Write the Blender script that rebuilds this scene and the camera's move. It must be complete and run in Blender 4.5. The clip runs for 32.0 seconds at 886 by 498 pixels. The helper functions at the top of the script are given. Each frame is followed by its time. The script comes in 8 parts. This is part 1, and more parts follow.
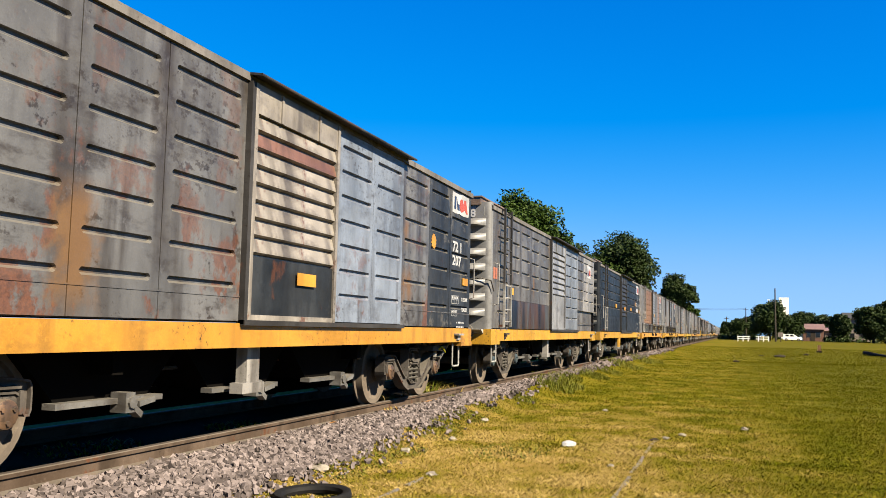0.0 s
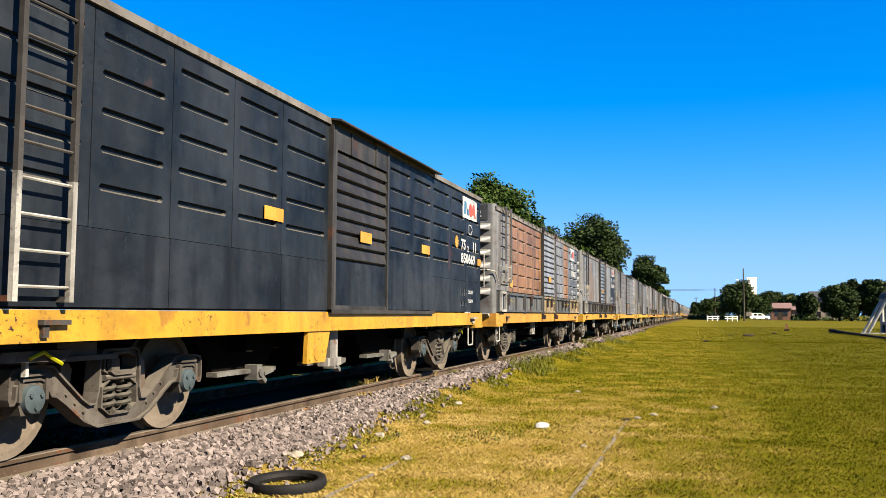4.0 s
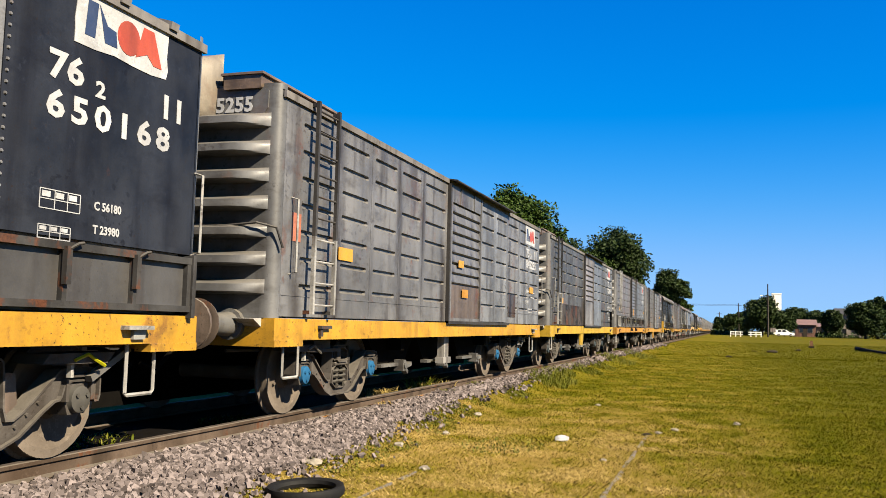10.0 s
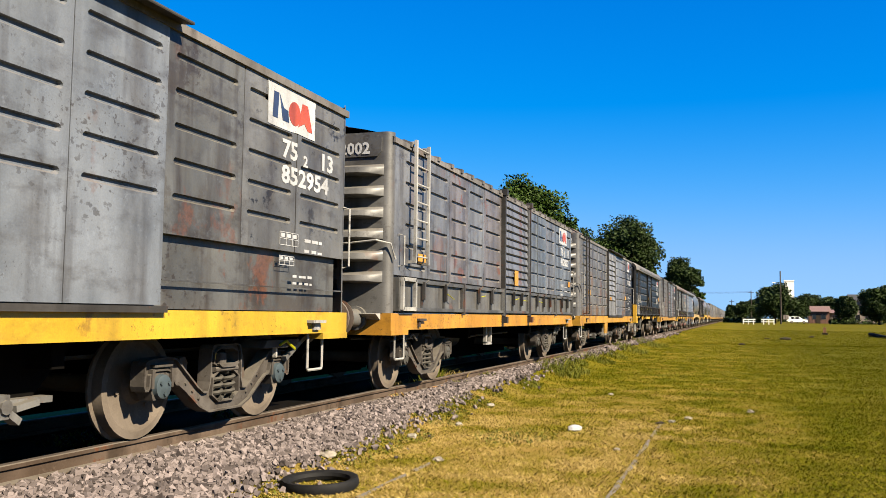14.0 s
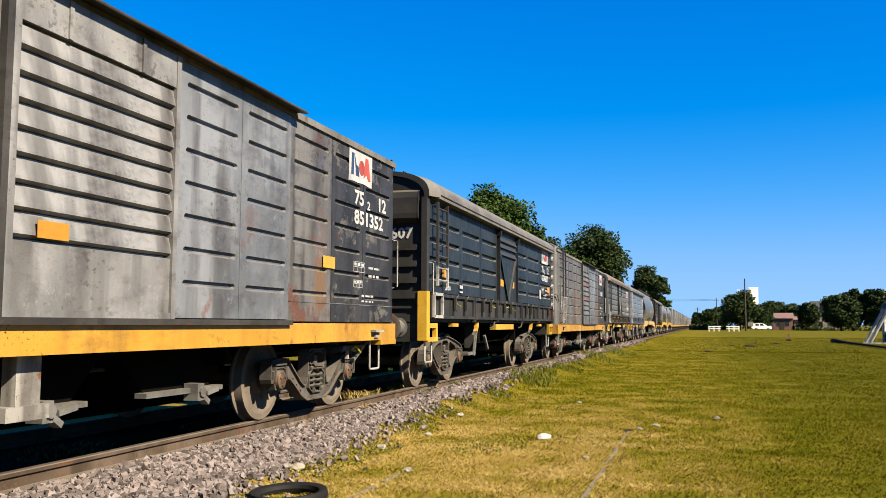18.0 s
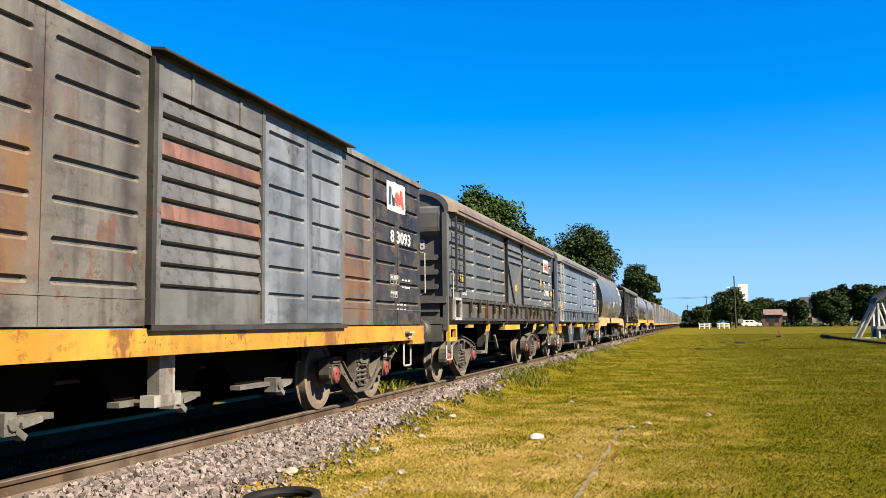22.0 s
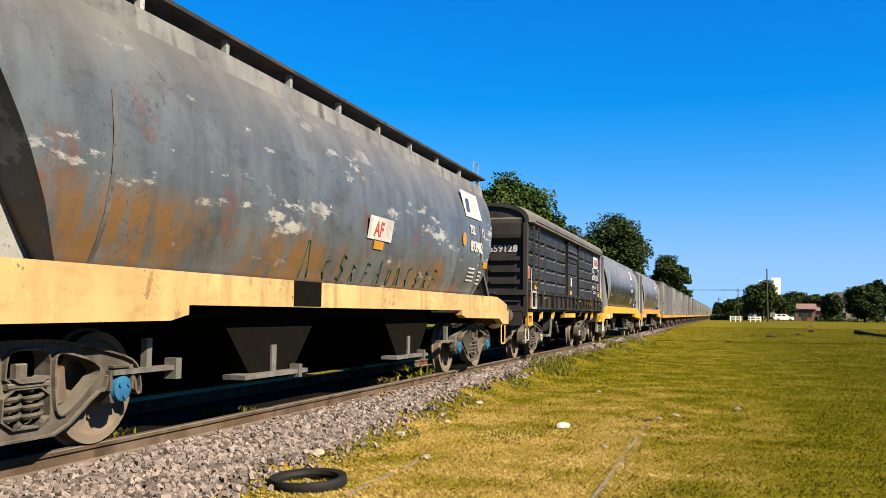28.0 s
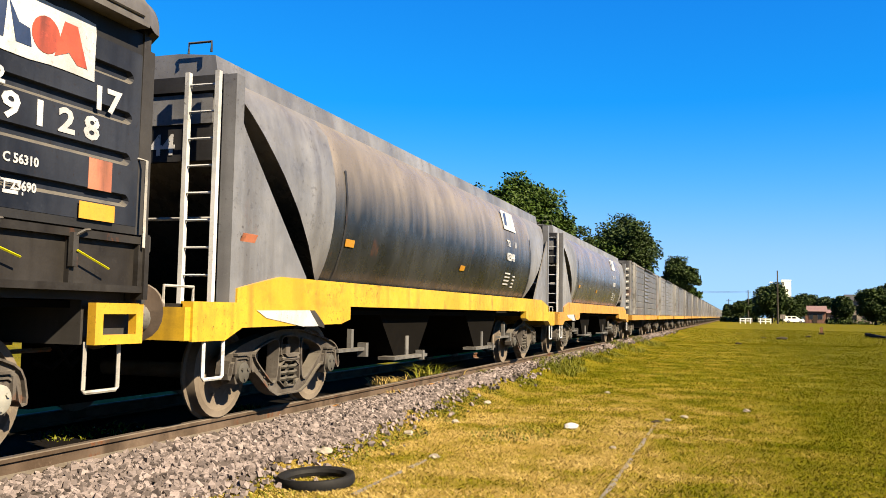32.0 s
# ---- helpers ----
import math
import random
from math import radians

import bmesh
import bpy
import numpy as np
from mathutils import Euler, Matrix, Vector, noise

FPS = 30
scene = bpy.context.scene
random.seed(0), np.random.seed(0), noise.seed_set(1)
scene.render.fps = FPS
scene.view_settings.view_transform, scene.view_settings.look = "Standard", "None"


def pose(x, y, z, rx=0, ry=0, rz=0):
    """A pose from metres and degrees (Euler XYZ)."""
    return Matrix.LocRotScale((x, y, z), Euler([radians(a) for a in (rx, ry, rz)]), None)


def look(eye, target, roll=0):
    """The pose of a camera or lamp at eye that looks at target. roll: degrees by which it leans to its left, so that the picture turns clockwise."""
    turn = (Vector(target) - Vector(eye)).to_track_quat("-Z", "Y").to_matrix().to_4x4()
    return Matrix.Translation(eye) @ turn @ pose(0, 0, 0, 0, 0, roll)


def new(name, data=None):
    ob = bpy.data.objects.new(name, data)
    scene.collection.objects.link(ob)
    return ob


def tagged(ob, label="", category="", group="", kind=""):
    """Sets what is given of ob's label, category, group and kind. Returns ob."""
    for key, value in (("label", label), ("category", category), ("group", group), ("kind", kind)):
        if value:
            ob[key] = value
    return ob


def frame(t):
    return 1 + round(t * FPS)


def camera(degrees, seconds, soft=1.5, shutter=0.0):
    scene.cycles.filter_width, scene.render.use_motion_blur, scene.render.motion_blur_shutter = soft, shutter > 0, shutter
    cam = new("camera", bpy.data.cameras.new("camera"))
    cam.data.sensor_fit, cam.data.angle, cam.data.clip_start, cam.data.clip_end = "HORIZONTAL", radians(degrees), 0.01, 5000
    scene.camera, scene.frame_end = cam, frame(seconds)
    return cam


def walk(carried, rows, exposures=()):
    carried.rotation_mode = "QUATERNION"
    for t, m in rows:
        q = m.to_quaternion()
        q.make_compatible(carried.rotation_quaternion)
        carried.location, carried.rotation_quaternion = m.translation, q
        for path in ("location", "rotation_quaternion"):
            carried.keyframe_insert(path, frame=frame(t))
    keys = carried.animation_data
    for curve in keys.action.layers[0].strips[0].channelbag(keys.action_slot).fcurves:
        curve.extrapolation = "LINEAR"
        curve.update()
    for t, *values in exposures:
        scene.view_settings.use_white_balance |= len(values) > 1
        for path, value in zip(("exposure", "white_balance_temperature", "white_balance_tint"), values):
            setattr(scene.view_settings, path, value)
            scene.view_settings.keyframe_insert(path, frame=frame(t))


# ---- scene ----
cam = camera(54.0, 32.0, soft=0.75)
EYE = (0.0, 0.0, 1.5)
PATH = [  # seconds, yaw, pitch, roll
    (0, 18.30, 5.23, -1.23),
    (0.5, 17.99, 4.58, -1.10),
    (1, 17.71, 4.79, -1.62),
    (1.5, 16.30, 5.73, -0.90),
    (2, 16.17, 5.01, -0.90),
    (2.5, 16.36, 4.18, -0.65),
    (4.5, 16.50, 4.25, -0.32),
    (5, 16.11, 4.28, -0.69),
    (5.5, 15.83, 4.35, -0.35),
    (6, 15.74, 4.43, 0.30),
    (6.5, 15.47, 4.43, 0.29),
    (7, 15.92, 4.80, -0.22),
    (7.5, 15.84, 4.56, -0.91),
    (8, 16.08, 4.79, -1.37),
    (8.5, 17.18, 4.99, -1.40),
    (9, 17.61, 5.22, -1.16),
    (9.5, 17.58, 5.02, -1.34),
    (10, 17.88, 4.88, -1.40),
    (10.5, 18.37, 4.59, -1.47),
    (11, 18.49, 4.63, -1.44),
    (11.5, 18.86, 4.37, -1.90),
    (12, 18.62, 4.45, -1.48),
    (12.5, 18.62, 4.44, -1.46),
    (13, 18.45, 4.43, -0.95),
    (13.5, 18.23, 4.49, -0.98),
    (14, 18.64, 4.31, -0.64),
    (14.5, 18.73, 4.33, -1.05),
    (16.5, 18.26, 5.00, -0.18),
    (17, 17.99, 5.01, 0.01),
    (17.5, 17.02, 4.87, -0.37),
    (18, 16.59, 4.96, -0.16),
    (18.5, 16.37, 5.02, 0.21),
    (19, 16.23, 4.98, 0.40),
    (19.5, 16.29, 4.86, 0.53),
    (20, 16.21, 5.01, 0.73),
    (20.5, 16.26, 4.81, 0.65),
    (21, 16.35, 4.57, -0.38),
    (21.5, 16.10, 4.68, 0.46),
    (22, 16.01, 5.06, 0.73),
    (22.5, 16.41, 4.94, 0.89),
    (23, 16.60, 5.07, 0.94),
    (23.5, 16.83, 4.69, 0.87),
    (24, 17.63, 4.73, 0.92),
    (24.5, 17.18, 4.51, 0.99),
    (25, 17.16, 4.57, 1.02),
    (25.5, 17.28, 4.57, 1.12),
    (26, 16.92, 4.59, -0.28),
    (26.5, 17.52, 3.96, 0.14),
    (28.5, 18.04, 4.19, -0.86),
    (29, 18.13, 4.10, -1.10),
    (29.5, 18.01, 3.60, -1.44),
    (30, 18.02, 3.84, -1.38),
    (30.5, 18.03, 3.87, -1.01),
    (31, 17.98, 4.07, -1.17),
    (31.5, 18.12, 4.24, -0.87),
    (32, 18.46, 4.13, -1.04),
]
walk(cam, [(t, pose(*EYE, 90 + p, r, y)) for t, y, p, r in PATH],
     exposures=((0, 2.05, 6500, 10), (2, 1.98, 6500, 10), (5, 2.3, 6500, 10), (6, 2.16, 6500, 10), (7, 2.02, 6500, 10), (9, 1.97, 6500, 10), (12, 2, 6500, 10), (14, 2.02, 6500, 10), (17, 2, 6500, 10), (18, 2.02, 6500, 10), (19, 2.25, 6500, 10), (21, 2.25, 6500, 10), (23, 2.15, 6500, 10), (26.5, 2.02, 6600, 10), (28.5, 2.1, 6800, 10), (29, 2.17, 6950, 11), (30, 2.52, 7700, 14), (31, 2.52, 7800, 15), (32, 2.28, 7050, 11)))

# world and sun
SUN_EL, SUN_AZ = 37.0, -22.0      # azimuth from +x, negative towards -y
SUN_DIR = Vector((math.cos(radians(SUN_EL)) * math.cos(radians(SUN_AZ)),
                  math.cos(radians(SUN_EL)) * math.sin(radians(SUN_AZ)), math.sin(radians(SUN_EL))))
world = bpy.data.worlds.new("world")
scene.world = world
world.use_nodes = True
wn = world.node_tree
sky = wn.nodes.new("ShaderNodeTexSky")
sky.sky_type, sky.sun_disc = "NISHITA", False
sky.sun_elevation = radians(SUN_EL)
sky.sun_rotation = math.atan2(SUN_DIR.x, SUN_DIR.y)
sky.air_density, sky.dust_density, sky.ozone_density = 0.75, 0.0, 4.0
hsv = wn.nodes.new("ShaderNodeHueSaturation")
hsv.inputs["Saturation"].default_value = 1.42
wn.links.new(sky.outputs[0], hsv.inputs["Color"])
tint = wn.nodes.new("ShaderNodeMix")
tint.data_type, tint.blend_type = "RGBA", "MULTIPLY"
tint.inputs[0].default_value, tint.inputs[7].default_value = 1.0, (0.84, 0.95, 1.42, 1)
wn.links.new(hsv.outputs[0], tint.inputs[6])
def sky_math(op, a, b):
    n = wn.nodes.new("ShaderNodeVectorMath")
    n.operation = op
    for x, i in ((a, 0), (b, 1)):
        if isinstance(x, tuple):
            n.inputs[i].default_value = x
        else:
            wn.links.new(x, n.inputs[i])
    return n.outputs[0]


# haze: the glare towards the horizon levels off, c / sqrt(1 + (c / k)^2)
over = sky_math("DIVIDE", tint.outputs[2], (1.55, 3.1, 5.4))
under_root = sky_math("ADD", sky_math("MULTIPLY", over, over), (1.0, 1.0, 1.0))
haze = sky_math("DIVIDE", tint.outputs[2], sky_math("POWER", under_root, (0.5, 0.5, 0.5)))
wn.links.new(haze, wn.nodes["Background"].inputs[0])
wn.nodes["Background"].inputs[1].default_value = 0.054
sun_data = bpy.data.lights.new("sun", "SUN")
sun_data.energy, sun_data.angle, sun_data.color = 5.0, radians(0.53), (1.0, 0.86, 0.63)
sun = new("sun", sun_data)
sun.matrix_world = look(SUN_DIR * 60, (0, 0, 0))

# materials
def nodes_of(name):
    m = bpy.data.materials.new(name)
    m.use_nodes = True
    nt = m.node_tree
    return m, nt, nt.nodes["Principled BSDF"]


def coords(nt, seed, scale=(1, 1, 1), kind="Object"):
    tc = nt.nodes.new("ShaderNodeTexCoord")
    mp = nt.nodes.new("ShaderNodeMapping")
    mp.inputs["Location"].default_value = (seed * 7.3, seed * 3.1, seed * 5.7)
    mp.inputs["Scale"].default_value = scale
    nt.links.new(tc.outputs[kind], mp.inputs[0])
    return mp.outputs[0]


def tc_object(nt):
    return nt.nodes.new("ShaderNodeTexCoord").outputs["Object"]


def tex(nt, vec, scale, detail=6.0, rough=0.6):
    n = nt.nodes.new("ShaderNodeTexNoise")
    n.inputs["Scale"].default_value, n.inputs["Detail"].default_value, n.inputs["Roughness"].default_value = scale, detail, rough
    nt.links.new(vec, n.inputs["Vector"])
    return n.outputs[0]


def ramp(nt, fac, a, b, top=1.0, low=0.0):
    n = nt.nodes.new("ShaderNodeMapRange")
    n.inputs[1].default_value, n.inputs[2].default_value, n.inputs[3].default_value, n.inputs[4].default_value = a, b, low, top
    nt.links.new(fac, n.inputs[0])
    return n.outputs[0]


def times(nt, a, b):
    n = nt.nodes.new("ShaderNodeMath")
    n.operation = "MULTIPLY"
    for s, i in ((a, 0), (b, 1)):
        if isinstance(s, float):
            n.inputs[i].default_value = s
        else:
            nt.links.new(s, n.inputs[i])
    return n.outputs[0]


def blend(nt, fac, a, b, mode="MIX"):
    n = nt.nodes.new("ShaderNodeMix")
    n.data_type, n.blend_type = "RGBA", mode
    for s, i in ((fac, 0), (a, 6), (b, 7)):
        if isinstance(s, (tuple, list)):
            n.inputs[i].default_value = (*s, 1)
        elif isinstance(s, float):
            n.inputs[i].default_value = s
        else:
            nt.links.new(s, n.inputs[i])
    return n.outputs[2]


def bump(nt, bsdf, height, strength, dist=0.01):
    n = nt.nodes.new("ShaderNodeBump")
    n.inputs["Strength"].default_value, n.inputs["Distance"].default_value = strength, dist
    nt.links.new(height, n.inputs["Height"])
    nt.links.new(n.outputs[0], bsdf.inputs["Normal"])


RUST = (0.21, 0.072, 0.028)
DIRT = (0.046, 0.032, 0.021)
PAINT_TINT = (0.97, 1.0, 1.09)
SHADE_SCALE = 0.305          # share of each base colour kept, which puts deeper shade into every paint


def paint(name, col, rust=0.25, dirt=0.5, streak=0.5, fade=0.3, seed=0.0, rough=0.46, rust_col=RUST, dirt_col=DIRT, chip=0.5, metal=0.0, under=None, dusty=None, spec=0.42, seams=0.0, stains=(), lie=1.0, ledge=0.6):
    """Weathered wagon paint: faded washes, running dirt, scuffs, rust blooms and chips.
    under: another coat that shows in ragged patches; dusty: (colour, height) of settled dust that thins out downwards."""
    m, nt, p = nodes_of(name)
    col, rust_col, dirt_col = [tuple(x * k * SHADE_SCALE for x, k in zip(c, PAINT_TINT)) for c in (col, rust_col, dirt_col)]
    if max(col) < 0.025:       # dirt hardly shows on black paint
        dirt_col = tuple(0.55 * x + 0.15 * y for x, y in zip(col, dirt_col))
        spec *= 0.25
    v = coords(nt, seed)
    big = tex(nt, v, 0.9, 5)
    mid = tex(nt, v, 4.5, 9, 0.68)
    fine = tex(nt, v, 26.0, 9, 0.72)
    run = tex(nt, coords(nt, seed + 1.7, (3.2, 3.2, 0.30)), 1.3, 5, 0.52)
    wash = tex(nt, coords(nt, seed + 6.4, (1.3, 1.3, 0.42)), 1.0, 6, 0.60)
    smear = tex(nt, coords(nt, seed + 3.9, (1.0, 1.1, 2.6)), 1.6, 10, 0.70)
    light = tuple(min(1.0, c * (1 + fade) + 0.03 * fade) for c in col)
    dark = tuple(c * (1 - 0.7 * fade) for c in col)
    c = blend(nt, ramp(nt, big, 0.36, 0.64), dark, light)
    if under:
        fac = tex(nt, coords(nt, seed + 12.0, (1, lie, 1.25)), 1.7, 11, 0.72)
        t = 0.70 - 0.36 * under[1]
        c = blend(nt, ramp(nt, fac, t, t + 0.025), c, tuple(x * SHADE_SCALE for x in under[0]))
    c = blend(nt, ramp(nt, wash, 0.48, 0.62, 0.7 * fade + 0.2), c, tuple(min(1.0, x * 1.35 + 0.001) for x in light))
    c = blend(nt, ramp(nt, smear, 0.52, 0.66, dirt), c, dirt_col)
    c = blend(nt, times(nt, ramp(nt, run, 0.50, 0.66, min(1.0, streak * 1.3)), ramp(nt, big, 0.28, 0.55)), c, dirt_col)
    flake = tex(nt, coords(nt, seed + 7.7, (1.0, 1.0, 1.3)), 13.0, 10, 0.62)
    worn = ramp(nt, tex(nt, coords(nt, seed + 8.8), 0.8, 4), 0.50, 0.66)
    c = blend(nt, times(nt, ramp(nt, flake, 0.60 - 0.05 * dirt, 0.615 - 0.05 * dirt, min(1.0, 0.3 + 0.8 * dirt)), worn), c, dirt_col)
    if seams:     # grime that has run down along the upright joints, about a metre apart
        along = nt.nodes.new("ShaderNodeSeparateXYZ")
        nt.links.new(tc_object(nt), along.inputs[0])
        shift = nt.nodes.new("ShaderNodeMath")
        shift.operation = "ADD"
        nt.links.new(along.outputs[1], shift.inputs[0])
        nt.links.new(ramp(nt, tex(nt, v, 2.5, 5), 0.3, 0.7, 0.62, 0.48), shift.inputs[1])
        pp = nt.nodes.new("ShaderNodeMath")
        pp.operation = "PINGPONG"
        pp.inputs[1].default_value = 0.5
        nt.links.new(shift.outputs[0], pp.inputs[0])
        band = times(nt, ramp(nt, pp.outputs[0], 0.20, 0.02, seams), ramp(nt, tex(nt, coords(nt, seed + 2.6, (0.9, 0.9, 0.5)), 1.3, 6), 0.42, 0.60))
        c = blend(nt, band, c, dirt_col)
    scuff = times(nt, ramp(nt, mid, 0.45, 0.38), ramp(nt, fine, 0.50, 0.60, 0.3))
    c = blend(nt, scuff, c, tuple(min(1.0, x * 1.5 + 0.002) for x in light))
    sep = nt.nodes.new("ShaderNodeSeparateXYZ")
    nt.links.new(tc_object(nt), sep.inputs[0])
    bloom = times(nt, ramp(nt, tex(nt, coords(nt, seed + 4.1, (1, 1, 0.7)), 1.4, 11, 0.70), 0.64 - 0.22 * rust, 0.68 - 0.22 * rust), min(1.0, 0.4 + rust))
    bloom = times(nt, bloom, ramp(nt, sep.outputs[2], 2.6, 1.3, 1.0, 0.35))
    c = blend(nt, bloom, c, blend(nt, ramp(nt, fine, 0.35, 0.65), tuple(x * 0.5 for x in rust_col), tuple(min(1.0, x * 1.5) for x in rust_col)))
    for sy, sw, z0, z1, scol in stains:      # rust that has washed down from one place
        off = nt.nodes.new("ShaderNodeMath")
        off.operation = "ADD"
        nt.links.new(sep.outputs[1], off.inputs[0])
        nt.links.new(ramp(nt, mid, 0.3, 0.7, 0.5 * sw - sy, -0.5 * sw - sy), off.inputs[1])
        dist = nt.nodes.new("ShaderNodeMath")
        dist.operation = "ABSOLUTE"
        nt.links.new(off.outputs[0], dist.inputs[0])
        k = times(nt, ramp(nt, dist.outputs[0], sw, 0.3 * sw, 0.9), times(nt, ramp(nt, sep.outputs[2], z1 + 0.12, z1 - 0.12), ramp(nt, sep.outputs[2], z0 - 0.15, z0 + 0.15)))
        c = blend(nt, times(nt, k, ramp(nt, run, 0.34, 0.50)), c, tuple(x * SHADE_SCALE for x in scol))
    if dusty:
        edge = nt.nodes.new("ShaderNodeMath")
        edge.operation = "ADD"
        nt.links.new(sep.outputs[2], edge.inputs[0])
        nt.links.new(ramp(nt, run, 0.3, 0.7, 0.16, -0.16), edge.inputs[1])
        c = blend(nt, ramp(nt, edge.outputs[0], dusty[1] - 0.34, dusty[1] + 0.34, 0.92), c,
                  blend(nt, ramp(nt, wash, 0.40, 0.64), tuple(x * SHADE_SCALE * 0.72 for x in dusty[0]), tuple(x * SHADE_SCALE * 1.12 for x in dusty[0])))
    chips = times(nt, ramp(nt, fine, 0.625 - 0.05 * chip, 0.645 - 0.05 * chip, min(1.0, 1.3 * chip)), ramp(nt, tex(nt, coords(nt, seed + 9.0), 1.1, 3), 0.45, 0.6))
    c = blend(nt, chips, c, (0.012, 0.008, 0.006))
    if ledge:        # pale dust on what faces up, also painting in the sunlit lips
        up = nt.nodes.new("ShaderNodeSeparateXYZ")
        nt.links.new(nt.nodes.new("ShaderNodeNewGeometry").outputs["Normal"], up.inputs[0])
        c = blend(nt, times(nt, ramp(nt, up.outputs[2], 0.35, 0.80, ledge), ramp(nt, mid, 0.30, 0.52, 1.0, 0.45)), c, tuple(max(x * SHADE_SCALE, 1.15 * y) for x, y in zip((0.34, 0.31, 0.265), col)))
    grain = tex(nt, v, 75.0, 4, 0.7)
    c = blend(nt, 1.0, c, blend(nt, ramp(nt, grain, 0.36, 0.64), (0.92, 0.92, 0.92), (1.07, 1.07, 1.07)), "MULTIPLY")
    nt.links.new(c, p.inputs["Base Color"])
    nt.links.new(ramp(nt, mid, 0.3, 0.8, min(1.0, rough + 0.22), rough - 0.1), p.inputs["Roughness"])
    p.inputs["Metallic"].default_value = metal
    p.inputs["Specular IOR Level"].default_value = spec
    bump(nt, p, mid, 0.18, 0.014)
    return m


def plain(name, col, rough=0.6, metal=0.0, var=0.25, scale=8.0, bumpy=0.2, spec=0.12):
    m, nt, p = nodes_of(name)
    v = coords(nt, 0.3)
    n = tex(nt, v, scale, 7, 0.65)
    col = tuple(x * (SHADE_SCALE + (1 - SHADE_SCALE) * metal) for x in col)
    c = blend(nt, ramp(nt, n, 0.3, 0.75), tuple(x * (1 - var) for x in col), tuple(min(1.0, x * (1 + var)) for x in col))
    nt.links.new(c, p.inputs["Base Color"])
    nt.links.new(ramp(nt, n, 0.3, 0.7, min(1.0, rough + 0.12), rough - 0.1), p.inputs["Roughness"])
    p.inputs["Metallic"].default_value = metal
    p.inputs["Specular IOR Level"].default_value = spec
    bump(nt, p, n, bumpy, 0.008)
    return m


def leafy(name, a, b, seed=0.0):
    m, nt, p = nodes_of(name)
    g = nt.nodes.new("ShaderNodeNewGeometry")
    a, b = [tuple(x * 0.5 for x in q) for q in (a, b)]
    c = blend(nt, g.outputs["Random Per Island"], a, b)
    n = tex(nt, coords(nt, seed), 0.7, 3)
    c = blend(nt, ramp(nt, n, 0.35, 0.65, 0.4), c, tuple(x * 0.8 for x in a))
    nt.links.new(c, p.inputs["Base Color"])
    p.inputs["Roughness"].default_value = 0.6
    p.inputs["Specular IOR Level"].default_value = 0.12
    return m


M_BLACK = plain("underframe_black", (0.010, 0.009, 0.008), 0.9, spec=0.02)
M_GRIME = paint("bogie_grime", (0.112, 0.095, 0.078), spec=0.1, rust=0.3, dirt=0.5, seed=3.0, rough=0.75, fade=0.5)
M_WHEEL = paint("wheel_rust", (0.27, 0.215, 0.16), spec=0.04, ledge=0.0, rust=0.1, dirt=0.2, seed=6.0, rough=0.75, rust_col=(0.3, 0.2, 0.14), streak=0.1)
M_TREAD = plain("wheel_tread", (0.33, 0.31, 0.29), 0.35, 0.8)
M_SPRING = plain("spring_steel", (0.13, 0.12, 0.105), 0.6)
M_WHITE = paint("worn_white_paint", (0.62, 0.59, 0.52), rust=0.25, dirt=0.5, seed=8.0, rust_col=(0.25, 0.14, 0.08))
M_DARKSTEEL = paint("dark_steel", (0.06, 0.055, 0.05), rust=0.35, seed=9.0)
M_BUFFER = paint("buffer_steel", (0.19, 0.135, 0.10), rust=0.5, seed=10.0)
M_BUFGREY = paint("buffer_grey", (0.17, 0.165, 0.15), rust=0.15, seed=11.0)
M_MARK = paint("orange_plate", (0.85, 0.38, 0.02), rust=0.05, dirt=0.15, streak=0.1, seed=12.0, chip=0.2)
M_MARKRED = paint("faded_red_plate", (0.62, 0.2, 0.1), rust=0.05, dirt=0.2, seed=12.5)
M_LET = paint("stencil_white", ledge=0.0, col=(0.74, 0.73, 0.70), rust=0.0, dirt=0.15, streak=0.15, seed=13.0, chip=0.7)
M_LOGOWHITE = paint("panel_white", (0.78, 0.77, 0.73), rust=0.08, dirt=0.2, streak=0.2, seed=14.0, chip=0.6)
M_LOGOBLUE = paint("logo_blue", (0.02, 0.045, 0.12), rust=0.05, dirt=0.1, seed=15.0)
M_LOGOSKY = paint("logo_sky_blue", (0.03, 0.26, 0.48), rust=0.05, dirt=0.2, seed=15.5)
M_LOGORED = paint("logo_red", (0.6, 0.085, 0.03), rust=0.05, dirt=0.1, seed=16.0)
M_TIE = plain("yellow_tie", (0.75, 0.72, 0.02), 0.4)
M_CAP = {"blue": plain("cap_blue", (0.035, 0.19, 0.42), 0.5), "steelblue": plain("cap_steelblue", (0.10, 0.135, 0.16), 0.5), "red": paint("cap_red", (0.33, 0.05, 0.035), seed=17.0, rust=0.1),
         "white": plain("cap_white", (0.5, 0.5, 0.46), 0.5), "grey": plain("cap_grey", (0.13, 0.125, 0.115), 0.6), "rust": paint("cap_rust", (0.25, 0.13, 0.06), seed=18.0)}


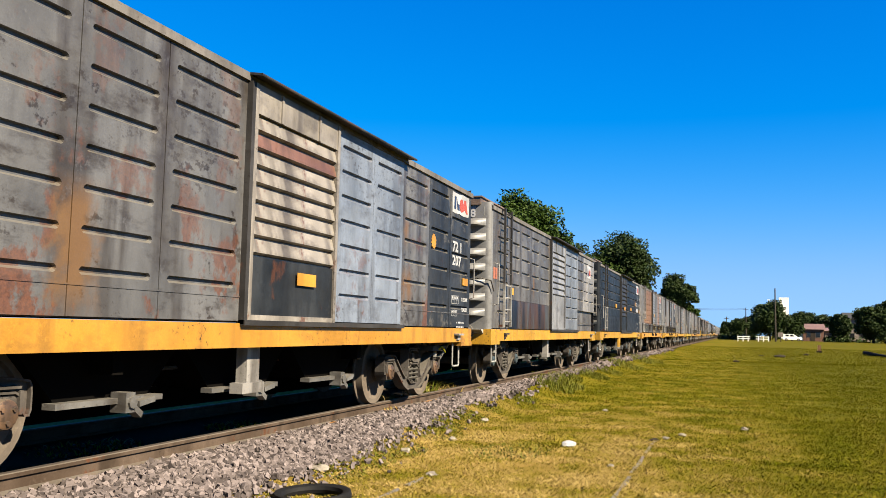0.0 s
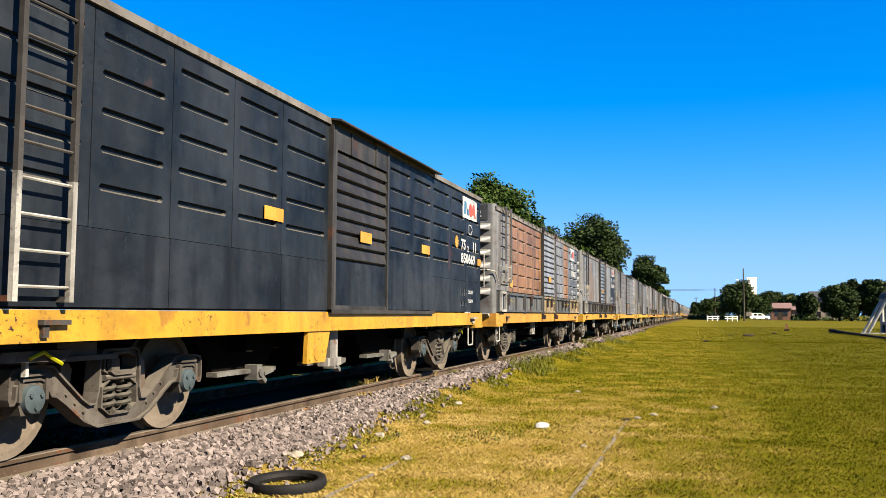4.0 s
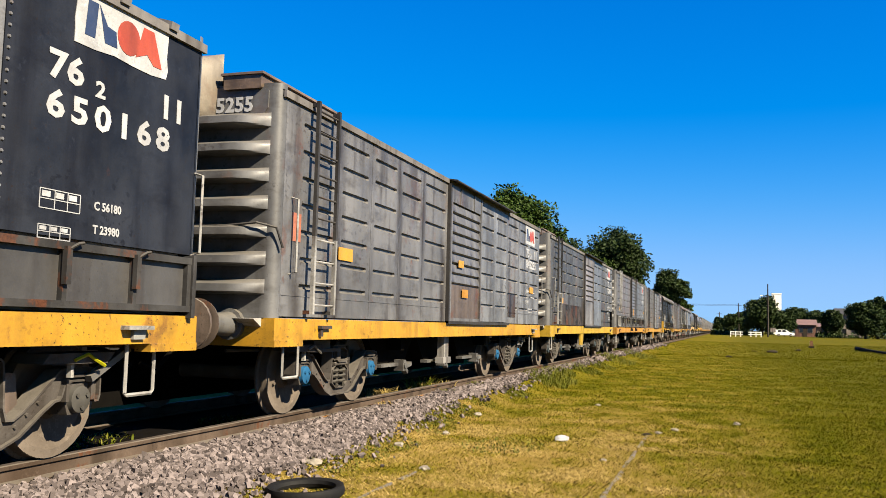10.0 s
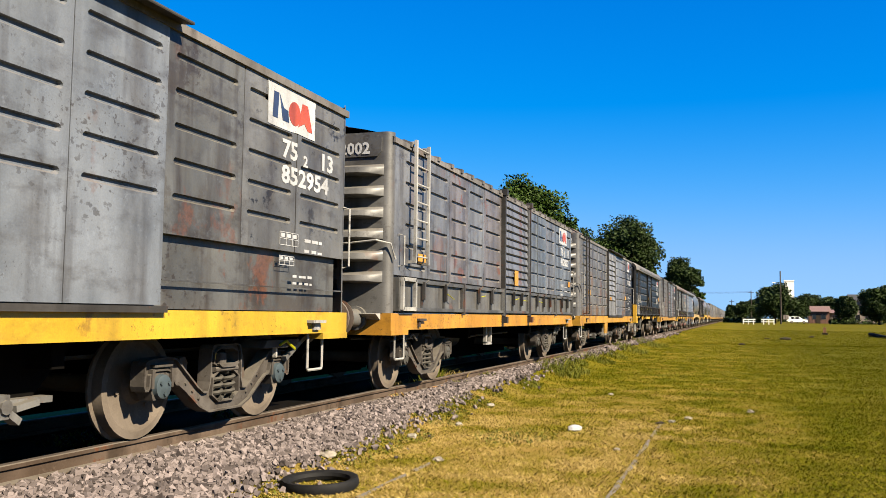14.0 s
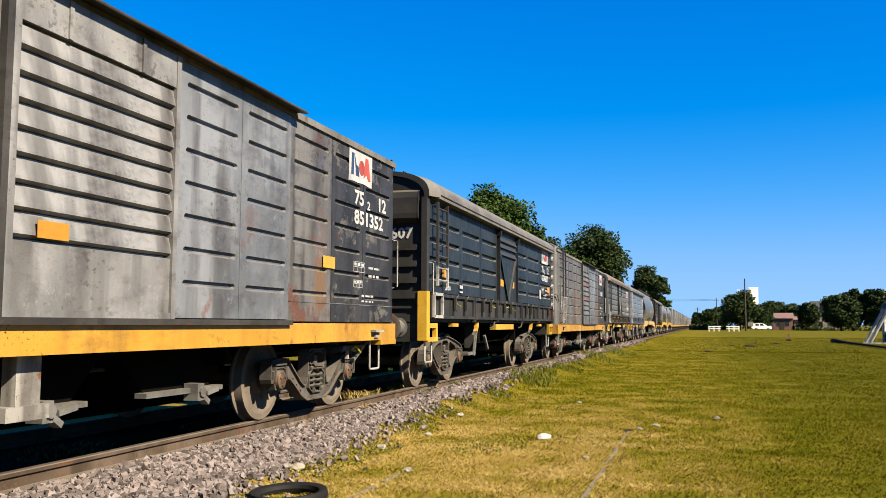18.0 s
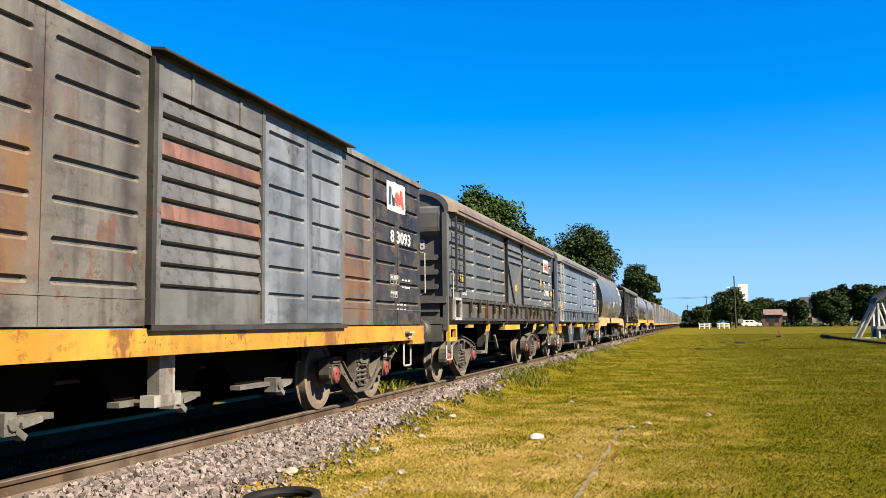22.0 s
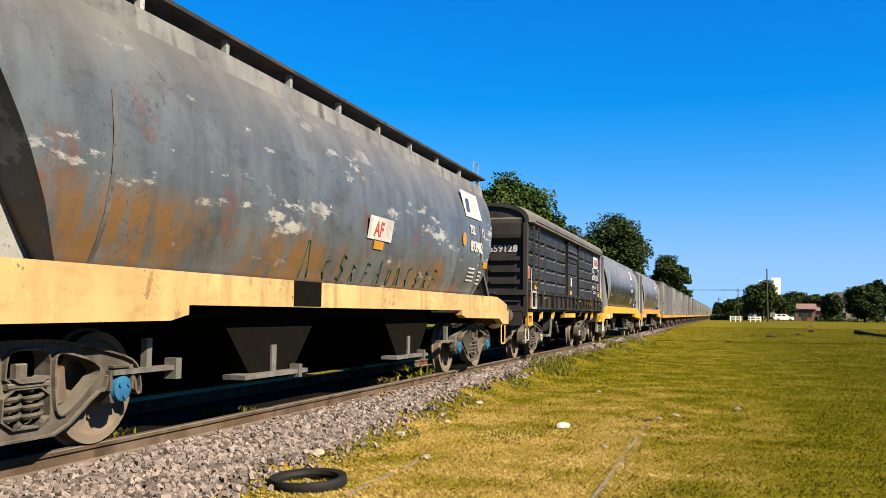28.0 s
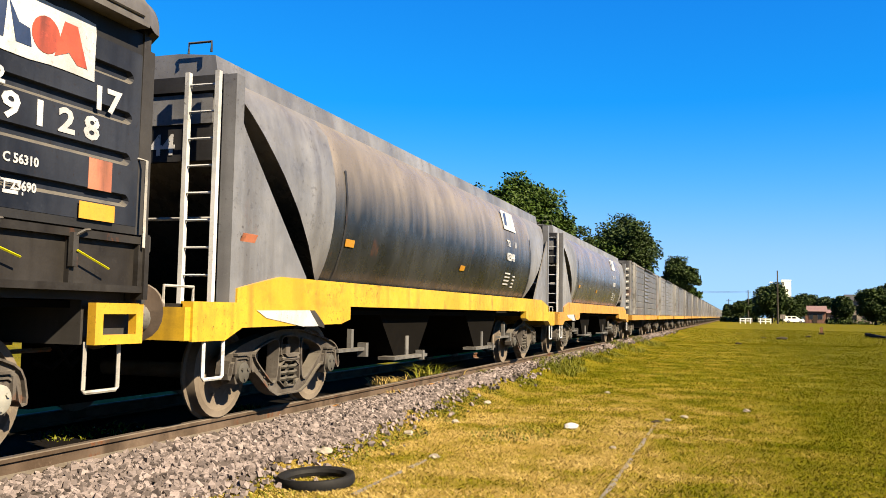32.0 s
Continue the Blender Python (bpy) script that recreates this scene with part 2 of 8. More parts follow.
def burnt(name, seed):
    """Scorched lower sheets: soft upright streaks of black, rust brown and grey-blue."""
    m, nt, p = nodes_of(name)
    n = tex(nt, coords(nt, seed, (1.0, 1.05, 0.12)), 1.0, 5, 0.5)
    cr = nt.nodes.new("ShaderNodeValToRGB")
    e = cr.color_ramp.elements
    e[0].position, e[0].color = 0.40, (0.0026, 0.0020, 0.0020, 1)
    e[1].position, e[1].color = 0.64, (0.0030, 0.0024, 0.0024, 1)
    for q, c in ((0.445, (0.012, 0.006, 0.0036, 1)), (0.475, (0.040, 0.0175, 0.0055, 1)), (0.505, (0.024, 0.0115, 0.0055, 1)), (0.535, (0.034, 0.038, 0.041, 1)), (0.57, (0.036, 0.0185, 0.0070, 1)), (0.60, (0.014, 0.009, 0.006, 1))):
        k = e.new(q)
        k.color = c
    nt.links.new(n, cr.inputs[0])
    c = blend(nt, ramp(nt, tex(nt, coords(nt, seed + 2), 9.0, 9, 0.65), 0.55, 0.62, 0.5), cr.outputs[0], (0.0074, 0.00518, 0.0037))
    nt.links.new(c, p.inputs["Base Color"])
    p.inputs["Roughness"].default_value, p.inputs["Specular IOR Level"].default_value = 0.36, 0.35
    return m


M_BURNT = burnt("scorched_band", 2.0)
# mesh building
class Shape:
    """Collects faces for one mesh."""

    def __init__(self):
        self.v, self.f = [], []

    def face(self, pts):
        n = len(self.v)
        self.v += [tuple(p) for p in pts]
        self.f.append(tuple(range(n, n + len(pts))))
        return self

    def grid(self, rows, close=False):
        n, w = len(self.v), len(rows[0])
        for r in rows:
            self.v += [tuple(p) for p in r]
        for i in range(len(rows) - 1):
            for j in range(w if close else w - 1):
                k = (j + 1) % w
                self.f.append((n + i * w + j, n + i * w + k, n + (i + 1) * w + k, n + (i + 1) * w + j))
        return self

    def box(self, x0, x1, y0, y1, z0, z1, c=0.0):
        """A box; c chamfers its edges along y."""
        if c > 0:
            return self.prism([(x0 + c, z0), (x1 - c, z0), (x1, z0 + c), (x1, z1 - c), (x1 - c, z1), (x0 + c, z1), (x0, z1 - c), (x0, z0 + c)], "y", y0, y1)
        n = len(self.v)
        self.v += [(x, y, z) for z in (z0, z1) for y in (y0, y1) for x in (x0, x1)]
        self.f += [tuple(n + i for i in q) for q in ((0, 2, 3, 1), (4, 5, 7, 6), (0, 1, 5, 4), (2, 6, 7, 3), (0, 4, 6, 2), (1, 3, 7, 5))]
        return self

    def prism(self, poly, axis, a, b):
        """poly in the two other axes (x: y,z; y: x,z; z: x,y), from a to b along the axis."""
        def at(p, t):
            return {"x": (t, p[0], p[1]), "y": (p[0], t, p[1]), "z": (p[0], p[1], t)}[axis]
        n, k = len(self.v), len(poly)
        self.v += [at(p, a) for p in poly] + [at(p, b) for p in poly]
        for i in range(k):
            j = (i + 1) % k
            self.f.append((n + i, n + j, n + k + j, n + k + i))
        self.f.append(tuple(n + i for i in reversed(range(k))))
        self.f.append(tuple(n + k + i for i in range(k)))
        return self

    def tube(self, pts, r, sides=6, cap=True):
        pts = [Vector(p) for p in pts]
        rings = []
        for i, p in enumerate(pts):
            d = (pts[min(i + 1, len(pts) - 1)] - pts[max(i - 1, 0)]).normalized()
            a = d.cross(Vector((0, 0, 1)) if abs(d.z) < 0.9 else Vector((1, 0, 0))).normalized()
            e = d.cross(a)
            rad = r[i] if isinstance(r, (list, tuple)) else r
            rings.append([p + rad * (math.cos(2 * math.pi * k / sides) * a + math.sin(2 * math.pi * k / sides) * e) for k in range(sides)])
        self.grid(rings, True)
        if cap:
            self.face(list(reversed(rings[0]))).face(rings[-1])
        return self

    def lathe(self, prof, o, axis="x", n=24):
        """prof: (along, radius) pairs, turned about the axis through o."""
        rows = []
        for a, r in prof:
            ring = []
            for k in range(n):
                c, s = r * math.cos(2 * math.pi * k / n), r * math.sin(2 * math.pi * k / n)
                ring.append({"x": (o[0] + a, o[1] + c, o[2] + s), "y": (o[0] + c, o[1] + a, o[2] + s), "z": (o[0] + c, o[1] + s, o[2] + a)}[axis])
            rows.append(ring)
        self.grid(rows, True)
        self.face(list(reversed(rows[0]))).face(rows[-1])
        return self

    def bar(self, p, q, w, x0, x1):
        """A flat bar in the y,z plane from p to q, w wide, between x0 and x1."""
        d = Vector((q[0] - p[0], q[1] - p[1])).normalized() * (w / 2)
        s = Vector((-d.y, d.x))
        return self.prism([(p[0] - s.x, p[1] - s.y), (q[0] - s.x, q[1] - s.y), (q[0] + s.x, q[1] + s.y), (p[0] + s.x, p[1] + s.y)], "x", x0, x1)

    def mesh(self, name, mat, smooth=False):
        me = bpy.data.meshes.new(name)
        me.from_pydata(self.v, [], self.f)
        bm = bmesh.new()
        bm.from_mesh(me)
        if len(bm.verts) < 4000:
            bmesh.ops.remove_doubles(bm, verts=bm.verts, dist=0.0002)
        bmesh.ops.recalc_face_normals(bm, faces=bm.faces)
        bm.to_mesh(me)
        bm.free()
        if smooth:
            me.shade_smooth()
            me.set_sharp_from_angle(angle=radians(38))
        me.materials.append(mat)
        return me


def part(name, shape, mat, parent, label="", smooth=False, at=None):
    """One mesh as a part of a thing or of a part."""
    ob = new(name, shape if isinstance(shape, bpy.types.Mesh) else shape.mesh(name, mat, smooth))
    ob.parent = parent
    if at is not None:
        ob.matrix_basis = at
    if label:
        tagged(ob, label)
    return ob


def thing(name, shape, mat, label, category, group="", kind="", at=None, smooth=False):
    ob = new(name, None if shape is None else shape.mesh(name, mat, smooth))
    if at is not None:
        ob.matrix_basis = at
    return tagged(ob, label, category, group, kind)


# ground: one sheet, rising gently to the far crossing, with the bed of the track
RAIL_Z, TRACK_X = 0.42, -5.75
NEAR_RAIL, FAR_RAIL = TRACK_X + 0.87, TRACK_X - 0.87


def rise(y):
    t = min(1.0, max(0.0, (y - 25) / 150))
    return 0.42 * t * t * (3 - 2 * t)


def bed_edge(y):
    """Distance from the track's centre line to where the grass takes over; the strip narrows away from the eye."""
    return 1.06 + 0.14 * min(1.0, max(0.0, (24.0 - y) / 6.0)) + 0.52 * min(1.0, max(0.0, (15.5 - y) / 9.5))


def ground_z(x, y):
    """Height of the soil: flat grass, with a shoulder of ballast under the track."""
    g = rise(y) + 0.03 * noise.noise((x * 0.35, y * 0.35, 1.0)) * min(1.0, max(0.0, (abs(x - TRACK_X) - 1.2) / 1.5))
    d = abs(x - TRACK_X)
    top = RAIL_Z - 0.17
    if d < 1.1:
        return top
    if d < 2.2:
        k = (d - 1.1) / 1.1
        return top + (g - top) * (k * k * (3 - 2 * k))
    return g


M_GRASS, gnt, gp = nodes_of("grass_ground")
gv = coords(gnt, 0.0)
g_big, g_mid, g_fine = tex(gnt, gv, 0.16, 4), tex(gnt, gv, 1.1, 7, 0.65), tex(gnt, gv, 22.0, 8, 0.75)
gc = blend(gnt, ramp(gnt, g_mid, 0.36, 0.64), (0.05714, 0.05541, 0.00173), (0.12987, 0.09697, 0.00866))
gsep = gnt.nodes.new("ShaderNodeSeparateXYZ")
gtc = gnt.nodes.new("ShaderNodeTexCoord")
gnt.links.new(gtc.outputs["Object"], gsep.inputs[0])
gdry = times(gnt, times(gnt, ramp(gnt, gsep.outputs[1], 20.0, 10.0), ramp(gnt, gsep.outputs[0], 1.1, -1.2)), ramp(gnt, g_mid, 0.25, 0.5))
gc = blend(gnt, times(gnt, gdry, 0.9), gc, (0.19305, 0.12636, 0.0351))
gc = blend(gnt, ramp(gnt, g_big, 0.4, 0.62, 0.55), gc, (0.05541, 0.05455, 0.0013))
gc = blend(gnt, times(gnt, ramp(gnt, gsep.outputs[0], -0.4, 3.4, 0.75), ramp(gnt, gsep.outputs[1], 90.0, 30.0, 1.0, 0.55)), gc, (0.03861, 0.0392, 0.0007))
tracks = gnt.nodes.new("ShaderNodeMath")     # two faint wheel tracks across the field
tracks.operation = "PINGPONG"
tracks.inputs[1].default_value = 0.85
shift = gnt.nodes.new("ShaderNodeMath")
shift.operation = "ADD"
gnt.links.new(gsep.outputs[0], shift.inputs[0])
gnt.links.new(ramp(gnt, g_big, 0.3, 0.7, 0.7, 0.1), shift.inputs[1])
gnt.links.new(shift.outputs[0], tracks.inputs[0])
lane = times(gnt, ramp(gnt, tracks.outputs[0], 0.34, 0.0), times(gnt, ramp(gnt, gsep.outputs[0], 3.2, 2.8), ramp(gnt, gsep.outputs[0], -0.6, -0.2)))
gc = blend(gnt, times(gnt, lane, times(gnt, ramp(gnt, g_mid, 0.40, 0.62), 0.30)), gc, (0.115, 0.10, 0.012))
gc = blend(gnt, ramp(gnt, g_fine, 0.50, 0.72, 0.5), gc, (0.020, 0.0185, 0.0015))
gnt.links.new(gc, gp.inputs["Base Color"])
gp.inputs["Roughness"].default_value, gp.inputs["Specular IOR Level"].default_value = 0.95, 0.03
bump(gnt, gp, g_fine, 0.7, 0.04)

M_BED = plain("ballast_bed", (0.075, 0.062, 0.056), 0.9, scale=25.0, var=0.5, bumpy=0.8)
M_STONE, snt, sp = nodes_of("ballast_stone")
sg = snt.nodes.new("ShaderNodeNewGeometry")
scol = blend(snt, sg.outputs["Random Per Island"], (0.0302, 0.0252, 0.0241), (0.1660, 0.1389, 0.1358))
scol = blend(snt, ramp(snt, tex(snt, coords(snt, 1.0), 60.0, 4), 0.45, 0.75, 0.5), scol, (0.06444, 0.04983, 0.04296))
snt.links.new(scol, sp.inputs["Base Color"])
sp.inputs["Roughness"].default_value, sp.inputs["Specular IOR Level"].default_value = 0.9, 0.1


def axis_steps(lo, hi, near_lo, near_hi, step, grow=1.22):
    out, s, y = [], step, near_hi
    y = near_lo
    while y < near_hi:
        out.append(y)
        y += step
    while y < hi:
        out.append(y)
        s *= grow
        y += s
    out.append(hi)
    s, y = step, near_lo - step
    while y > lo:
        out.insert(0, y)
        s *= grow
        y -= s
    out.insert(0, lo)
    return out


GX, GY = axis_steps(-2500, 2500, -10, 8, 0.22), axis_steps(-600, 4000, -2, 40, 0.5)
gsh = Shape().grid([[(x, y, ground_z(x, y)) for x in GX] for y in GY])
ground = thing("ground", gsh, M_GRASS, "sunlit mown grass, yellow-green with dry straw patches", "ground", kind="structure", smooth=True)
bed = Shape().grid([[(x, y, ground_z(x, y) + 0.012) for x in [TRACK_X - 1.9 + (1.9 + bed_edge(y) + 0.1) * i / 20 for i in range(21)]] for y in axis_steps(-60, 900, -2, 40, 0.5)])
# near-black strip along the track, the train's shade painted on the bed
M_SHADE_BED = plain("shade_bed", (0.014, 0.012, 0.011), 0.95, spec=0.02, scale=25.0, var=0.5, bumpy=0.8)
darkened = Shape().grid([[(x, y, ground_z(x, y) + 0.022) for x in (TRACK_X - 1.86, TRACK_X - 1.4, TRACK_X - 1.1, TRACK_X - 0.8, TRACK_X - 0.4, TRACK_X, TRACK_X + 0.4, TRACK_X + 0.74)] for y in axis_steps(-60, 900, -2, 40, 0.5)])
thing("shade_strip", darkened, M_SHADE_BED, "oil-blackened ballast between the rails", "ballast", kind="structure")
thing("ballast_bed", bed, M_BED, "grey crushed stone bed of the railway track", "ballast", kind="structure", smooth=True)

# loose ballast stones
def stone_field():
    rng = np.random.default_rng(5)
    base = np.array([(x, y, z) for x in (-1, 1) for y in (-1, 1) for z in (-1, 1)], float) * 0.66
    faces = np.array([(0, 1, 3, 2), (4, 6, 7, 5), (0, 4, 5, 1), (2, 3, 7, 6), (0, 2, 6, 4), (1, 5, 7, 3)])
    vs, fs, n = [], [], 0
    for lo, hi, count, size in ((3.5, 14, 19000, 0.027), (14, 30, 9500, 0.038), (30, 70, 5000, 0.06)):
        for _ in range(count):
            y = rng.uniform(lo, hi)
            edge = TRACK_X + bed_edge(y) + 0.16 * noise.noise((y * 0.8, 3.3, 0)) + 0.12 * noise.noise((y * 3.1, 1.3, 0)) 
            x = rng.uniform(NEAR_RAIL + 0.08, edge + 0.12) if rng.random() < 0.93 else edge + abs(rng.normal(0, 0.18))
            if abs(x - NEAR_RAIL) < 0.10:
                continue
            s = size * rng.uniform(0.55, 1.5)
            q = base * s * rng.uniform(0.55, 1.3, (1, 3)) * rng.uniform(0.6, 1.2, (8, 1)) + rng.normal(0, s * 0.1, (8, 3))
            a = rng.uniform(0, 6.283, 3)
            m = np.array(Euler(a).to_matrix())
            vs.append(q @ m.T + (x, y, ground_z(x, y) + 0.015 + rng.uniform(-0.2, 0.7) * s))
            fs.append(faces + n)
            n += 8
    me = bpy.data.meshes.new("ballast_stones")
    me.from_pydata(np.concatenate(vs).tolist(), [], np.concatenate(fs).tolist())
    me.materials.append(M_STONE)
    return tagged(new("ballast_stones", me), "grey and pinkish crushed ballast stones beside the rail", "ballast", kind="stuff")


stone_field()

# rails and sleepers
M_RAIL = paint("rail_rust", (0.15, 0.10, 0.065), rust=0.35, dirt=0.3, seed=20.0, rough=0.8, spec=0.06)
M_RAILTOP = plain("rail_head_steel", (0.16, 0.13, 0.11), 0.6, 0.0, bumpy=0.05)
M_SLEEPER = plain("sleeper_wood", (0.045, 0.037, 0.03), 0.85, scale=5.0, var=0.4)
track = thing("railway_track", None, None, "broad-gauge steel rails on weathered sleepers in ballast", "track", kind="structure")
PROF = [(-0.07, 0), (0.07, 0), (0.07, 0.012), (0.012, 0.03), (0.010, 0.105), (0.033, 0.115), (0.036, 0.143), (0.028, 0.15), (-0.028, 0.15), (-0.036, 0.143), (-0.033, 0.115), (-0.010, 0.105), (-0.012, 0.03), (-0.07, 0.012)]
for rx in (NEAR_RAIL, FAR_RAIL):
    rail = part("rail", Shape().prism([(rx + a, RAIL_Z - 0.152 + b) for a, b in PROF], "y", -80, 900), M_RAIL, track)
    part("rail_head", Shape().box(rx - 0.027, rx + 0.027, -80, 900, RAIL_Z - 0.003, RAIL_Z), M_RAILTOP, rail, "polished running surface of the rail")
sl = Shape().box(-1.35, 1.35, -0.12, 0.12, RAIL_Z - 0.31, RAIL_Z - 0.155, 0.01).mesh("sleeper", M_SLEEPER)
for i in range(130):
    part("sleeper", sl, None, track, at=pose(TRACK_X + random.uniform(-0.04, 0.04), -4 + 0.62 * i, random.uniform(-0.012, 0.0), 0, 0, random.uniform(-0.8, 0.8)))

# ---- train ----
# Wagon space: x to the near side, y from the leading end backwards, z up from the rail head.
HW = 1.45            # half width over the side sheets
SPEED = 6.57
WHEELSETS, WAGONS = [], []
WHEEL_R = 0.45


def wheelset_mesh():
    s = Shape()
    for k in (1, -1):
        prof = [(-0.075, 0.40), (-0.07, 0.475), (-0.045, 0.478), (-0.03, 0.452), (0.065, 0.447), (0.068, 0.385), (0.03, 0.37), (0.012, 0.30), (0.022, 0.16), (0.075, 0.13), (0.08, 0.085)]
        s.lathe([(k * (0.86 + a), r) for a, r in prof], (0, 0, 0), "x", 36)
    s.lathe([(-1.16, 0.06), (-0.95, 0.075), (-0.9, 0.085), (0, 0.08), (0.9, 0.085), (0.95, 0.075), (1.16, 0.06)], (0, 0, 0), "x", 12)
    for k in range(3):   # small lightening holes and a chalk mark on the plate
        a = k * 2.1
        s.lathe([(0.898, 0.022), (0.902, 0.02)], (0, 0.23 * math.cos(a), 0.23 * math.sin(a)), "x", 8)
    return s.mesh("wheelset", M_WHEEL, True)


def spring_mesh():
    s = Shape()
    n = 34
    s.tube([(0.072 * math.cos(k * 0.72), 0.072 * math.sin(k * 0.72), 0.245 * k / n) for k in range(n + 1)], 0.021, 5)
    return s.mesh("spring", M_SPRING, True)


def rounded(loop, times_cut=2):
    """Corner cutting of a closed outline."""
    for _ in range(times_cut):
        out = []
        for k, p in enumerate(loop):
            q = loop[(k + 1) % len(loop)]
            out += [(0.78 * p[0] + 0.22 * q[0], 0.78 * p[1] + 0.22 * q[1]), (0.22 * p[0] + 0.78 * q[0], 0.22 * p[1] + 0.78 * q[1])]
        loop = out
    return loop


def drawn_in(loop, d):
    """The outline moved sideways by d, to the left of its way."""
    out = []
    for k, p in enumerate(loop):
        a, b = Vector(loop[k - 1]), Vector(loop[(k + 1) % len(loop)])
        t = (b - a).normalized()
        out.append((p[0] - t.y * d, p[1] + t.x * d))
    return out


def frame_mesh(arched):
    """One cast bogie side frame with its windows, in the y,z plane, with raised rims."""
    if arched:
        half = [(0.0, 0.86), (-0.25, 0.86), (-0.75, 0.775), (-1.08, 0.70), (-1.20, 0.62), (-1.25, 0.40), (-1.17, 0.38), (-1.12, 0.58), (-0.84, 0.58), (-0.80, 0.44), (-0.73, 0.44), (-0.34, 0.165), (0.0, 0.165)]
        win = [(-0.70, 0.55), (-0.36, 0.30), (-0.285, 0.34), (-0.255, 0.71), (-0.30, 0.765), (-0.62, 0.69), (-0.74, 0.62)]
        mid = [(-0.20, 0.565), (0.20, 0.565), (0.19, 0.735), (0.15, 0.785), (-0.15, 0.785), (-0.19, 0.735)]
        low = [(-0.215, 0.262), (0.215, 0.262), (0.205, 0.52), (-0.205, 0.52)]
        holes = [win, [(-y, z) for y, z in reversed(win)], mid, low]
    else:
        half = [(0.0, 0.775), (-0.21, 0.785), (-0.255, 0.74), (-0.275, 0.36), (-0.38, 0.36), (-0.68, 0.60), (-0.80, 0.70), (-1.18, 0.68), (-1.21, 0.62), (-1.21, 0.42), (-1.13, 0.42), (-1.12, 0.58), (-0.84, 0.58), (-0.80, 0.45), (-0.72, 0.44), (-0.34, 0.165), (0.0, 0.165)]
        mid = [(-0.20, 0.575), (0.20, 0.575), (0.19, 0.735), (-0.19, 0.735)]
        low = [(-0.22, 0.262), (0.22, 0.262), (0.21, 0.53), (-0.21, 0.53)]
        holes = [mid, low]
    outer = rounded(half + [(-y, z) for y, z in reversed(half[1:-1])], 1)
    holes = [rounded(h, 2 if len(h) > 6 else 1) for h in holes]
    bm = bmesh.new()
    x0, x1 = -0.05, 0.055
    edges = []
    for loop in [outer] + holes:
        vs = [bm.verts.new((x1, y, z)) for y, z in loop]
        edges += [bm.edges.new((vs[k], vs[(k + 1) % len(vs)])) for k in range(len(vs))]
    bmesh.ops.triangle_fill(bm, use_beauty=True, use_dissolve=False, edges=edges, normal=(1, 0, 0))
    bm.verts.index_update()
    s = Shape()
    pts = [tuple(v.co) for v in bm.verts]
    s.v += pts + [(x0, y, z) for _, y, z in pts]
    s.f += [tuple(v.index for v in f.verts) for f in bm.faces] + [tuple(v.index + len(pts) for v in reversed(f.verts)) for f in bm.faces]
    bm.free()
    for loop in [outer] + holes:
        n = len(loop)
        s.grid([[(x0, y, z) for y, z in loop], [(x1, y, z) for y, z in loop]], True)
        area = sum(loop[k][0] * loop[(k + 1) % n][1] - loop[(k + 1) % n][0] * loop[k][1] for k in range(n))
        d = 0.016 * (1 if area > 0 else -1) * (1 if loop is outer else -1)
        inner = drawn_in(loop, d)
        s.grid([[(x1 - 0.002, y, z) for y, z in loop], [(x1 + 0.035, y, z) for y, z in loop], [(x1 + 0.035, y, z) for y, z in inner], [(x1 - 0.002, y, z) for y, z in inner]], True)
    s.box(-0.1, 0.10, -0.19, 0.19, 0.525, 0.57, 0.012)        # bolster end
    s.prism([(-0.17, 0.60), (0.17, 0.60), (0.11, 0.565), (-0.11, 0.565)], "x", 0.04, 0.12)
    s.box(0.05, 0.10, -0.13, -0.03, 0.57, 0.70, 0.01)
    for k in (1, -1):        # lugs and wear plates over the axle boxes
        s.box(0.05, 0.105, k * 0.975 - 0.12, k * 0.975 + 0.12, 0.615, 0.635)
        s.box(0.05, 0.10, k * 0.975 - 0.145, k * 0.975 - 0.115, 0.44, 0.60).box(0.05, 0.10, k * 0.975 + 0.115, k * 0.975 + 0.145, 0.44, 0.60)
        for j in range(3):
            s.lathe([(0.05, 0.016), (0.07, 0.013)], (0, k * (0.40 + 0.10 * j), 0.30 + 0.075 * j), "x", 6)
    return s.mesh("side_frame", M_GRIME)


ME_WHEEL, ME_SPRING = wheelset_mesh(), spring_mesh()
ME_FRAME = {True: frame_mesh(True), False: frame_mesh(False)}


def cap_mesh(mat):
    s = Shape().lathe([(-0.10, 0.115), (-0.02, 0.115), (0.0, 0.105), (0.04, 0.10), (0.048, 0.085)], (0, 0, 0), "x", 18)
    for k in range(3):
        a = 0.5 + k * 2.094
        s.lathe([(0.046, 0.018), (0.062, 0.018)], (0, 0.06 * math.cos(a), 0.06 * math.sin(a)), "x", 6)
    return s.mesh("axle_cap", mat, True)


ME_CAP = {k: cap_mesh(m) for k, m in M_CAP.items()}
ME_SHOE = Shape().prism([(-0.11, 0.12), (0.11, 0.12), (0.13, 0.0), (0.09, -0.11), (-0.09, -0.11), (-0.13, 0.0)], "x", -0.17, -0.02).mesh("axle_box", M_GRIME)
ME_BOLSTER = Shape().box(-1.0, 1.0, -0.2, 0.2, 0.42, 0.62, 0.04).box(-0.35, 0.35, -0.3, 0.3, 0.6, 0.74).mesh("bolster", M_BLACK)
ME_BLOCK = Shape().prism([(-0.07, -0.13), (0.05, -0.15), (0.09, 0.10), (0.05, 0.15), (-0.03, 0.14)], "x", -0.09, 0.0).mesh("brake_block", M_BUFFER)
ME_BRAKE = Shape().box(-0.75, 0.75, -0.035, 0.035, 0.3, 0.38).mesh("brake_beam", M_BLACK)


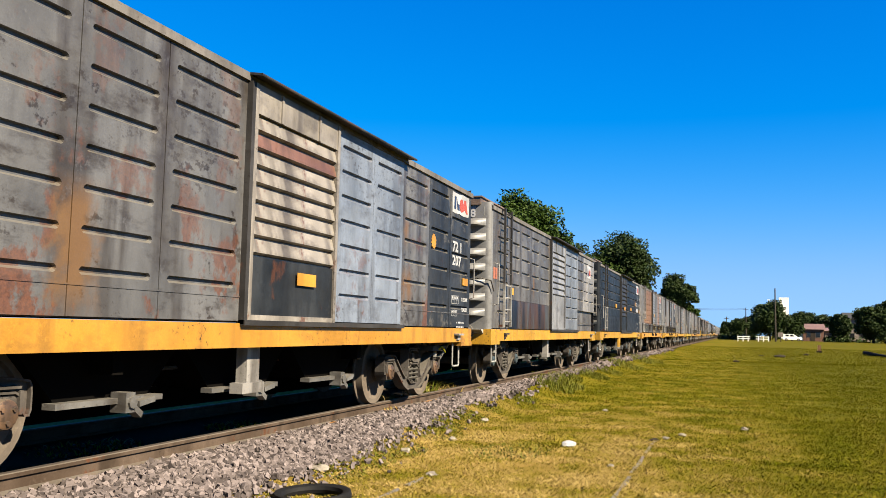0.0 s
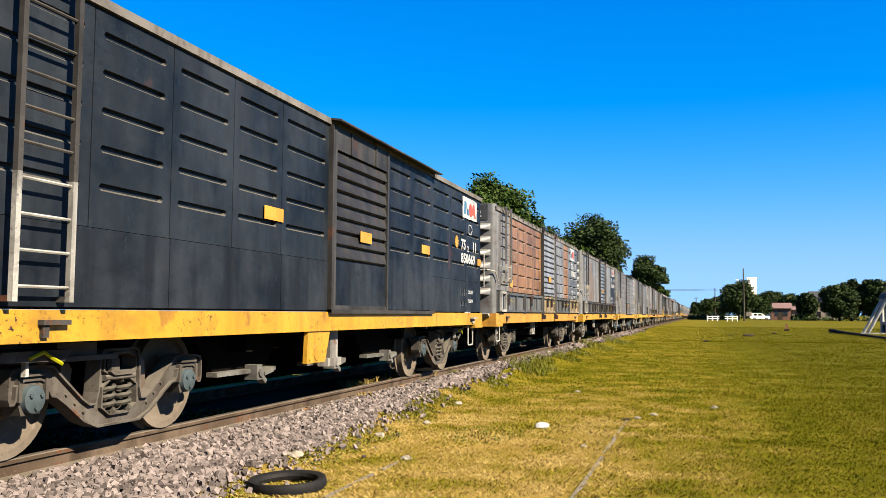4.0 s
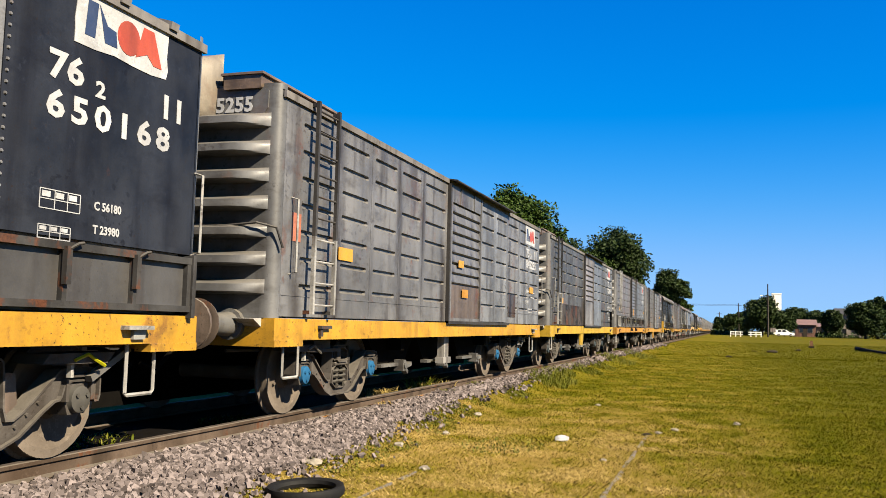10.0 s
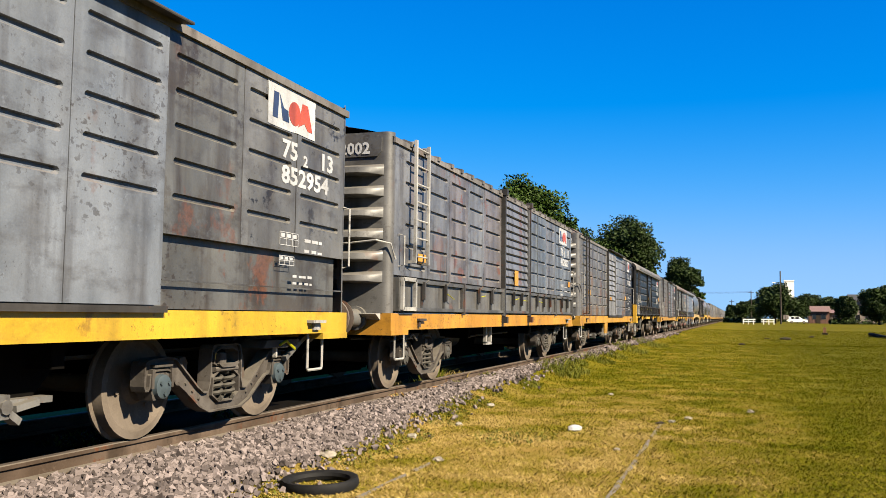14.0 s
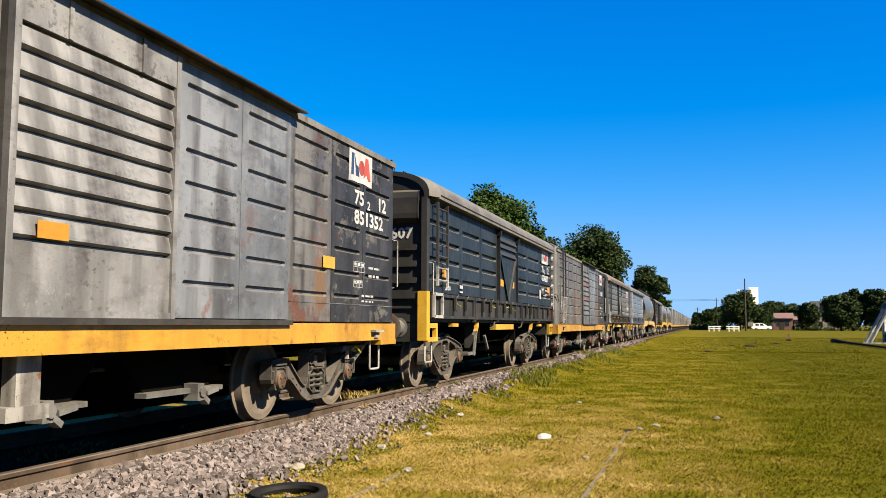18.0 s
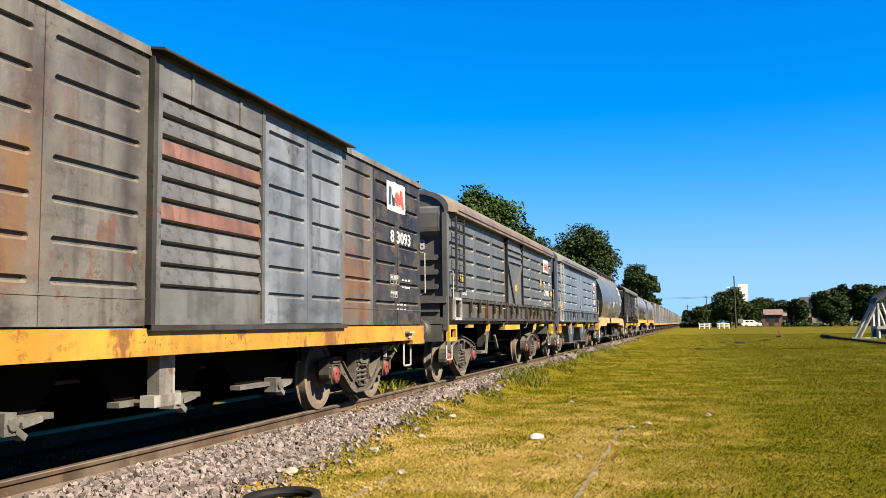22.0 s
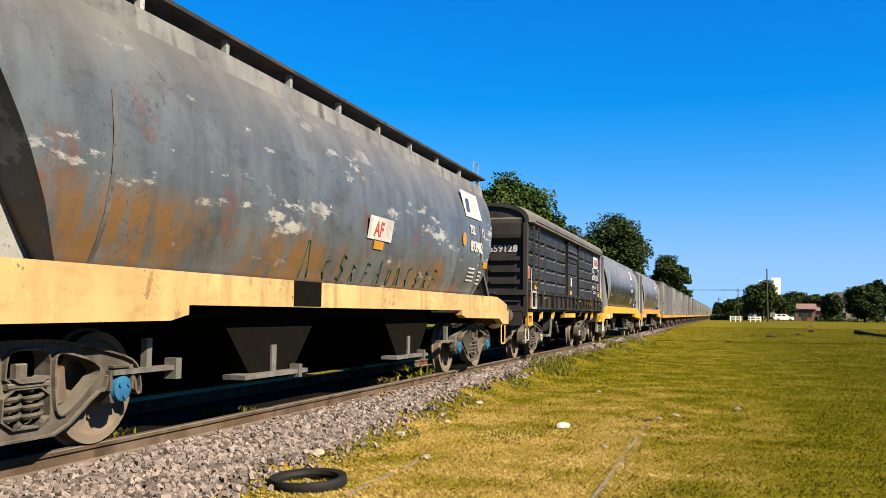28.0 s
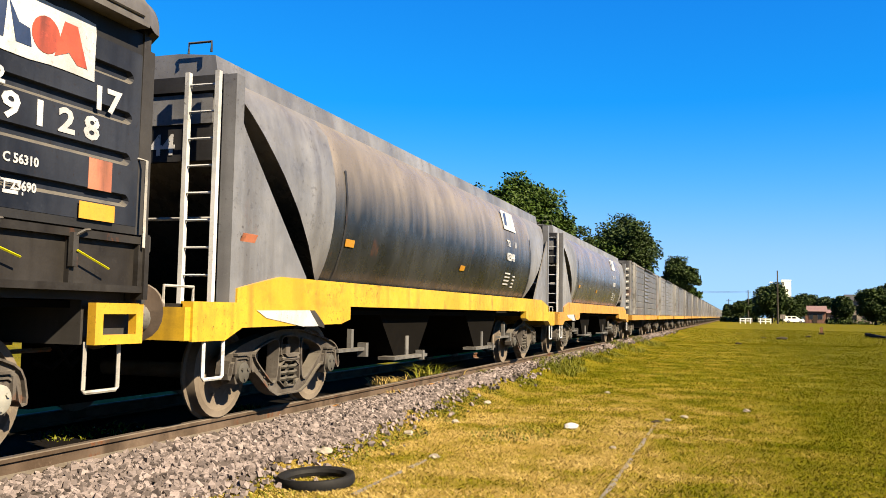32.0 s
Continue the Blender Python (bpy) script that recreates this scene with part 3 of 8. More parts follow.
# black plate added in each bogie to shut out the sunlit ground behind
ME_SCREEN = Shape().box(-0.52, -0.46, -1.35, 1.35, 0.14, 0.84).mesh("bogie_screen", M_BLACK)


def bogie(wagon, y, cap, arched, keyed):
    b = new("bogie")
    b.parent = wagon
    b.matrix_basis = pose(0, y, 0)
    for k in (1, -1):
        part("side_frame", ME_FRAME[arched], None, b, at=pose(k * 1.08, 0, 0, 0, 0, 0 if k > 0 else 180))
        for j in (1, -1):
            part("spring", ME_SPRING, None, b, at=pose(k * 1.08 + 0.02, j * 0.100, 0.275))
            part("brake_block", ME_BLOCK, None, b, at=pose(k * 0.97, j * 0.43, 0.52, 0, 0, 0) if j < 0 else pose(k * 0.97, j * 0.43, 0.52, 0, 0, 180))
            part("axle_box", ME_SHOE, None, b, at=pose(k * 1.17, j * 0.975, 0.45, 0, 0, 0 if k > 0 else 180))
            if k > 0:
                part("axle_cap", ME_CAP[cap], None, b, at=pose(1.15, j * 0.975, 0.45), label="%s painted axle end cap" % cap)
    part("bolster", ME_BOLSTER, None, b)
    for j in (1, -1):
        part("brake_beam", ME_BRAKE, None, b, at=pose(0, j * 0.585, 0))
    part("bogie_screen", ME_SCREEN, None, b)
    for j in (1, -1):
        w = part("wheelset", ME_WHEEL, None, b, at=pose(0, j * 0.975, WHEEL_R))
        if keyed:
            WHEELSETS.append((w, j * 0.975))
    return b


def groove_panel(x, y0, y1, z0, z1, rows, inset=0.1, depth=0.034, h=0.058, back=0.05, ends=None):
    """A pressed steel side sheet: flat, with inward grooves with rounded ends at the heights in rows; the lower lip slopes outwards."""
    s = Shape()
    a, b = (y0 + inset, y1 - inset) if ends is None else ends
    e, i = 0.45 * h, x - depth
    left, right, last = [(x, a, z0)], [(x, b, z0)], [(x, a, z0), (x, b, z0)]
    for c in sorted(rows):
        lo, hi = c - h / 2, c + h / 2
        o = [(x, a + e, lo), (x, b - e, lo), (x, b - 0.3 * e, lo + 0.22 * h), (x, b, c), (x, b - 0.3 * e, hi - 0.22 * h), (x, b - e, hi), (x, a + e, hi), (x, a + 0.3 * e, hi - 0.22 * h), (x, a, c), (x, a + 0.3 * e, lo + 0.22 * h)]
        al, bl, ah, bh = (x, a, lo), (x, b, lo), (x, a, hi), (x, b, hi)
        s.face(last + [bl, o[1], o[0], al])
        s.face([o[0], al, o[8], o[9]]).face([bl, o[1], o[2], o[3]]).face([bh, o[3], o[4], o[5]]).face([ah, o[6], o[7], o[8]])
        p = [(i, a + 1.3 * e, c - 0.18 * h), (i, b - 1.3 * e, c - 0.18 * h), (i, b - 0.8 * e, c - 0.05 * h), (i, b - 0.5 * e, c + 0.1 * h), (i, b - 0.7 * e, hi - 0.22 * h), (i, b - 1.1 * e, hi - 0.06 * h),
             (i, a + 1.1 * e, hi - 0.06 * h), (i, a + 0.7 * e, hi - 0.22 * h), (i, a + 0.5 * e, c + 0.1 * h), (i, a + 0.8 * e, c - 0.05 * h)]
        s.face(p)
        for k in range(10):
            s.face([o[k], o[(k + 1) % 10], p[(k + 1) % 10], p[k]])
        left += [al, o[8], ah]
        right += [bl, o[3], bh]
        last = [ah, o[6], o[5], bh]
    s.face(last + [(x, b, z1), (x, a, z1)])
    s.face([(x, y0, z0)] + left + [(x, a, z1), (x, y0, z1)])
    s.face([(x, y1, z0), (x, y1, z1), (x, b, z1)] + right[::-1])
    e = [(y0, z0), (y1, z0), (y1, z1), (y0, z1)]
    for k in range(4):
        (p, q), (r, t) = e[k], e[(k + 1) % 4]
        s.face([(x, p, q), (x, r, t), (x - back, r, t), (x - back, p, q)])
    return s


def end_wall_mesh(z0, z1, ridges, pitch, mat, depth=0.22):
    """A corrugated end with rounded corners; its face lies at y = 0 and looks to -y."""
    path, r = [], 0.11
    for x in (-HW, ):
        path.append((x, 0.118, -1, 0, 0))
    for k in range(6):
        a = math.pi / 2 * k / 5
        path.append((-HW + r - r * math.cos(a), r - r * math.sin(a), -math.cos(a), -math.sin(a), 0.0))
    for x in np.linspace(-HW + r + 0.06, HW - r - 0.06, 22):
        e = min(1.0, (HW - 0.09 - abs(x)) / 0.30)
        path.append((x, 0.0, 0, -1, max(0.0, e) ** 0.8))
    path += [(-x, y, -nx, ny, w) for x, y, nx, ny, w in reversed(path[:7])]
    prof = [(z0, 0.0)]
    for c in sorted(ridges):
        lo = c - pitch / 2
        prof += [(lo + 0.01, 0.0), (lo + 0.44 * pitch, 0.02 * depth), (lo + 0.48 * pitch, 0.9 * depth), (lo + 0.53 * pitch, depth), (lo + 0.79 * pitch, 0.94 * depth), (lo + 0.86 * pitch, 0.8 * depth), (lo + 0.985 * pitch, 0.0)]
    prof.append((z1, 0.0))
    s = Shape().grid([[(x + nx * d * w, y + ny * d * w, z) for x, y, nx, ny, w in path] for z, d in prof])
    return s.mesh("end_wall", mat, True)


def text_part(words, size, m, mat, parent, name="lettering", squeeze=1.0, gap=1.0):
    """Painted stencil writing as a thin mesh."""
    cu = bpy.data.curves.new("writing", "FONT")
    cu.body, cu.size, cu.extrude, cu.resolution_u, cu.offset = words, size, 0.0015, 2, size * 0.03
    cu.space_character = gap
    tmp = new("writing", cu)
    me = bpy.data.meshes.new_from_object(tmp)
    bpy.data.objects.remove(tmp)
    me.transform(Matrix.Diagonal((squeeze, 1, 1, 1)))
    me.materials.clear()
    me.materials.append(mat)
    ob = part(name, me, None, parent, at=m)
    return ob


def on_side(y, z, x=HW):
    return Matrix(((0, 0, 1, x), (1, 0, 0, y), (0, 1, 0, z), (0, 0, 0, 1)))


def on_end(x, z, y=0.0):
    return Matrix(((1, 0, 0, x), (0, 0, -1, y), (0, 1, 0, z), (0, 0, 0, 1)))


def plate(name, parent, mat, y, z, w, h, x=HW, label=""):
    return part(name, Shape().box(x + 0.001, x + 0.006, y, y + w, z, z + h), mat, parent, label)


def ragged_plate(name, parent, mat, y, z, w, h, x=HW, label="", seed=1):
    """A painted patch with a worn, uneven outline."""
    rng = random.Random(seed)
    pts = []
    for (a, b), (c, d) in (((0, 0), (1, 0)), ((1, 0), (1, 1)), ((1, 1), (0, 1)), ((0, 1), (0, 0))):
        for k in range(5):
            t = k / 5
            pts.append((y + w * (a + (c - a) * t) + rng.uniform(-0.012, 0.012), z + h * (b + (d - b) * t) + rng.uniform(-0.012, 0.012)))
    return part(name, Shape().prism(pts, "x", x + 0.001, x + 0.006), mat, parent, label)


def logo(parent, y, z, w, h, x=HW, worn=1, red=True, blue=M_LOGOBLUE):
    """White company panel with a plain blue block, a red disc and a red wedge."""
    p = ragged_plate("logo_panel", parent, M_LOGOWHITE, y, z, w, h, x, "white company panel with plain blue and red shapes", worn)
    a, b, t = y + 0.09 * w, z + 0.18 * h, 0.62 * h
    part("logo_shape", Shape().prism([(a, b), (a + 0.10 * w, b), (a + 0.12 * w, b + t), (a + 0.02 * w, b + t)], "x", x + 0.006, x + 0.009), blue, p, "blue bar")
    part("logo_shape", Shape().prism([(a + 0.13 * w, b + t), (a + 0.20 * w, b), (a + 0.33 * w, b), (a + 0.31 * w, b + 0.45 * t), (a + 0.22 * w, b + 0.5 * t)], "x", x + 0.006, x + 0.009), blue, p, "blue wedge")
    if red:
        part("logo_shape", Shape().lathe([(x + 0.006, 0.125 * w), (x + 0.009, 0.125 * w)], (0, y + 0.54 * w, z + 0.46 * h), "x", 18), M_LOGORED, p, "red disc")
        c = y + 0.77 * w
        part("logo_shape", Shape().prism([(c - 0.15 * w, b), (c - 0.02 * w, b + 0.22 * t), (c + 0.06 * w, b - 0.02 * h), (c + 0.16 * w, b - 0.02 * h), (c + 0.05 * w, b + t), (c - 0.07 * w, b + t)], "x", x + 0.0065, x + 0.0095), M_LOGORED, p, "red wedge")
    return p


def sun_mark(parent, y, z, x=HW, r=0.12):
    pts = [(y + (r if k % 2 else r * 0.78) * math.cos(k * math.pi / 12), z + (r if k % 2 else r * 0.78) * math.sin(k * math.pi / 12)) for k in range(24)]
    part("sun_mark", Shape().prism(pts, "x", x + 0.001, x + 0.006), M_MARK, parent, "faded yellow toothed disc")


def arrow_mark(parent, y, z, x=HW, w=0.26, h=0.17):
    """White outline of a blunt arrow."""
    pts = [(y, z), (y + 0.7 * w, z), (y + w, z + h / 2), (y + 0.7 * w, z + h), (y, z + h)]
    s = Shape()
    for p, q in zip(pts, pts[1:] + pts[:1]):
        s.bar(p, q, 0.024, x + 0.001, x + 0.005)
    part("arrow_mark", s, M_LET, parent, "white outlined arrow mark")


def fine_print(parent, y, z, w, rows, x=HW, h=0.035, seed=0, gap=0.075):
    """Writing too small to read, as plain bars."""
    rng = random.Random(seed)
    s = Shape()
    for r in range(rows):
        a = y
        while a < y + w:
            b = min(y + w, a + rng.uniform(0.04, 0.16))
            s.box(x + 0.001, x + 0.004, a, b, z - r * gap, z - r * gap + h * rng.uniform(0.7, 1.0))
            a = b + rng.uniform(0.02, 0.06)
    tagged(part("small_lettering", s, M_LET, parent), "small white stencilled lines", kind="stuff")


def data_table(parent, y, z, w, h, x=HW):
    """A ruled table of small figures, as plain bars."""
    s = Shape()
    t = 0.006
    for k in range(3):
        s.box(x + 0.001, x + 0.004, y, y + w, z + h * k / 2 - t / 2, z + h * k / 2 + t / 2)
    for k in (0, 0.36, 0.68, 1):
        s.box(x + 0.0012, x + 0.0042, y + w * k - t / 2, y + w * k + t / 2, z, z + h)
    for k in range(3):
        s.box(x + 0.001, x + 0.004, y + w * (0.05 + 0.33 * k), y + w * (0.25 + 0.33 * k), z + h * 0.6, z + h * 0.9)
    tagged(part("data_table", s, M_LET, parent), "small white ruled data table", kind="stuff")


def ladder(parent, y0, y1, z0, z1, upper, lower, split, x=HW, rungs=8, reach=0.10):
    """Side ladder: dark upper and light lower half, on stand-off brackets."""
    lad = new("ladder")
    lad.parent = parent
    for y in (y0, y1):
        if split > z0:
            part("rail", Shape().box(x + reach - 0.02, x + reach + 0.02, y - 0.022, y + 0.022, z0, split), lower, lad)
        part("rail", Shape().box(x + reach - 0.02, x + reach + 0.02, y - 0.022, y + 0.022, max(split, z0), z1), upper, lad)
        for zb in (z0 + 0.02, z1 - 0.04):
            part("bracket", Shape().box(x - 0.01, x + reach - 0.021, y - 0.02, y + 0.02, zb - 0.02, zb + 0.02), upper, lad)
    for k in range(rungs):
        z = z0 + 0.1 + (z1 - z0 - 0.2) * k / (rungs - 1)
        part("rung", Shape().tube([(x + reach, y0, z), (x + reach, y1, z)], 0.012, 6), lower if z < split else upper, lad)
    return lad


def stirrup(parent, y, w=0.34, x=1.38, z0=0.47, z1=0.86, mat=None, r=0.016):
    part("step", Shape().tube([(x, y, z1), (x, y, z0 + 0.02), (x, y + 0.02, z0), (x, y + w - 0.02, z0), (x, y + w, z0 + 0.02), (x, y + w, z1)], r, 6), mat or M_WHITE, parent, "off-white bent bar foot step")


def grab(parent, y, z0, z1, x=HW, mat=None, out=0.08):
    part("grab_handle", Shape().tube([(x, y, z0), (x + out, y, z0 + 0.02), (x + out, y, z1 - 0.02), (x, y, z1)], 0.012, 6), mat or M_WHITE, parent)


def buffer_gear(parent, L, mat, front_z=1.02, ext=(0.0, 0.0)):
    for end in (0, 1):
        y, d = (-ext[0], -1) if end == 0 else (L + ext[1], 1)
        for k in (1, -1):
            b = part("buffer", Shape().lathe([(0, 0.16), (d * 0.06, 0.16), (d * 0.07, 0.125), (d * 0.30, 0.11), (d * 0.42, 0.10)], (k * 0.98, y, front_z), "y", 16), mat, parent, smooth=True)
            part("buffer_head", Shape().lathe([(d * 0.40, 0.08), (d * 0.585, 0.085), (d * 0.60, 0.24), (d * 0.62, 0.245), (d * 0.635, 0.20)], (k * 0.98, y, front_z), "y", 20), M_BUFFER, b, "rusty round buffer plate", smooth=True)
        c = Shape().box(-0.14, 0.14, min(y, y + d * 0.55), max(y, y + d * 0.55), 0.78, 1.02, 0.04).box(-0.06, 0.06, min(y + d * .5, y + d * 0.68), max(y + d * .5, y + d * 0.68), 0.74, 1.06)
        part("coupler", c, M_DARKSTEEL, parent)
        part("brake_hose", Shape().tube([(0.45, y, 0.8), (0.45, y + d * 0.25, 0.72), (0.42, y + d * 0.45, 0.55), (0.36, y + d * 0.6, 0.62)], 0.025, 6), M_BLACK, parent)


def underframe(parent, L, lo=0.62, hi=0.86):
    part("centre_sill", Shape().box(-0.22, 0.22, 0.1, L - 0.1, lo, hi), M_BLACK, parent)
    for y in (4.2, L - 4.32):
        part("cross_beam", Shape().box(-1.25, 1.25, y, y + 0.12, lo + 0.05, hi - 0.002), M_BLACK, parent)
    part("floor", Shape().box(-1.35, 1.25, 0.1, L - 0.1, hi, hi + 0.05), M_BLACK, parent)
    # added black plates that close the view under the floor and keep it dark
    part("belly_screen", Shape().prism([(3.2, hi), (3.6, 0.12), (L - 3.5, 0.12), (L - 3.0, hi)], "x", -0.42, -0.34), M_BLACK, parent)
    for a, b in ((-0.35, 3.6), (L - 3.6, L + 0.35)):
        part("underfloor_screen", Shape().box(-0.62, -0.54, a, b, 0.10, hi), M_BLACK, parent)
    part("air_reservoir", Shape().lathe([(0, 0.1), (0.05, 0.2), (0.9, 0.2), (0.95, 0.1)], (0.1, L * 0.44, 0.62), "y", 14), M_DARKSTEEL, parent, smooth=True)
    part("brake_pipe", Shape().tube([(0.8, 0.2, 0.74), (0.8, L * 0.4, 0.66), (0.75, L * 0.7, 0.7), (0.8, L - 0.2, 0.74)], 0.018, 5), M_DARKSTEEL, parent)


M_SCRAWL = plain("green_scrawl", (0.022, 0.085, 0.07), 0.6)
M_CHUTE = paint("chute_steel", (0.2, 0.19, 0.17), rust=0.3, seed=21.0)


def chute(parent, y, mat=None, w=1.25):
    """A discharge chute under the floor with its latch bar and handles."""
    c = part("discharge_chute", Shape().prism([(y - w * 0.75, 0.86), (y + w * 0.75, 0.86), (y + w * 0.42, 0.46), (y - w * 0.42, 0.46)], "x", -1.0, 1.02), mat or M_BLACK, parent)
    part("slide_bar", Shape().box(1.0, 1.12, y - w * 0.5, y + w * 0.5, 0.43, 0.475).box(1.05, 1.2, y + 0.05, y + 0.16, 0.36, 0.52), M_CHUTE, c)
    part("latch", Shape().bar((y + 0.1, 0.44), (y + 0.26, 0.33), 0.05, 1.12, 1.2).bar((y + 0.22, 0.42), (y + 0.42, 0.45), 0.045, 1.12, 1.2).lathe([(1.1, 0.05), (1.22, 0.05)], (0, y + 0.12, 0.44), "x", 8), M_CHUTE, c)


def roof_mesh(L, mat, eave=3.43, crown=3.66, ribs=11, over=0.03, lugs=False):
    """Low arched roof with raised transverse seams."""
    s = Shape()
    xs = np.linspace(-1, 1, 15)

    def line(y, up):
        return [((HW + over) * x, y, eave + (crown - eave) * (1 - abs(x) ** 2.2) + up * (1 if abs(x) < 0.99 else 0.2)) for x in xs]
    rows = [line(0.05, 0)]
    for k in range(ribs + 1):
        y = 0.1 + (L - 0.2) * k / ribs
        rows += [line(y - 0.045, 0), line(y - 0.03, 0.035), line(y + 0.03, 0.035), line(y + 0.045, 0)] if 0 < k < ribs else [line(y, 0)]
    rows.append(line(L - 0.05, 0))
    s.grid(rows)
    if lugs:      # bent seam ends along the eaves
        lug = random.Random(int(L * 1000))
        for k in range(1, 2 * ribs):
            y = L * k / (2 * ribs) + lug.uniform(-0.05, 0.05)
            s.prism([(HW - 0.16, eave), (HW + 0.05, eave - 0.03), (HW + 0.06, eave + 0.03), (HW - 0.06, eave + 0.05 + lug.uniform(0.0, 0.04)), (HW - 0.16, eave + 0.07)], "y", y - 0.05, y + 0.05)
    for k in (1, -1):
        s.box(min(k * HW, k * (HW + over)), max(k * HW, k * (HW + over)), 0.05, L - 0.05, eave - 0.07, eave + 0.005)
    return s.mesh("roof", mat, True)


M_ROOF = paint("roof_rust", (0.205, 0.185, 0.165), rust=0.3, dirt=0.4, seed=22.0, rough=0.8)
M_ROOFGREY = paint("roof_grey", (0.22, 0.2, 0.18), rust=0.3, dirt=0.4, seed=23.0, rough=0.7)
M_BOARD = paint("walkway_board", (0.3, 0.2, 0.13), rust=0.3, seed=24.0)
M_HOOD = paint("hatch_hood", (0.33, 0.27, 0.19), rust=0.2, seed=25.0)


def roof_gear(parent, L, hood, board=M_BOARD, step=True):
    """Running board along the crown with end hoops, and the hood over the end hatch."""
    part("running_board", Shape().box(-0.32, 0.32, -0.04, L + 0.04, 3.69, 3.72).box(-0.3, 0.3, 0.0, 0.4, 3.6, 3.69).box(-0.3, 0.3, L - 0.4, L, 3.6, 3.69), board, parent, "weathered roof walkway boards")
    for y in (-0.02, 0.75, L - 0.75, L - 0.02):
        part("hoop", Shape().tube([(0.42, y, 3.62), (0.42, y, 3.78), (0.42, y + 0.3, 3.78), (0.42, y + 0.3, 3.62)], 0.012, 6), M_DARKSTEEL, parent)
    if step:
        part("roof_platform", Shape().box(0.80, 1.24, -0.06, 1.7, 3.44, 3.585, 0.01).box(0.77, 1.27, -0.08, 1.72, 3.585, 3.61), board, parent, "brown boarded step beside the roof walkway")
    if hood:
        rows = []
        for k in range(9):
            a = math.pi * k / 8
            d, z = 0.52 * math.sin(a) ** 0.45 if 0 < k < 8 else 0.0, 3.02 + 0.84 * (1 - k / 8)
            rows.append([(x + 0.12, -d * (1 - abs(x / 0.60) ** 7) + 0.05, z) for x in np.linspace(-0.60, 0.60, 15)])
        part("hatch_hood", Shape().grid(rows), M_HOOD, parent, "rounded beige hood on the wagon end", smooth=True)


# ---- boxcars ----
PANELS = [(0.122, 1.44), (1.45, 2.44), (2.45, 3.44), (3.45, 4.44), (4.45, 5.64), (9.76, 10.88), (10.89, 13.06)]
ROWS_Z = [3.17, 2.88, 2.59, 2.30, 2.01, 1.72, 1.43]


def louvre_door(parent, y0, y1, z0, zmid, z1, mat, low_mat, slats, header, x=HW + 0.03, frame_mat=None, rusty=()):
    d = new("louvred_door")
    d.parent = parent
    fm = frame_mat or mat
    part("door_frame", Shape().box(x - 0.04, x + 0.03, y0, y0 + 0.06, z0, z1).box(x - 0.04, x + 0.03, y1 - 0.06, y1, z0, z1).box(x - 0.04, x + 0.025, y0 + 0.06, y1 - 0.06, z0, z0 + 0.05)
         .box(x - 0.04, x - 0.03, y0 + 0.06, y1 - 0.06, z0 + 0.05, z1), fm, d)
    if zmid > z0 + 0.1:
        part("lower_panel", Shape().box(x - 0.03, x + 0.006, y0 + 0.06, y1 - 0.06, z0 + 0.05, zmid), low_mat, d)
    top = z1 - (0.30 if header else 0.03)
    if header:
        part("header_panel", Shape().box(x - 0.03, x + 0.02, y0 + 0.06, y1 - 0.06, top + 0.02, z1).box(x + 0.02, x + 0.035, y0 + 0.5, y0 + 0.54, top + 0.02, z1).box(x + 0.02, x + 0.035, y1 - 0.54, y1 - 0.5, top + 0.02, z1), mat, d)
    p = (top - zmid) / slats
    me = Shape().prism([(x - 0.03, p * 0.98), (x - 0.012, p * 0.98), (x + 0.014, p * 0.36), (x + 0.016, p * 0.24), (x - 0.03, p * 0.13), (x - 0.03, p * 0.10)], "y", y0 + 0.06, y1 - 0.06).mesh("slat", mat)
    if rusty:
        red = me.copy()
        red.materials[0] = M_RUSTSLAT
    for k in range(slats):
        part("slat", red if k in rusty else me, None, d, at=pose(0, 0, zmid + k * p))
    return d


def wagon_root(name, label, s, near=True):
    w = thing(name, None, None, label, "freight wagon", "wagons of the train")
    w.matrix_basis = pose(TRACK_X, s, RAIL_Z)
    WAGONS.append((w, s))
    return w


def lettering(w, number, y, z, size, x=HW, top=None, small=True, y2=None, gap=1.0, load=(), low=0.60):
    """Class figures, running number and the small data panel by the rear corner."""
    wide = 0.62 * size * len(number) * gap
    if top:
        a, b = top.split(" ")
        cs, cz = size * 0.86, z + size * 1.02
        text_part(a[:2], cs, on_side(y, cz, x + 0.003), M_LET, w, squeeze=1.3)
        if len(a) > 2:
            text_part(a[2], cs * 0.62, on_side(y + 1.75 * cs, cz - 0.03, x + 0.003), M_LET, w, squeeze=1.3)
        text_part(b, cs, on_side(y + wide - 0.55 * cs * len(b), cz, x + 0.003), M_LET, w, squeeze=1.3)
    text_part(number, size * 0.84, on_side(y if y2 is None else y2, z + 0.05, x + 0.003), M_LET, w, squeeze=1.37, gap=gap * 1.02)
    if small:
        data_table(w, y, z - low + 0.02, 0.38, 0.13, x)
        if low > 0.5:
            data_table(w, y, z - low - 0.18, 0.30, 0.09, x)
        fine_print(w, y + 0.28, z - low - (0.30 if low > 0.5 else 0.06), 0.42, 2, x, h=0.028, gap=0.07, seed=int(z * 100))
        if load:
            for j, line in enumerate(load):
                text_part(line, 0.085, on_side(y + 0.52, z - low + 0.07 - 0.17 * j, x + 0.003), M_LET, w)
        else:
            fine_print(w, y + 0.52, z - low + 0.08, 0.40, 2, x, h=0.036, gap=0.11, seed=int(y * 100))


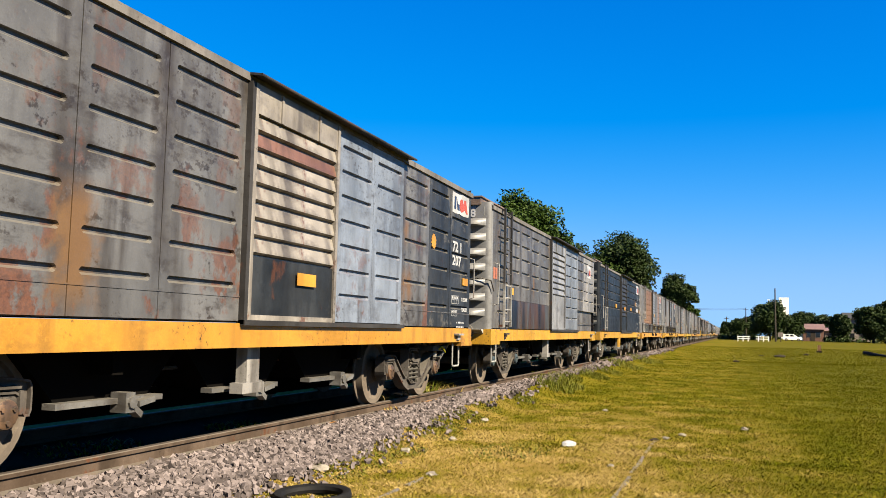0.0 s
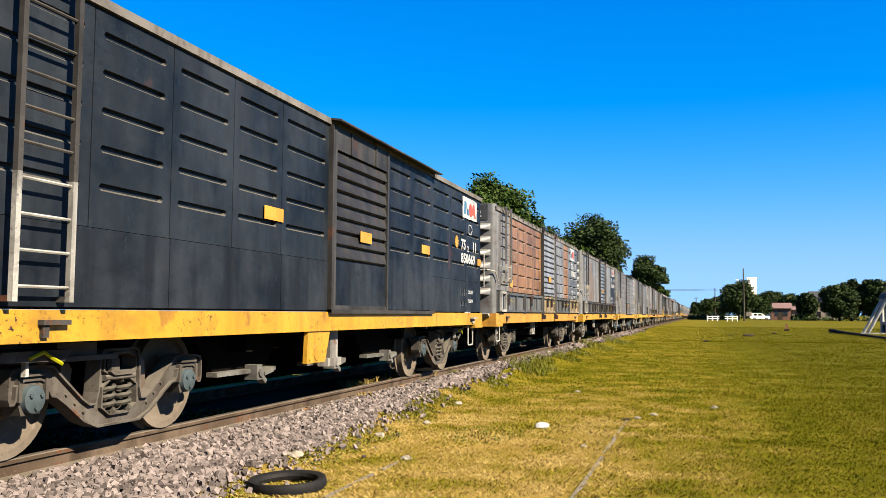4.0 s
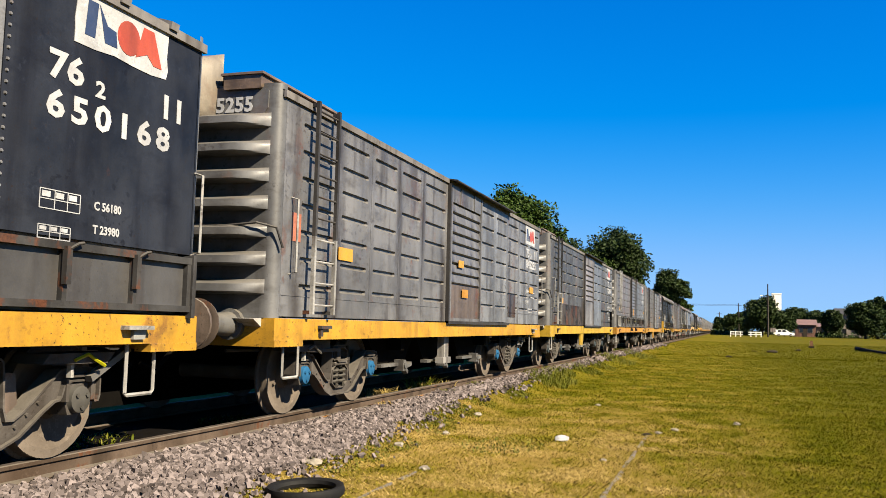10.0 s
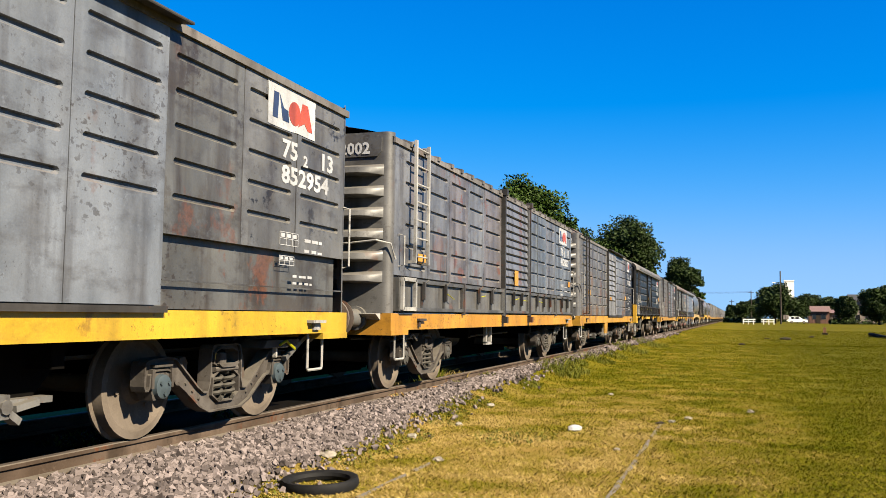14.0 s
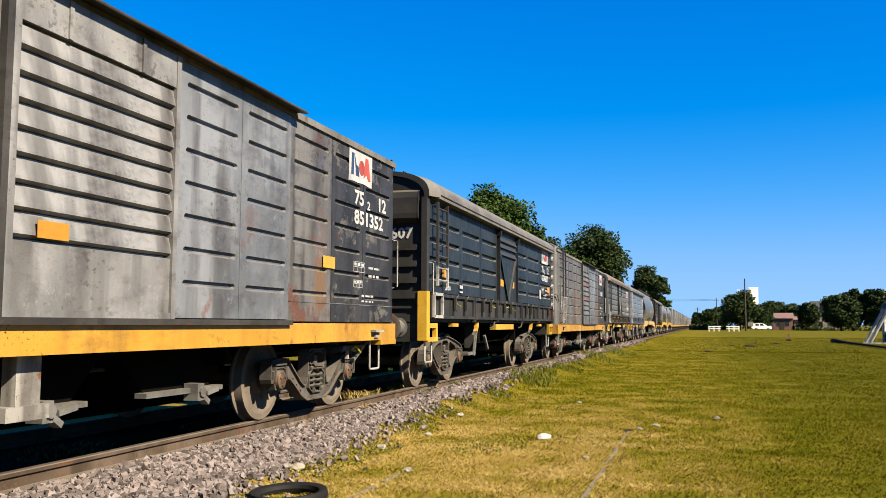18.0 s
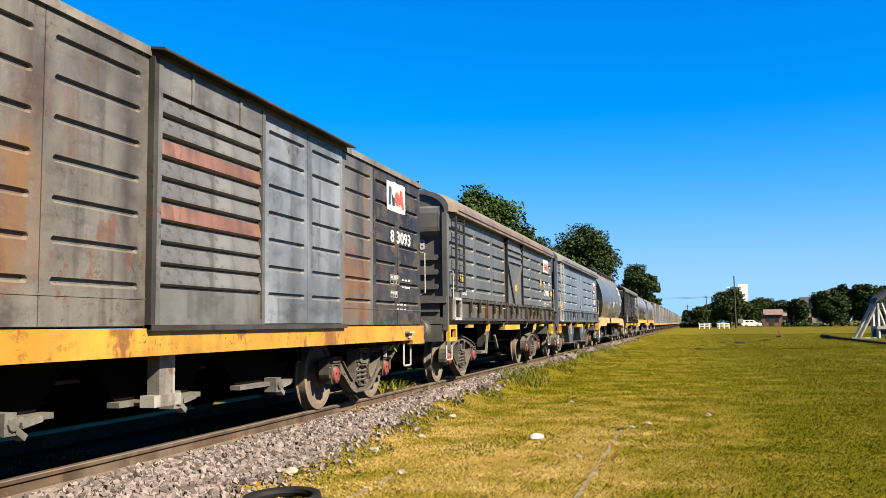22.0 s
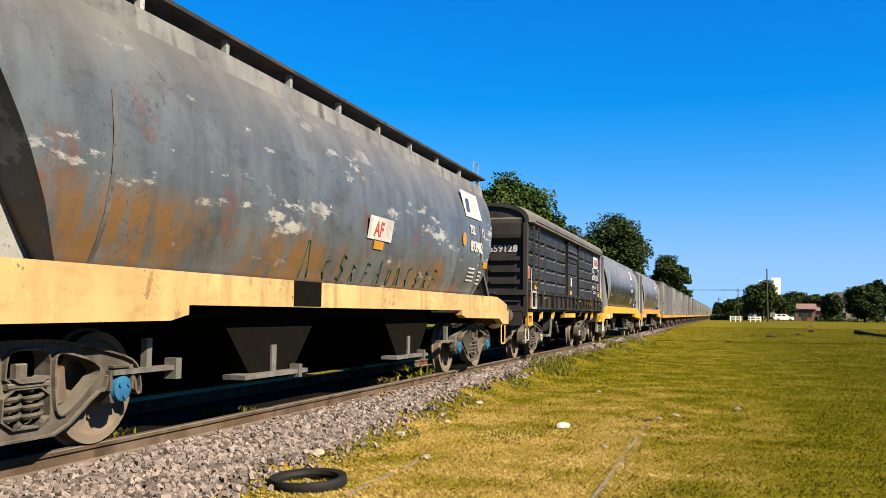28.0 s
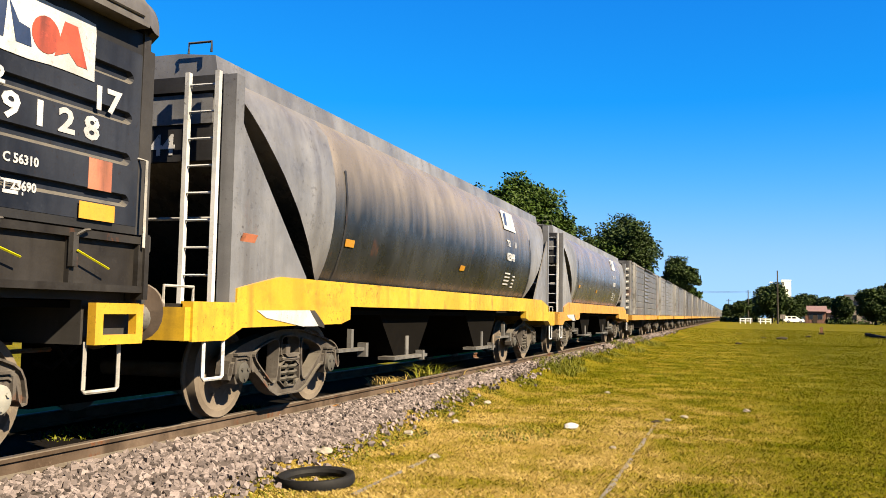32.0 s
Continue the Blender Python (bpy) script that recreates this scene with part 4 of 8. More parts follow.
def boxcar(sp, keyed=True):
    """Ribbed covered wagon; sp gives its colours and state."""
    L = sp["r"] - sp["f"]
    w = wagon_root("boxcar" if not sp.get("drop") else "dropside_boxcar", sp["label"], sp["f"])
    k = sp["seed"]
    col = sp["col"]
    side = paint("side_paint", col, rust=sp.get("rust", 0.3), dirt=sp.get("dirt", 0.5), streak=sp.get("streak", 0.6), seed=k, under=sp.get("under"), seams=sp.get("seams", 0.75), stains=sp.get("stains", ()))
    alt = {n: paint("panel_paint", q[0], rust=q[1], dirt=0.45, streak=0.5, seed=k + 0.37 * i, fade=0.35, under=q[2] if len(q) > 2 else None, seams=0.5) for i, (n, q) in enumerate(sp.get("alt", {}).items())}
    sill = paint("sill_paint", sp["sill"], rust=sp.get("sill_rust", 0.12), dirt=0.3, streak=0.25, seed=k + 2.2, fade=0.15, chip=0.8)
    # end colour cut to 0.72, putting deeper shade between the ridges
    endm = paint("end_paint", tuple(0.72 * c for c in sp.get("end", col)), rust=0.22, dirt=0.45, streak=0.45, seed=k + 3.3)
    drop = sp.get("drop")
    z0 = 1.60 if drop else 1.11
    dz = L / 13.15

    def Y(y):
        return y * dz
    part("body", Shape().box(-HW + 0.01, HW - 0.075, 0.18, L - 0.18, 1.10, 3.42), side, w)
    band = sp.get("band")
    zlow = 1.70 if band else z0
    for i, (a, b) in enumerate(PANELS):
        m = alt.get(sp["panels"][i], side)
        lo = z0 if i == 0 and not sp.get("band_all") else zlow
        rows = [] if sp.get("flat") else [z for z in ROWS_Z if z > lo + 0.06 and not (drop and z < 1.66)]
        e = (Y(b) - 0.92, Y(b) - 0.10) if i == 0 else ((Y(a) + 0.1, Y(b) - 0.25) if i == 6 else None)
        if i == 6 and not sp.get("flat"):
            part("side_panel", groove_panel(HW, Y(a), Y(11.90), lo, 3.40, rows, 0.09), m, w)
            part("side_panel", groove_panel(HW, Y(11.92), Y(b), lo, 3.40, rows, ends=(Y(12.0), Y(b) - 0.14)), m, w)
        else:
            part("side_panel", groove_panel(HW, Y(a), Y(b), lo, 3.40, rows, ends=e), m, w)
    if sp.get("flat"):
        for y in (1.45, 3.2, 4.45, 9.76, 10.88):
            s = Shape()
            for j in range(24):
                s.lathe([(HW, 0.014), (HW + 0.012, 0.009)], (0, Y(y) + 0.04, z0 + 0.05 + j * (3.36 - z0) / 24), "x", 5)
            tagged(part("rivet_row", s, side, w), "rows of rivet heads", kind="stuff")
    if band:
        for (a, b), c in zip(((1.45, 2.45), (2.46, 3.45), (3.46, 4.45), (4.46, 5.64)) if not sp.get("band_all") else ((0.14, 2.45), (2.46, 4.45), (4.46, 5.64), (9.76, 13.06)), band):
            part("lower_panel", Shape().box(HW - 0.05, HW + 0.004, Y(a), Y(b), 1.11, 1.695), M_BURNT if c in ("r", "k") else alt.get(c, side), w)
    if not drop and not sp.get("band_all"):
        part("lower_seam", Shape().box(HW - 0.01, HW + 0.006, Y(9.76), Y(13.06), 1.325, 1.337), side, w)
        if not band:
            part("lower_seam", Shape().box(HW - 0.01, HW + 0.006, Y(0.14), Y(5.64), 1.325, 1.337), side, w)
    # doors
    dl = alt.get(sp["doorl"], side)
    dr = alt.get(sp["doorr"], side)
    if drop:
        louvre_door(w, Y(5.72), Y(7.80), 1.60, 1.66, 3.36, dl, dl, 11, False)
        part("sliding_door", groove_panel(HW + 0.012, Y(7.88), Y(9.74), 1.60, 3.36, [] if sp.get("flat") else [z for z in ROWS_Z if z > 1.66], 0.12).box(HW + 0.01, HW + 0.03, Y(8.8) - 0.012, Y(8.8) + 0.012, 1.62, 3.34), dr, w)
        for y in (5.68, 7.84):
            part("door_post", Shape().box(HW - 0.02, HW + 0.085, Y(y) - 0.035, Y(y) + 0.035, 1.02, 3.45).box(HW - 0.02, HW + 0.12, Y(y) - 0.05, Y(y) + 0.05, 3.40, 3.52).box(HW - 0.05, HW + 0.13, Y(y) - 0.06, Y(y) + 0.06, 0.93, 1.05), M_DARKSTEEL, w)
    else:
        louvre_door(w, Y(5.70), Y(7.58), 1.12, sp.get("dmid", 1.72), 3.36, dl, alt.get(sp.get("doorlow", ""), dl), sp.get("slats", 8), True, rusty=sp.get("rusty", ()))
        part("sliding_door", groove_panel(HW + 0.015, Y(7.60), Y(8.69), 1.13, 3.36, [z for z in ROWS_Z if z > sp.get("rlow", 1.15)], ends=(Y(7.60) + 0.14, Y(8.62))), dr, w)
        part("sliding_door", groove_panel(HW + 0.014, Y(8.70), Y(9.74), 1.13, 3.36, [z for z in ROWS_Z if z > sp.get("rlow", 1.15)], ends=(Y(8.82), Y(9.74) - 0.08)), dr, w)
        part("door_rail", Shape().prism([(HW - 0.02, 3.425), (HW + 0.165, 3.395), (HW + 0.17, 3.405), (HW + 0.165, 3.42), (HW - 0.02, 3.445)], "y", Y(5.62), Y(9.85)), M_DARKSTEEL, w, "door hood that juts out under the roof edge")
        part("door_post", Shape().box(HW, HW + 0.06, Y(5.64), Y(5.70), 1.08, 3.36), M_DARKSTEEL, w)
        part("door_sill", Shape().box(HW - 0.02, HW + 0.07, Y(5.64), Y(9.76), 1.07, 1.12), M_DARKSTEEL, w)
    # ends
    ridges = [1.34 + 0.285 * i for i in range(7)] if not drop else [1.5 + 0.285 * i for i in range(6)]
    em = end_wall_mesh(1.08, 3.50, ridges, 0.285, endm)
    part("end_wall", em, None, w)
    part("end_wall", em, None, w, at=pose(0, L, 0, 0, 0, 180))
    nb = alt.get(sp.get("numback", ""), None)
    if nb:
        part("number_board", Shape().box(-HW + 0.2, HW - 0.17, -0.012, -0.002, 3.14, 3.48), nb, w, "painted panel behind the end number")
    else:
        part("number_board", Shape().prism([(0.2, 3.17), (1.25, 3.17), (1.31, 3.24), (1.31, 3.42), (1.22, 3.47), (0.2, 3.47)], "y", -0.022, -0.004), endm, w)
    text_part(sp["num"], sp.get("es", 0.215), on_end(HW - sp.get("ex", 0.2) - 0.6 * sp.get("es", 0.215) * len(sp["num"]), 3.21, -0.03), M_LET, w, "end_number", gap=1.04)
    # frame
    fr = part("side_sill", Shape().box(HW - 0.12, HW + 0.02, 0.0, L, 0.865, 1.09).box(HW - 0.12, HW + 0.03, 0.0, 0.62, 0.80, 0.865).box(HW - 0.12, HW + 0.03, L - 0.62, L, 0.80, 0.865), sill, w, "orange-yellow painted side sill with chipped paint")
    part("side_sill", Shape().box(-HW, -HW + 0.12, 0.0, L, 0.865, 1.09), sill, w)
    for y in (0.0, L - 0.14):
        part("headstock", Shape().box(-HW + 0.12, HW - 0.12, y, y + 0.14, 0.80, 1.09), sill, w)
    part("gusset", Shape().prism([(0.0, 1.0), (-0.16, 1.08), (0.3, 1.10), (0.3, 1.0)], "x", 1.05, HW - 0.13), M_WHITE, w)
    part("gusset", Shape().prism([(L, 0.98), (L + 0.17, 1.08), (L - 0.3, 1.10), (L - 0.3, 0.98)], "x", 1.05, HW - 0.13), M_WHITE, w, "pale triangular gusset at the frame corner")
    for y in (0.80, L - 1.55):
        fit_ = part("step_plate", Shape().prism([(y, 0.73), (y + 0.06, 0.80), (y + 0.74, 0.80), (y + 0.66, 0.72)], "x", 1.02, 1.30), M_GRIME, w, "oily steel plate under the frame")
        part("pipe_coil", Shape().tube([(1.31, y + 0.30, 0.75), (1.32, y + 0.42, 0.79), (1.32, y + 0.50, 0.75), (1.31, y + 0.62, 0.70)], 0.014, 5), M_TIE if int(10 * k) % 20 else M_CHUTE, fit_)
        part("hanger", Shape().bar((y + 0.36, 0.72), (y + 0.36, 0.62), 0.03, 1.2, 1.24), M_WHITE, fit_)
    part("frame_strut", Shape().bar((L - 0.55, 0.82), (L - 0.98, 0.60), 0.05, 1.18, 1.24), M_CHUTE, w)
    part("tow_hook", Shape().box(HW + 0.02, HW + 0.10, L - 0.98, L - 0.68, 0.975, 1.005).box(HW + 0.02, HW + 0.05, L - 0.86, L - 0.72, 0.90, 0.98), M_WHITE, w)
    part("tow_hook", Shape().box(HW + 0.02, HW + 0.07, 0.98, 1.25, 0.985, 1.02).box(HW + 0.02, HW + 0.05, 1.0, 1.06, 0.9, 0.99), M_DARKSTEEL, w)
    part("roof", roof_mesh(L, M_ROOF if not drop else M_ROOFGREY, lugs=bool(drop)), None, w)
    roof_gear(w, L, sp.get("hood"), step=not drop)
    if drop:
        ladder(w, 0.66, 1.18, 1.78, 3.50, sp.get("lad", M_DARKSTEEL), M_WHITE, 2.2, rungs=7)
        dropsides(w, Y, sp, k, ((0.16, 3.08, 3), (3.10, 5.64, 3), (5.72, 7.80, 3), (7.88, 10.72, 4), (10.74, 13.0, 3)), HW, 1.12, 1.57)
    else:
        ladder(w, 0.66, 1.18, 1.14, 3.46, sp.get("lad", M_DARKSTEEL), sp.get("lad2", M_WHITE), 1.98, rungs=10)
    stirrup(w, 0.36)
    stirrup(w, L - 0.78)
    grab(w, 0.30, 1.55 if not drop else 1.72, 2.35 if not drop else 2.15)
    grab(w, L - 0.10, 1.6, 2.3)
    part("end_rail", Shape().tube([(-1.2, -0.16, 1.98), (0.9, -0.18, 2.0), (1.3, -0.14, 2.04), (1.46, -0.02, 2.0), (1.5, 0.06, 1.8)], 0.014, 6), M_WHITE if drop else M_DARKSTEEL, w)
    underframe(w, L)
    buffer_gear(w, L, M_BUFGREY)
    if not drop:
        for y in (4.4, 6.4, 8.4):
            chute(w, Y(y))
    else:
        part("brake_lever_guard", Shape().box(1.2, 1.26, Y(5.3), Y(5.38), 0.55, 0.88).box(1.2, 1.26, Y(5.62), Y(5.70), 0.55, 0.88).box(1.2, 1.26, Y(5.3), Y(5.7), 0.52, 0.57), M_WHITE, w)
    if sp.get("bracket"):
        part("jacking_bracket", Shape().prism([(Y(5.15), 0.865), (Y(5.75), 0.865), (Y(5.62), 0.50), (Y(5.12), 0.50)], "x", HW - 0.05, HW + 0.0).lathe([(HW, 0.10), (HW + 0.006, 0.10)], (0, Y(5.4), 0.62), "x", 14), sill, w)
    if not drop:
        part("brake_post", Shape().box(1.2, 1.32, Y(6.05), Y(6.28), 0.52, 0.86).box(1.2, 1.34, Y(5.95), Y(6.35), 0.42, 0.52), M_POST, w, "whitish brake gear post")
        part("brake_cylinder", Shape().box(0.7, 1.15, 1.55, 2.0, 0.72, 0.84).box(0.9, 1.2, 1.3, 2.2, 0.70, 0.74), M_GRIME, w)
    bogie(w, 2.28, sp["caps"], False, keyed)
    bogie(w, L - 2.0, sp["caps"], False, keyed)
    # markings
    for (y, z, ww, hh) in sp.get("marks", ()):
        plate("marker_plate", w, M_MARK, Y(y), z, ww, hh, HW + (0.06 if 5.7 < y < 7.6 else 0.016), "yellow-orange marker plate")
    for (y, z, ww, hh) in sp.get("redmarks", ()):
        plate("marker_plate", w, M_MARKRED, Y(y), z, ww, hh, HW, "faded red marker plate")
    if sp.get("rust_patch"):
        q = sp["rust_patch"]
        part("repair_plate", Shape().box(HW - 0.01, HW + 0.006, q[0], q[0] + q[2], q[1], q[1] + q[3]), M_BURNT, w, "rusty square repair plate")
    if sp.get("sun"):
        sun_mark(w, Y(sp["sun"][0]), sp["sun"][1])
    if sp.get("logo"):
        logo(w, Y(sp["logo"][0]), sp["logo"][1], sp["logo"][2], sp["logo"][3], worn=int(k * 10), blue=M_LOGOSKY if k == 3 else M_LOGOBLUE)
    if sp.get("arrow"):
        arrow_mark(w, Y(sp["arrow"][0]), sp["arrow"][1])
    if "code" in sp:
        lettering(w, sp.get("snum", sp["num"]), Y(sp.get("ny", 11.6)), sp.get("nz", 2.34), sp.get("ns", 0.30), top=sp["code"], gap=sp.get("gap", 1.0), load=sp.get("load", ()))
    return w


M_NAVY = paint("navy_panel", (0.014, 0.019, 0.032), rust=0.0, dirt=0.15, seed=27.0)
M_RUSTSLAT = paint("rusty_slat", (0.25, 0.115, 0.07), rust=0.3, dirt=0.3, seed=28.0)
M_POST = paint("stained_post", (0.42, 0.39, 0.34), rust=0.45, dirt=0.5, seed=29.0)
M_POSTDARK = paint("dark_post", (0.022, 0.021, 0.021), rust=0.15, dirt=0.1, seed=31.0)
M_FLAPTAN = paint("flap_tan", (0.44, 0.325, 0.18), rust=0.25, dirt=0.4, seed=26.0)


def dropsides(w, Y, sp, k, spans, x, z0, z1, thick=0.07):
    """Low hinged flaps along the floor edge, framed, with posts, latches and ties."""
    rng = random.Random(int(k * 100))
    fm = paint("flap_paint", sp["flap"], rust=0.12, dirt=0.25, streak=0.5, seed=k + 5.0)
    fr = paint("flap_frame_paint", tuple(c * 0.75 for c in sp["flap"]), rust=sp.get("flap_rust", 0.3), dirt=0.5, seed=k + 6.0)
    for n, (a, b, cells) in enumerate(spans):
        a, b = Y(a), Y(b)
        tan = n in sp.get("tan", ())
        f = part("side_flap", Shape().box(x - 0.06, x + 0.012, a + 0.02, b - 0.02, z0, z1), M_FLAPTAN if tan else fm, w)
        part("flap_frame", Shape().box(x + 0.012, x + 0.06, a + 0.02, b - 0.02, z1 - 0.055, z1).box(x + 0.012, x + 0.06, a + 0.02, b - 0.02, z0, z0 + 0.05)
             .box(x + 0.012, x + 0.055, a + 0.02, a + 0.07, z0 + 0.05, z1 - 0.055).box(x + 0.012, x + 0.055, b - 0.07, b - 0.02, z0 + 0.05, z1 - 0.055), M_FLAPTAN if tan else fr, f)
        for c in range(1, cells):
            y = a + (b - a) * c / cells
            part("flap_post", Shape().box(x + 0.012, x + 0.055, y - 0.022, y + 0.022, z0 + 0.05, z1 - 0.055), M_FLAPTAN if tan else fr, f)
            if rng.random() < (0.15 if sp.get("hopper") else 0.75):
                part("latch", Shape().box(x + 0.05, x + 0.09, y - 0.03, y + 0.02, z0 + 0.16, z1 - 0.03).tube([(x + 0.08, y, z1 - 0.05), (x + 0.11, y + 0.05, z1 - 0.01), (x + 0.09, y + 0.12, z1 + 0.0)], 0.012, 5), M_DARKSTEEL, f)
                if rng.random() < 0.5:
                    part("tie", Shape().tube([(x + 0.10, y, z0 + 0.27), (x + 0.105, y + rng.uniform(0.2, 0.4), z0 + rng.uniform(0.15, 0.3))], 0.008, 4), M_TIE, f, "yellow plastic tie")
        part("flap_post", Shape().box(x - 0.04, x + 0.075, b - 0.02, b + 0.03, z0 - 0.05, z1 + 0.02), fr, w)
    s = Shape()
    y0, y1 = Y(spans[0][0]) + 0.1, Y(spans[0][0]) + 0.58
    for a, b in (((y0, z0 + 0.02), (y0, z1 - 0.01)), ((y1, z0 + 0.02), (y1, z1 - 0.01)), ((y0, z1 - 0.02), (y1, z1 - 0.02)), ((y0, z0 + 0.03), (y1, z0 + 0.03))):
        s.bar(a, b, 0.05, x + 0.06, x + 0.10)
    part("step_frame", s, M_WHITE, w, "white square step frame")


# ---- arched-roof wagons ----
def arched_wagon(sp, keyed=True):
    L = sp["r"] - sp["f"]
    w = wagon_root("arched_roof_wagon", sp["label"], sp["f"])
    k, col = sp["seed"], sp["col"]
    side = paint("side_paint", col, rust=sp.get("rust", 0.15), dirt=0.12, streak=0.25, seed=k, fade=0.15, chip=0.15)
    roofm = paint("roof_paint", sp["roof"], rust=sp.get("roof_rust", 0.2), dirt=0.4, streak=0.3, seed=k + 1.1, rough=0.65)
    endm = paint("end_paint", sp.get("end", col), rust=0.05, dirt=0.12, streak=0.25, seed=k + 3.3, fade=0.2)
    yel = paint("bracket_yellow", sp.get("yellow", (0.85, 0.47, 0.02)), rust=0.08, dirt=0.2, streak=0.15, seed=k + 2.0)
    d = L / 12.25

    def Y(y):
        return y * d
    part("body", Shape().box(-HW + 0.01, HW - 0.075, 0.1, L - 0.1, 1.12, 3.16), side, w)
    rows = sp["rows"]
    spans = ((0.05, 2.10), (2.11, 3.62), (3.63, 5.12)) + (((5.13, 7.08), ) if sp.get("plain_door") else ()) + ((7.10, 8.55), (8.56, 10.30), (10.31, 12.20))
    for a, b in spans:
        door = abs(a - 5.13) < 0.01
        part("side_panel", groove_panel(HW, Y(a), Y(b), 1.62, 3.17, [] if door else rows, 0.09, h=0.095, depth=0.046), side, w)
        if door:
            part("seam", Shape().box(HW, HW + 0.012, Y(6.1), Y(6.13), 1.64, 3.05), side, w)
    if not sp.get("plain_door"):
        dr = new("hatch_door")
        dr.parent = w
        if sp.get("braced", True):
            part("door_sheet", Shape().box(HW - 0.05, HW + 0.02, Y(5.16), Y(7.05), 1.52, 3.17), side, dr)
            part("brace", Shape().bar((Y(5.24), 2.62), (Y(6.1), 1.55), 0.07, HW + 0.02, HW + 0.065), side, dr)
            part("brace", Shape().bar((Y(6.97), 2.62), (Y(6.1), 1.55), 0.07, HW + 0.021, HW + 0.064), side, dr)
            for z in (2.62, 2.78, 2.92):
                part("louvre", Shape().prism([(HW + 0.02, z + 0.10), (HW + 0.07, z), (HW + 0.02, z)], "y", Y(5.22), Y(6.99)), side, dr)
        else:
            part("door_sheet", groove_panel(HW + 0.02, Y(5.16), Y(7.05), 1.60, 3.17, [2.2, 2.55], 0.12), side, dr)
            for z in (2.72, 2.86):
                part("louvre", Shape().prism([(HW + 0.02, z + 0.10), (HW + 0.07, z), (HW + 0.02, z)], "y", Y(5.22), Y(6.99)), side, dr)
        for y in (5.14, 7.08):
            part("door_post", Shape().box(HW - 0.02, HW + 0.07, Y(y) - 0.022, Y(y) + 0.022, 1.5, 3.12).box(HW, HW + 0.10, Y(y) - 0.045, Y(y) + 0.045, 3.02, 3.16), M_POSTDARK, dr)
    # roof
    s = Shape()
    sec = []
    for i in range(29):
        a = math.pi * i / 28
        c, sn = math.cos(a), math.sin(a)
        sec.append((1.60 * math.copysign(abs(c) ** (2 / 3.6), c), 3.185 + 0.455 * abs(sn) ** (2 / 2.6)))
        runs = [(-0.03, 0.935), (0.06, 0.95), (0.22, 1.0)] + [(float(y), 1.0) for y in np.linspace(1.2, L - 1.3, 9)] + [(L - 0.22, 1.0), (L - 0.06, 0.95), (L + 0.03, 0.935)]
    s.grid([[(x * q, y, z) for x, z in sec] for y, q in runs])
    s.box(HW - 0.03, 1.60, 0.22, L - 0.22, 3.165, 3.192).box(-1.60, -HW + 0.03, 0.22, L - 0.22, 3.165, 3.192)
    part("roof", s, roofm, w, smooth=True)
    part("roof_edge_bar", Shape().tube([(1.605, 0.3, 3.23), (1.605, L - 0.3, 3.23)], 0.012, 5), M_DARKSTEEL, w)
    # bulged ends
    for end in (0, 1):
        def P(y):
            return y if end == 0 else L - y
        def bx(s, x0, x1, ya, yb, za, zb):
            return s.box(x0, x1, min(P(ya), P(yb)), max(P(ya), P(yb)), za, zb)
        e = new("end_wall")
        e.parent = w
        pts = [(x * 0.915, z - 0.03) for x, z in sec]
        part("end_sheet", Shape().prism([(-HW, 1.62)] + [(HW, 1.62)] + pts, "y", P(0.02), P(0.10)), endm, e)
        arch = Shape()
        o = [(x * 0.935, z + 0.005) for x, z in sec]
        q = [(x * 0.885, z - 0.065) for x, z in sec]
        arch.prism(o + q[::-1], "y", P(-0.03), P(0.06))
        part("end_arch", arch, endm, e)
        for x in (1.41, 0.47, -0.47, -1.41):
            part("end_post", bx(Shape(), x - 0.04, x + 0.04, -0.05, 0.03, 1.5, 3.06 if abs(x) > 1 else 3.5), endm, e)
        for c in (-0.93, 0.0, 0.93):
            for z in (1.80, 2.07, 2.34):
                part("end_rib", Shape().prism([(c - 0.34, z + 0.05), (c + 0.34, z + 0.05), (c + 0.36, z), (c + 0.34, z - 0.045), (c - 0.34, z - 0.045), (c - 0.36, z)], "y", P(-0.035), P(0.03)), endm, e)
            ztop = 3.44 if c == 0 else 3.30
            bulge = Shape().grid([[(c + u * hw, P(yy), zz) for u in (-1, -0.92, 0.92, 1)] for hw, yy, zz in ((0.40, 0.02, ztop), (0.395, -0.045, ztop - 0.04), (0.395, -0.085, ztop - 0.14), (0.395, -0.10, 2.90), (0.40, -0.09, 2.82), (0.41, 0.02, 2.73))])
            bulge.prism([(P(0.02), ztop), (P(-0.045), ztop - 0.04), (P(-0.085), ztop - 0.14), (P(-0.10), 2.90), (P(-0.09), 2.82), (P(0.02), 2.73)], "x", c - 0.385, c - 0.37)
            bulge.prism([(P(0.02), ztop), (P(-0.045), ztop - 0.04), (P(-0.085), ztop - 0.14), (P(-0.10), 2.90), (P(-0.09), 2.82), (P(0.02), 2.73)], "x", c + 0.37, c + 0.385)
            part("end_bulge", bulge, endm, e, "hollow pressed bulge at the top of the end")
        part("end_beam", bx(bx(Shape(), -HW, HW, -0.09, 0.05, 1.50, 1.62), -HW, HW, -0.05, 0.05, 1.10, 1.24), endm, e)
        part("end_flap", bx(bx(Shape(), -1.3, 1.3, -0.02, 0.04, 1.24, 1.5), -1.3, 1.3, -0.06, 0.0, 1.34, 1.38), endm, e)
        for x in (0.62, -0.62):
            part("end_bracket", bx(bx(Shape(), x - 0.05, x + 0.05, -0.14, 0.0, 1.1, 1.55), x - 0.1, x + 0.1, -0.16, 0.0, 1.52, 1.58), endm, e)
    text_part(sp["num"], sp.get("es", 0.26), on_end(HW - sp.get("ex", 0.26) - 0.62 * sp.get("es", 0.26) * len(sp["num"]), 2.50, 0.012), M_LET, w, "end_number", gap=1.04)
